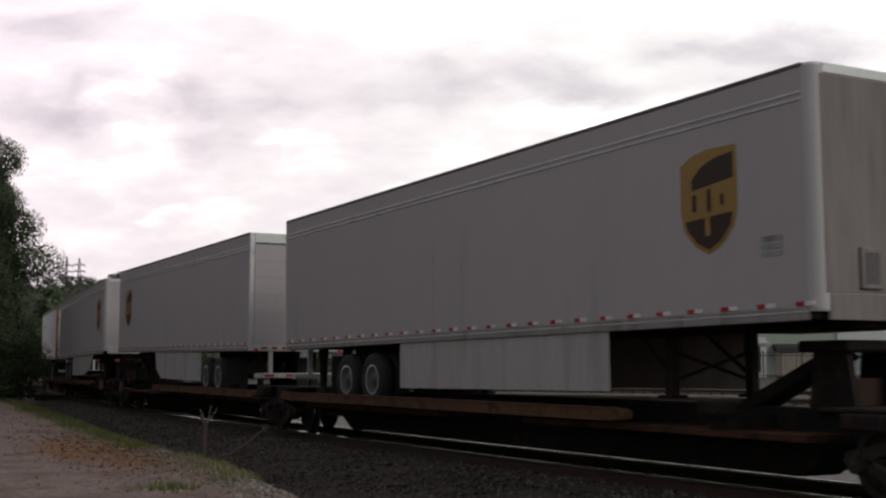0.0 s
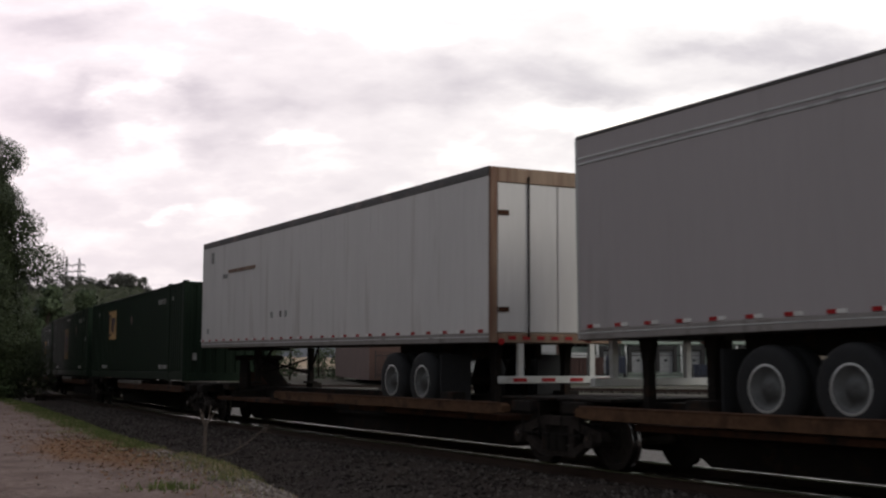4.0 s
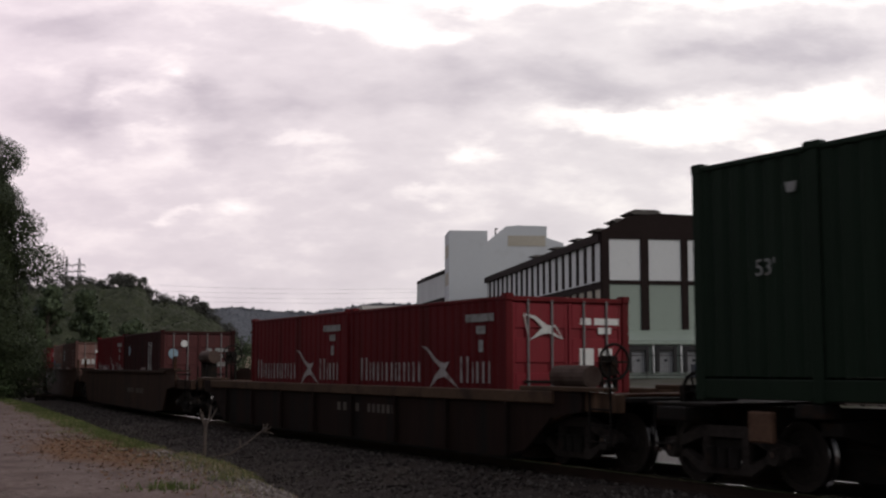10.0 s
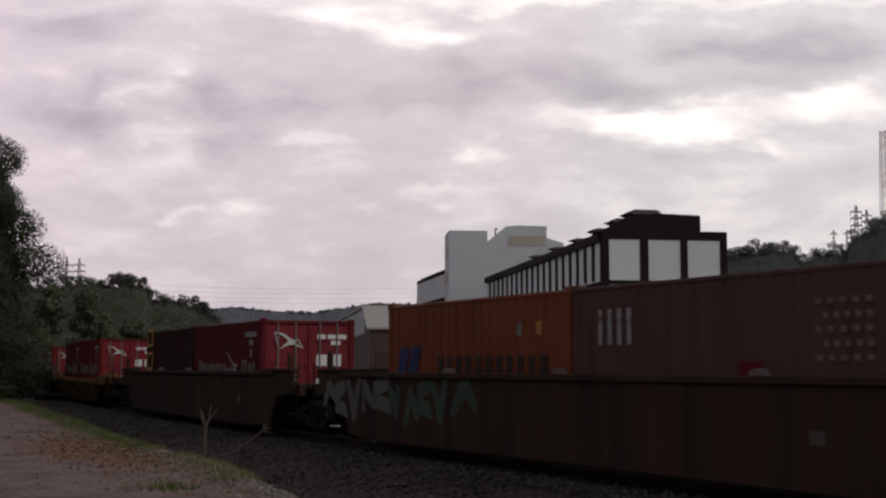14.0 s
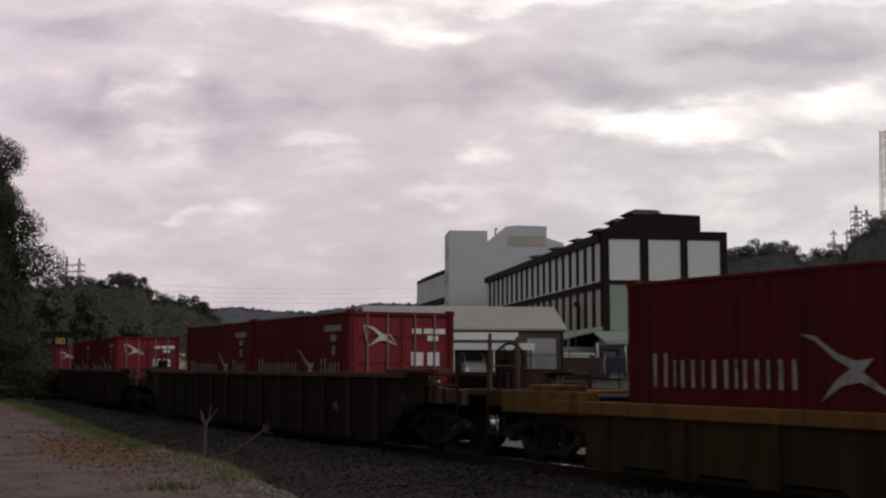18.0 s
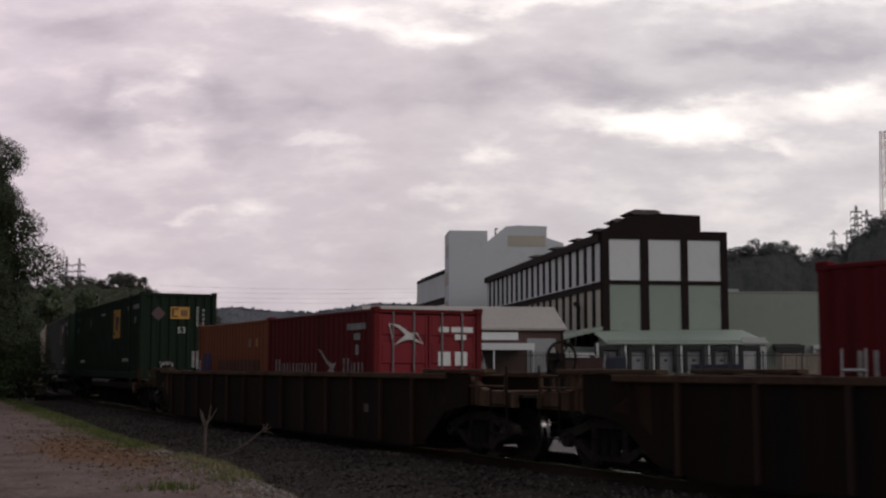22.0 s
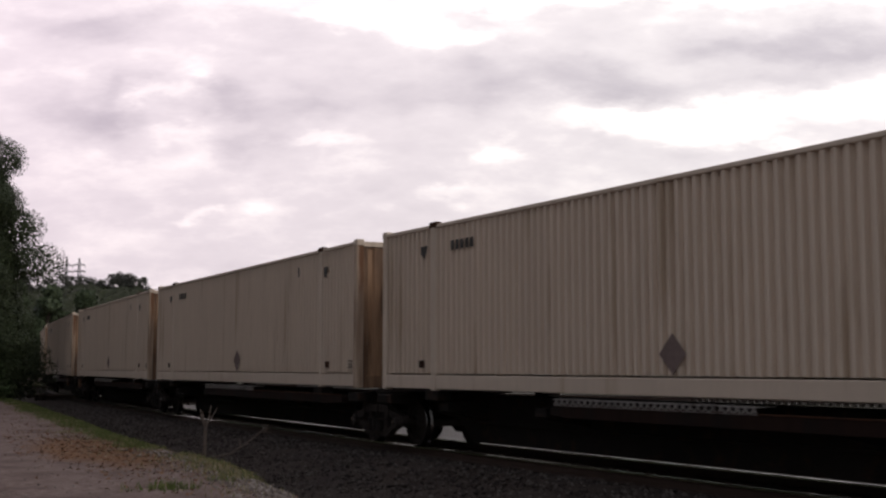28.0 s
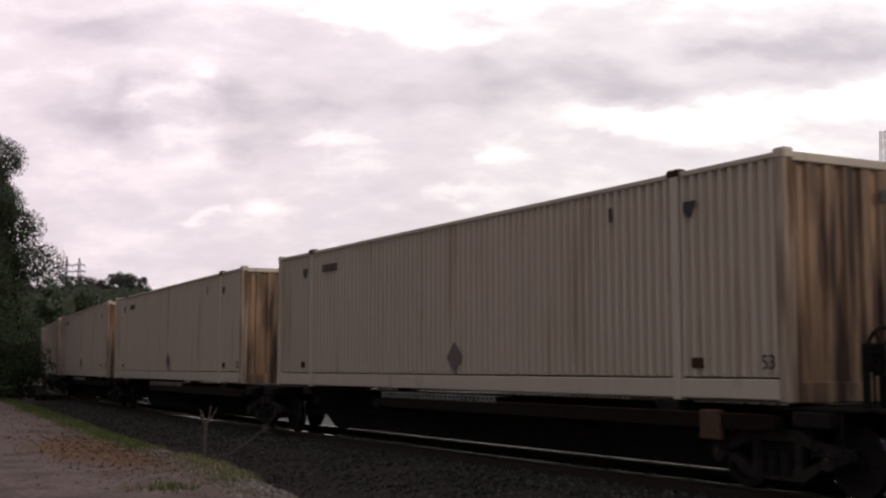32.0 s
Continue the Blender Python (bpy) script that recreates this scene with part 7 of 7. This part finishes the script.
part("roof_unit", Geo().box(0.5, 2.4, 4, 6, 10.6, 11.3).box(15.0, 15.5, 3, 3.5, 10.6, 11.5), M["galvanised"], shed)

# gabled building with a canopy
gab = house("gabled_workshop", "dark brick workshop with pale sloped roof and white canopy", 11.15, 112, 8.7)
part("wall", Geo().box(-18, 0, 0, 48, Z0, 5.15), M["brick_dark"], gab)
part("upper_wall", Geo().box(-18, -0.3, 4.2, 48, 5.15, 7.0), M["brick_dark"], gab)
part("roof", Geo().prism([(-0.35, 5.05), (4.6, 7.25), (48.2, 7.25), (48.2, 7.05), (4.7, 7.02), (-0.35, 4.85)], -18.3, 0.25, "x"), M["roof_pale"], gab, "weathered pale roof")
for i in range(16):
    part("side_slat", Geo().box(-18.16, -18.0, 4.4 + i * 2.7, 5.9 + i * 2.7, 4.6, 6.95), M["infill_white"], gab, "pale upright window bay")
part("roll_door", Geo().box(-3.45, -0.75, -0.06, 0.02, 0.6, 4.1), M["door_grey"], gab)
part("sign_band", Geo().box(-11, -4.3, -0.12, -0.02, 3.95, 4.65), M["white_frame"], gab, "white fascia band")
part("canopy", Geo().box(-11, -3.5, -3.2, -0.14, 3.35, 3.55).box(-11, -3.5, -3.3, -3.2, 3.0, 3.6), M["white_frame"], gab, "white canopy")
for x in (-3.6, -7.2, -10.8):
    part("canopy_post", Geo().tube((x, -3.2, 0.2), (x, -3.2, 3.1), 0.07), M["white_frame"], gab)
part("downpipe", Geo().tube((-0.15, -0.08, 0.3), (-0.15, -0.08, 5.0), 0.06), M["frame_dark"], gab)

# white process tower and stair block
tow = house("process_tower", "tall off-white clad tower block beside the factory", 1.1, 212, 5.0)
part("wall", Geo().box(0, 6.8, 0, 9, Z0, 25.5), M["wall_white"], tow)
part("upper_block", Geo().prism([(6.8, Z0), (6.8, 23.6), (10.4, 26.55), (12.5, 26.75), (17.75, 26.65), (17.75, Z0)], 2, 14), M["wall_white"], tow)
part("side_roof", Geo().prism([(17.75, 22.5), (17.75, 24.9), (21.2, 23.8), (21.2, Z0), (17.75, Z0)], 4, 14), M["wall_white"], tow)
part("louvre", Geo().box(10.7, 17.5, 1.94, 2.0, 23.0, 24.9), M["infill_tan"], tow, "tan louvred vent panel")
part("flue", Geo().tube((8.6, 3, 24.0), (8.6, 3, 26.2), 0.12).tube((8.6, 3, 26.2), (9.0, 3, 26.2), 0.12), M["frame_dark"], tow)
for z in (6, 11, 16, 21):
    part("window", Geo().box(-0.05, 0.02, 1.2, 7.5, z, z + 2.2), M["infill_tan"], tow)
wing = house("factory_wing", "far factory wing with dark frame and pale windows", 1.2, 222, 11.0)
part("wall", Geo().box(0.1, 13, 0, 36, Z0, 19.6), M["frame_dark"], wing)
part("roof", Geo().prism([(-0.4, 19.6), (4, 21.4), (10, 21.4), (13.4, 19.6)], 0, 30), M["wall_white"], wing)
for r, (z0, z1) in enumerate(((14.6, 18.9), (8.4, 13.2))):
    for i in range(14):
        part("window", Geo().box(0.0, 0.12, i * 2.5 + 0.22, i * 2.5 + 2.36, z0, z1), M["infill_white"], wing)

# ---- fence ----
fence = tagged(new("yard_fence"), "black steel picket fence along the yard", "fence")
fence.matrix_basis = SITE @ pose(-6, 108, 0.42)
picket = Geo().box(-0.022, 0.022, -0.022, 0.022, 0.05, 2.35, 0.0).put([(-0.022, -0.022, 2.35), (0.022, -0.022, 2.35), (0.022, 0.022, 2.35), (-0.022, 0.022, 2.35), (0, 0, 2.48)], [(0, 1, 4), (1, 2, 4), (2, 3, 4), (3, 0, 4)]).mesh("picket", M["fence_black"])
post = Geo().box(-0.055, 0.055, -0.055, 0.055, 0.0, 2.52, 0.01).mesh("post", M["fence_black"])
for i in range(17):
    part("post", post, None, fence, at=Matrix.Translation((i * 3.45, 0, 0)))
    if i < 16:
        part("fence_rail", Geo().box(i * 3.45 + 0.05, (i + 1) * 3.45 - 0.05, -0.02, 0.02, 0.30, 0.36).box(i * 3.45 + 0.05, (i + 1) * 3.45 - 0.05, -0.02, 0.02, 2.05, 2.11), M["fence_black"], fence)
        for k in range(1, 18):
            part("picket", picket, None, fence, at=Matrix.Translation((i * 3.45 + k * 3.45 / 18, 0, 0)))


# ---- yard things ----
def skip_box(name, label, category, x, y, rz, sx, sy, sz, mat, z=0.42):
    ob = thing(name, label, category, "yard things", SITE @ pose(x, y, z, 0, 0, rz))
    n = max(3, int(sx / 0.35))
    part("body", Geo().box(0.05, sx - 0.05, 0.05, sy - 0.05, 0.12, sz - 0.02), mat, ob)
    part("rim", Geo().box(0, sx, 0, sy, sz - 0.10, sz, 0.02), mat, ob)
    part("base_rail", Geo().box(0, sx, 0, sy, 0.0, 0.14, 0.02), M["steel_dark"], ob)
    for i in range(n + 1):
        part("rib", Geo().box(i * (sx - 0.1) / n, i * (sx - 0.1) / n + 0.1, -0.03, 0.06, 0.14, sz - 0.10, 0.01), mat, ob)
    return ob


M["tan_box"] = material("tan_steel_box", (0.36, 0.30, 0.24), 0.65, vary=0.12, grain=2.0)
skip_box("storage_box", "tan ribbed steel storage box behind the fence", "container", 33.0, 118, 0, 5.0, 2.4, 2.35, M["tan_box"])
M["brown_box"] = material("rusty_brown_steel_box", (0.085, 0.042, 0.034), 0.75, vary=0.2, grain=2.0)
skip_box("storage_box", "rusty brown steel box beside the workshop", "container", 9.6, 113.5, 0, 5.4, 2.2, 1.95, M["brown_box"])
skip_box("waste_bin", "dark blue steel waste bin in the yard", "bin", 23.6, 114, 0, 4.6, 1.8, 1.3, M["vehicle_dark"])
skip_box("waste_bin", "dark steel waste bin in the yard", "bin", 41.5, 119, 0, 1.9, 1.6, 1.6, M["vehicle_dark"])


def van(x, y, rz, mat, label, l=5.6, h=2.5):
    """A parked delivery van, its nose at +x."""
    v = thing("van", label, "van", "parked vehicles", SITE @ pose(x, y, 0.42, 0, 0, rz))
    side = [(-l / 2, 0.42), (-l / 2 + 0.05, h - 0.1), (-l / 2 + 0.2, h), (l * 0.16, h), (l * 0.33, h - 0.75), (l / 2 - 0.15, h - 1.15), (l / 2, h - 1.4), (l / 2, 0.42)]
    part("body", Geo().prism(side, -0.95, 0.95), mat, v)
    for s in (-1, 1):
        part("side_window", Geo().prism([(l * 0.10, h - 0.85), (l * 0.10, h - 0.25), (l * 0.17, h - 0.25), (l * 0.30, h - 0.85)], min(s * 0.95, s * 0.957), max(s * 0.95, s * 0.957)), M["glass_dark"], v)
    part("windscreen", Geo().prism([(l * 0.185, h - 0.06), (l * 0.325, h - 0.74), (l * 0.331, h - 0.73), (l * 0.195, h - 0.04)], -0.8, 0.8), M["glass_dark"], v)
    part("bumper", Geo().box(l / 2 - 0.05, l / 2 + 0.08, -0.9, 0.9, 0.38, 0.62, 0.03), M["dock_seal"], v)
    for wx in (-l * 0.30, l * 0.30):
        for s in (-1, 1):
            wh = part("wheel", Geo().lathe([(0.0, -0.11), (0.30, -0.11), (0.35, -0.07), (0.35, 0.07), (0.30, 0.11), (0.0, 0.11)], n=18), M["rubber"], v, at=Matrix.Translation((wx, s * 0.86, 0.35)))
            part("rim", Geo().lathe([(0.0, -0.12), (0.20, -0.12), (0.20, 0.12), (0.0, 0.12)], n=12), M["galvanised"], wh)
    return v


van(14.0, 122, 6, M["vehicle_white"], "white delivery van parked beside the dock", 5.4, 2.5)
van(2.6, 110.5, -82, M["vehicle_white"], "white van parked under the canopy", 4.9, 2.35)
van(17.6, 123, 80, M["vehicle_dark"], "dark van parked at the dock", 4.6, 2.1)
lamp = thing("street_lamp", "thin dark street lamp in the yard", "street lamp", "", SITE @ pose(-15.4, 150, 0.3))
part("pole", Geo().tube((0, 0, 0), (0, 0, 4.0), 0.09, 0.06), M["frame_dark"], lamp)
part("head", Geo().box(-0.3, 0.3, -0.2, 0.2, 3.9, 4.15, 0.03), M["frame_dark"], lamp)
for x, y, h, r, sd in ((-24.5, 150, 5.6, 2.6, 61), (-21.5, 158, 4.6, 2.4, 62), (-29, 146, 6.0, 3.0, 63), (-20.0, 140, 2.6, 1.8, 64), (-33, 160, 6.5, 3.2, 65), (-16.0, 162, 3.2, 1.9, 66), (-21.8, 149, 7.2, 2.5, 67), (-19.2, 152, 6.2, 2.2, 68), (-13.0, 158, 4.0, 2.4, 69), (-9.3, 160, 3.8, 2.4, 70), (-26.5, 170, 6.0, 3.0, 71), (-17.0, 175, 4.6, 2.8, 72)):
    b = tree("bush", "dark green bushes beyond the track", stand(x, y), h, r, 14, 0.20, 20, M["leaf_mid"], sd, 0.05, "yard bushes")
    b["category"] = "shrub"

# ---- yard tracks ----
for name, x, y in (("yard_track", -38.1, 23.8), ("yard_track", -53.7, 50.4), ("yard_track", -45.9, 37.0)):
    yt = tagged(new(name), "rusty yard track with shiny rails", "track", kind="structure")
    yt.matrix_basis = pose(x, y, ground_height(x, y) + 0.10, 0, 0, 23.8)
    for o in (-0.755, 0.755):
        part("rail", Geo().box(-90, 90, o - 0.05, o + 0.05, 0.0, 0.12), M["rail_side"], yt)
        part("rail_head", Geo().box(-90, 90, o - 0.035, o + 0.035, 0.124, 0.135), M["tread"], yt)
    ym = Geo().box(-0.115, 0.115, -1.3, 1.3, -0.12, 0.0, 0.01).mesh("tie", M["tie"])
    for i in range(60):
        part("tie", ym, None, yt, at=Matrix.Translation((-30 + i * 0.75, 0, 0)))


# ---- masts and pylons ----
def pylon(x, y, z, h, arms, label, mat, mast=False):
    p = thing("lattice_mast" if mast else "pylon", label, "pylon", "pylons", SITE @ pose(x, y, z))
    b, t = (0.035 * h, 0.016 * h) if mast else (0.055 * h, 0.010 * h)
    n = 14 if mast else 9
    r = (0.0026 if mast else 0.0034) * h
    for k, (sx, sy) in enumerate(((-1, -1), (1, -1), (1, 1), (-1, 1))):
        part("leg", Geo().tube((sx * b, sy * b, 0), (sx * t, sy * t, h), r, r * 0.8, 5), mat, p)
    for i in range(n):
        z0, z1 = h * i / n, h * (i + 1) / n
        w0, w1 = b + (t - b) * i / n, b + (t - b) * (i + 1) / n
        g = Geo()
        for s in (-1, 1):
            g.tube((-w0, s * w0, z0), (w1, s * w1, z1), r * 0.6, r * 0.6, 4).tube((w0, s * w0, z0), (-w1, s * w1, z1), r * 0.6, r * 0.6, 4)
            g.tube((s * w0, -w0, z0), (s * w1, w1, z1), r * 0.6, r * 0.6, 4)
        part("lattice", g, (M["tower_red"] if i % 4 < 2 else M["tower_white"]) if mast else mat, p)
    for q in arms:
        a = h * (0.105 if x < 0 else 0.08)
        arm = part("cross_arm", Geo().tube((-a, 0, h * q), (a, 0, h * q), r * 2.8, r * 2.8, 4).tube((-a, 0, h * q), (0, 0, h * (q + 0.04)), r * 0.7, r * 0.7, 4).tube((a, 0, h * q), (0, 0, h * (q + 0.04)), r * 0.7, r * 0.7, 4), mat, p)
        for s in (-1, 1):
            part("insulator", Geo().tube((s * a, 0, h * q), (s * a, 0, h * (q - 0.05)), r * 1.2, r * 1.2, 5), mat, arm)
    return p


M["pylon"] = material("weathered_pylon_steel", (0.10, 0.098, 0.10), 0.7)
pylon(-281.5, 900, 40, 42.0, (0.66, 0.77, 0.88), "grey lattice power pylon on the hill", M["pylon"])
pylon(-273.5, 905, 40, 43.0, (0.66, 0.77, 0.88), "grey lattice power pylon on the hill", M["pylon"])
pylon(-297, 930, 40, 42, (0.66, 0.77, 0.88), "grey lattice power pylon on the hill", M["pylon"])
pylon(206.8, 600, 46, 36, (0.72, 0.82, 0.91), "grey lattice power pylon on the hill", M["pylon"])
pylon(213.8, 605, 46, 34.5, (0.72, 0.82, 0.91), "grey lattice power pylon on the hill", M["pylon"])
pylon(192, 590, 46, 22.5, (0.92,), "grey substation frame tower on the hill", M["pylon"])
pylon(198.5, 590, 46, 22.5, (0.92,), "grey substation frame tower on the hill", M["pylon"])
pylon(221.5, 600, 50, 70, (), "red and white lattice radio mast on the hill", M["tower_red"], True)
wires = thing("power_lines", "thin power lines across the valley", "power line", "", SITE.copy())
for k, (y0, z0, z1) in enumerate(((880, 60.5, 59), (884, 57.5, 55), (890, 54.5, 52), (896, 66, 62))):
    pts = [(-281 + 340 * i / 16, y0, z0 + (z1 - z0) * i / 16 - 5 * (1 - (i / 8 - 1) ** 2)) for i in range(17)]
    part("wire", limb(Geo(), pts, 0.05, 0.05, 4), M["pylon"], wires)

# ---- cloud backdrop ----
cloud = bpy.data.materials.new("cloud_layer")
cloud.use_nodes = True
cloud.cycles.emission_sampling = "NONE"
ct = cloud.node_tree
ct.nodes.clear()
c_out = ct.nodes.new("ShaderNodeOutputMaterial")
c_em = ct.nodes.new("ShaderNodeEmission")
c_tc = ct.nodes.new("ShaderNodeTexCoord")
c_sep = ct.nodes.new("ShaderNodeSeparateXYZ")
ct.links.new(c_tc.outputs["Object"], c_sep.inputs[0])


def mth(op, a, b=None, c=None):
    n = ct.nodes.new("ShaderNodeMath")
    n.operation = op
    for i, v in enumerate((a, b, c)):
        if v is None:
            continue
        if isinstance(v, (int, float)):
            n.inputs[i].default_value = v
        else:
            ct.links.new(v, n.inputs[i])
    return n.outputs[0]


c_u = mth("DIVIDE", c_sep.outputs[0], c_sep.outputs[1])
c_v = mth("DIVIDE", c_sep.outputs[2], c_sep.outputs[1])
c_xy = ct.nodes.new("ShaderNodeCombineXYZ")
ct.links.new(c_u, c_xy.inputs[0])
ct.links.new(mth("MULTIPLY", c_v, 2.6), c_xy.inputs[1])


def fbm(scale, detail, seed):
    n = ct.nodes.new("ShaderNodeTexNoise")
    n.noise_dimensions = "4D"
    n.inputs["W"].default_value = seed
    n.inputs["Scale"].default_value = scale
    n.inputs["Detail"].default_value = detail
    n.inputs["Roughness"].default_value = 0.58
    ct.links.new(c_xy.outputs[0], n.inputs["Vector"])
    return n.outputs[0]


wx, wy = fbm(9.0, 10, 1.3), fbm(9.0, 10, 7.7)
pu = mth("MULTIPLY_ADD", mth("SUBTRACT", wx, 0.5), 0.17, c_u)
pv = mth("MULTIPLY_ADD", mth("SUBTRACT", wy, 0.5), 0.085, c_v)
tone = mth("MULTIPLY_ADD", mth("SUBTRACT", fbm(5.0, 9, 3.1), 0.5), 0.34, 0.630)
tone = mth("MULTIPLY_ADD", mth("SUBTRACT", fbm(15.0, 9, 5.2), 0.5), 0.30, tone)
puff = mth("ABSOLUTE", mth("SUBTRACT", fbm(8.0, 8, 9.4), 0.5))
tone = mth("MULTIPLY_ADD", mth("SUBTRACT", 0.10, puff), 0.50, tone)
# cloud masses: across, up, half width, half height, light (+) or dark (-)
MASSES = ((-0.306, 0.203, 0.040, 0.020, -0.34), (-0.322, 0.290, 0.045, 0.016, -0.22), (-0.282, 0.234, 0.016, 0.014, -0.18),
          (-0.345, 0.225, 0.025, 0.016, -0.12), (-0.208, 0.220, 0.034, 0.013, -0.24), (-0.161, 0.187, 0.030, 0.017, -0.22),
          (-0.122, 0.224, 0.040, 0.013, -0.16), (-0.150, 0.276, 0.050, 0.016, -0.12), (0.055, 0.243, 0.120, 0.019, -0.22),
          (0.150, 0.232, 0.075, 0.013, -0.18), (0.240, 0.274, 0.060, 0.011, -0.16), (0.330, 0.274, 0.062, 0.016, -0.26),
          (0.285, 0.246, 0.040, 0.012, -0.16), (0.120, 0.190, 0.026, 0.010, -0.14), (0.195, 0.176, 0.050, 0.010, -0.08),
          (-0.060, 0.150, 0.070, 0.012, -0.06), (-0.250, 0.128, 0.080, 0.012, -0.05),
          (0.183, 0.207, 0.074, 0.018, 0.34), (0.330, 0.232, 0.044, 0.013, 0.26), (0.312, 0.208, 0.045, 0.012, 0.16),
          (-0.050, 0.286, 0.056, 0.011, 0.22), (-0.105, 0.298, 0.032, 0.008, 0.22), (0.010, 0.281, 0.030, 0.008, 0.16),
          (-0.259, 0.220, 0.026, 0.007, 0.15), (-0.231, 0.236, 0.018, 0.011, 0.16), (-0.255, 0.196, 0.050, 0.008, 0.12),
          (-0.342, 0.300, 0.020, 0.010, 0.12), (0.027, 0.177, 0.013, 0.008, 0.18), (-0.112, 0.192, 0.032, 0.009, 0.14),
          (-0.166, 0.131, 0.022, 0.007, 0.11), (-0.212, 0.128, 0.015, 0.004, 0.12), (0.008, 0.140, 0.034, 0.007, 0.12),
          (0.256, 0.182, 0.016, 0.004, 0.12), (0.100, 0.312, 0.260, 0.008, 0.20))
for cu_, cv_, ru, rv, amount in MASSES:
    a = mth("DIVIDE", mth("SUBTRACT", pu, cu_), ru)
    b = mth("DIVIDE", mth("SUBTRACT", pv, cv_), rv)
    d = mth("ADD", mth("MULTIPLY", a, a), mth("MULTIPLY", b, b))
    tone = mth("MULTIPLY_ADD", mth("POWER", 2.718, mth("MULTIPLY", mth("POWER", d, 1.05), -0.9)), amount, tone)
tone = mth("MULTIPLY_ADD", mth("SUBTRACT", tone, 0.63), 1.32, 0.605)
c_ramp = ct.nodes.new("ShaderNodeValToRGB")
c_ramp.color_ramp.elements[0].position, c_ramp.color_ramp.elements[0].color = 0.22, (0.47, 0.430, 0.465, 1)
c_ramp.color_ramp.elements[1].position, c_ramp.color_ramp.elements[1].color = 1.0, (1.14, 1.07, 1.01, 1)
e = c_ramp.color_ramp.elements.new(0.64)
e.color = (0.70, 0.648, 0.662, 1)
ct.links.new(tone, c_ramp.inputs[0])
c_side = ct.nodes.new("ShaderNodeMapRange")
c_side.inputs[1].default_value, c_side.inputs[2].default_value = 0.15, -0.36
ct.links.new(c_u, c_side.inputs[0])
c_hue = ct.nodes.new("ShaderNodeMixRGB")
c_hue.blend_type = "MULTIPLY"
c_hue.inputs[2].default_value = (1.03, 0.958, 1.015, 1)
ct.links.new(c_side.outputs[0], c_hue.inputs[0])
ct.links.new(c_ramp.outputs[0], c_hue.inputs[1])
ct.links.new(c_hue.outputs[0], c_em.inputs[0])
c_gain = ct.nodes.new("ShaderNodeMapRange")
c_gain.inputs[1].default_value, c_gain.inputs[2].default_value = -0.05, 0.36
c_gain.inputs[3].default_value, c_gain.inputs[4].default_value = 1.0, 1.08
ct.links.new(c_u, c_gain.inputs[0])
c_rise = ct.nodes.new("ShaderNodeMapRange")
c_rise.inputs[1].default_value, c_rise.inputs[2].default_value = 0.04, 0.28
c_rise.inputs[3].default_value, c_rise.inputs[4].default_value = 0.93, 1.10
ct.links.new(c_v, c_rise.inputs[0])
ct.links.new(mth("MULTIPLY", c_gain.outputs[0], c_rise.outputs[0]), c_em.inputs[1])
ct.links.new(c_em.outputs[0], c_out.inputs[0])
g = Geo()
na, ne = 40, 24
for i in range(na + 1):
    for k in range(ne + 1):
        az, el = radians(-46 + 92 * i / na), radians(-4 + 50 * k / ne)
        g.v.append((3600 * math.sin(az) * math.cos(el), 3600 * math.cos(az) * math.cos(el), 3600 * math.sin(el)))
g.f = [(i * (ne + 1) + k, i * (ne + 1) + k + 1, (i + 1) * (ne + 1) + k + 1, (i + 1) * (ne + 1) + k) for i in range(na) for k in range(ne)]
clouds = solo("backdrop", g, cloud, "layered grey and white overcast cloud", "sky", kind="structure", smooth=True)


# ---- how the train, its wheels and the clouds move ----
def motions():
    times = [0.5 * i for i in range(65)]
    for ob, place, z in MOVERS:
        turn = pose(0, 0, 0, 0, 0, 180) if ob in BACKWARDS else Matrix.Identity(4)
        if ob.name in NOSE_UP:
            axle = Matrix.Translation((NOSE_UP[ob.name], 0, 0))
            turn = turn @ axle @ Matrix.Rotation(radians(-0.5), 4, "Y") @ axle.inverted()
        walk(ob, [(t, on_line(place + gone(t), 0, z) @ turn) for t in times])
    places = {ob: place for ob, place, _ in MOVERS}
    for ws, car, x, axle in WHEELS:
        rows = []
        for f in range(int(CLIP * FPS) + 1):
            t = f / FPS
            s = places[car] + x + gone(t)
            if -72 < s < 24 or f in (0, int(CLIP * FPS)):
                rows.append((t, axle @ Matrix.Rotation(min(96.0, max(0.0, s + 72)) / 0.425, 4, "Y")))
        walk(ws, rows)
    walk(clouds, [(t, SITE @ pose(0, 0, EYE[2], 0, 0, 0.062 * (16 - t))) for t in (0.0, 8.0, 16.0, 24.0, 32.0)])


motions()
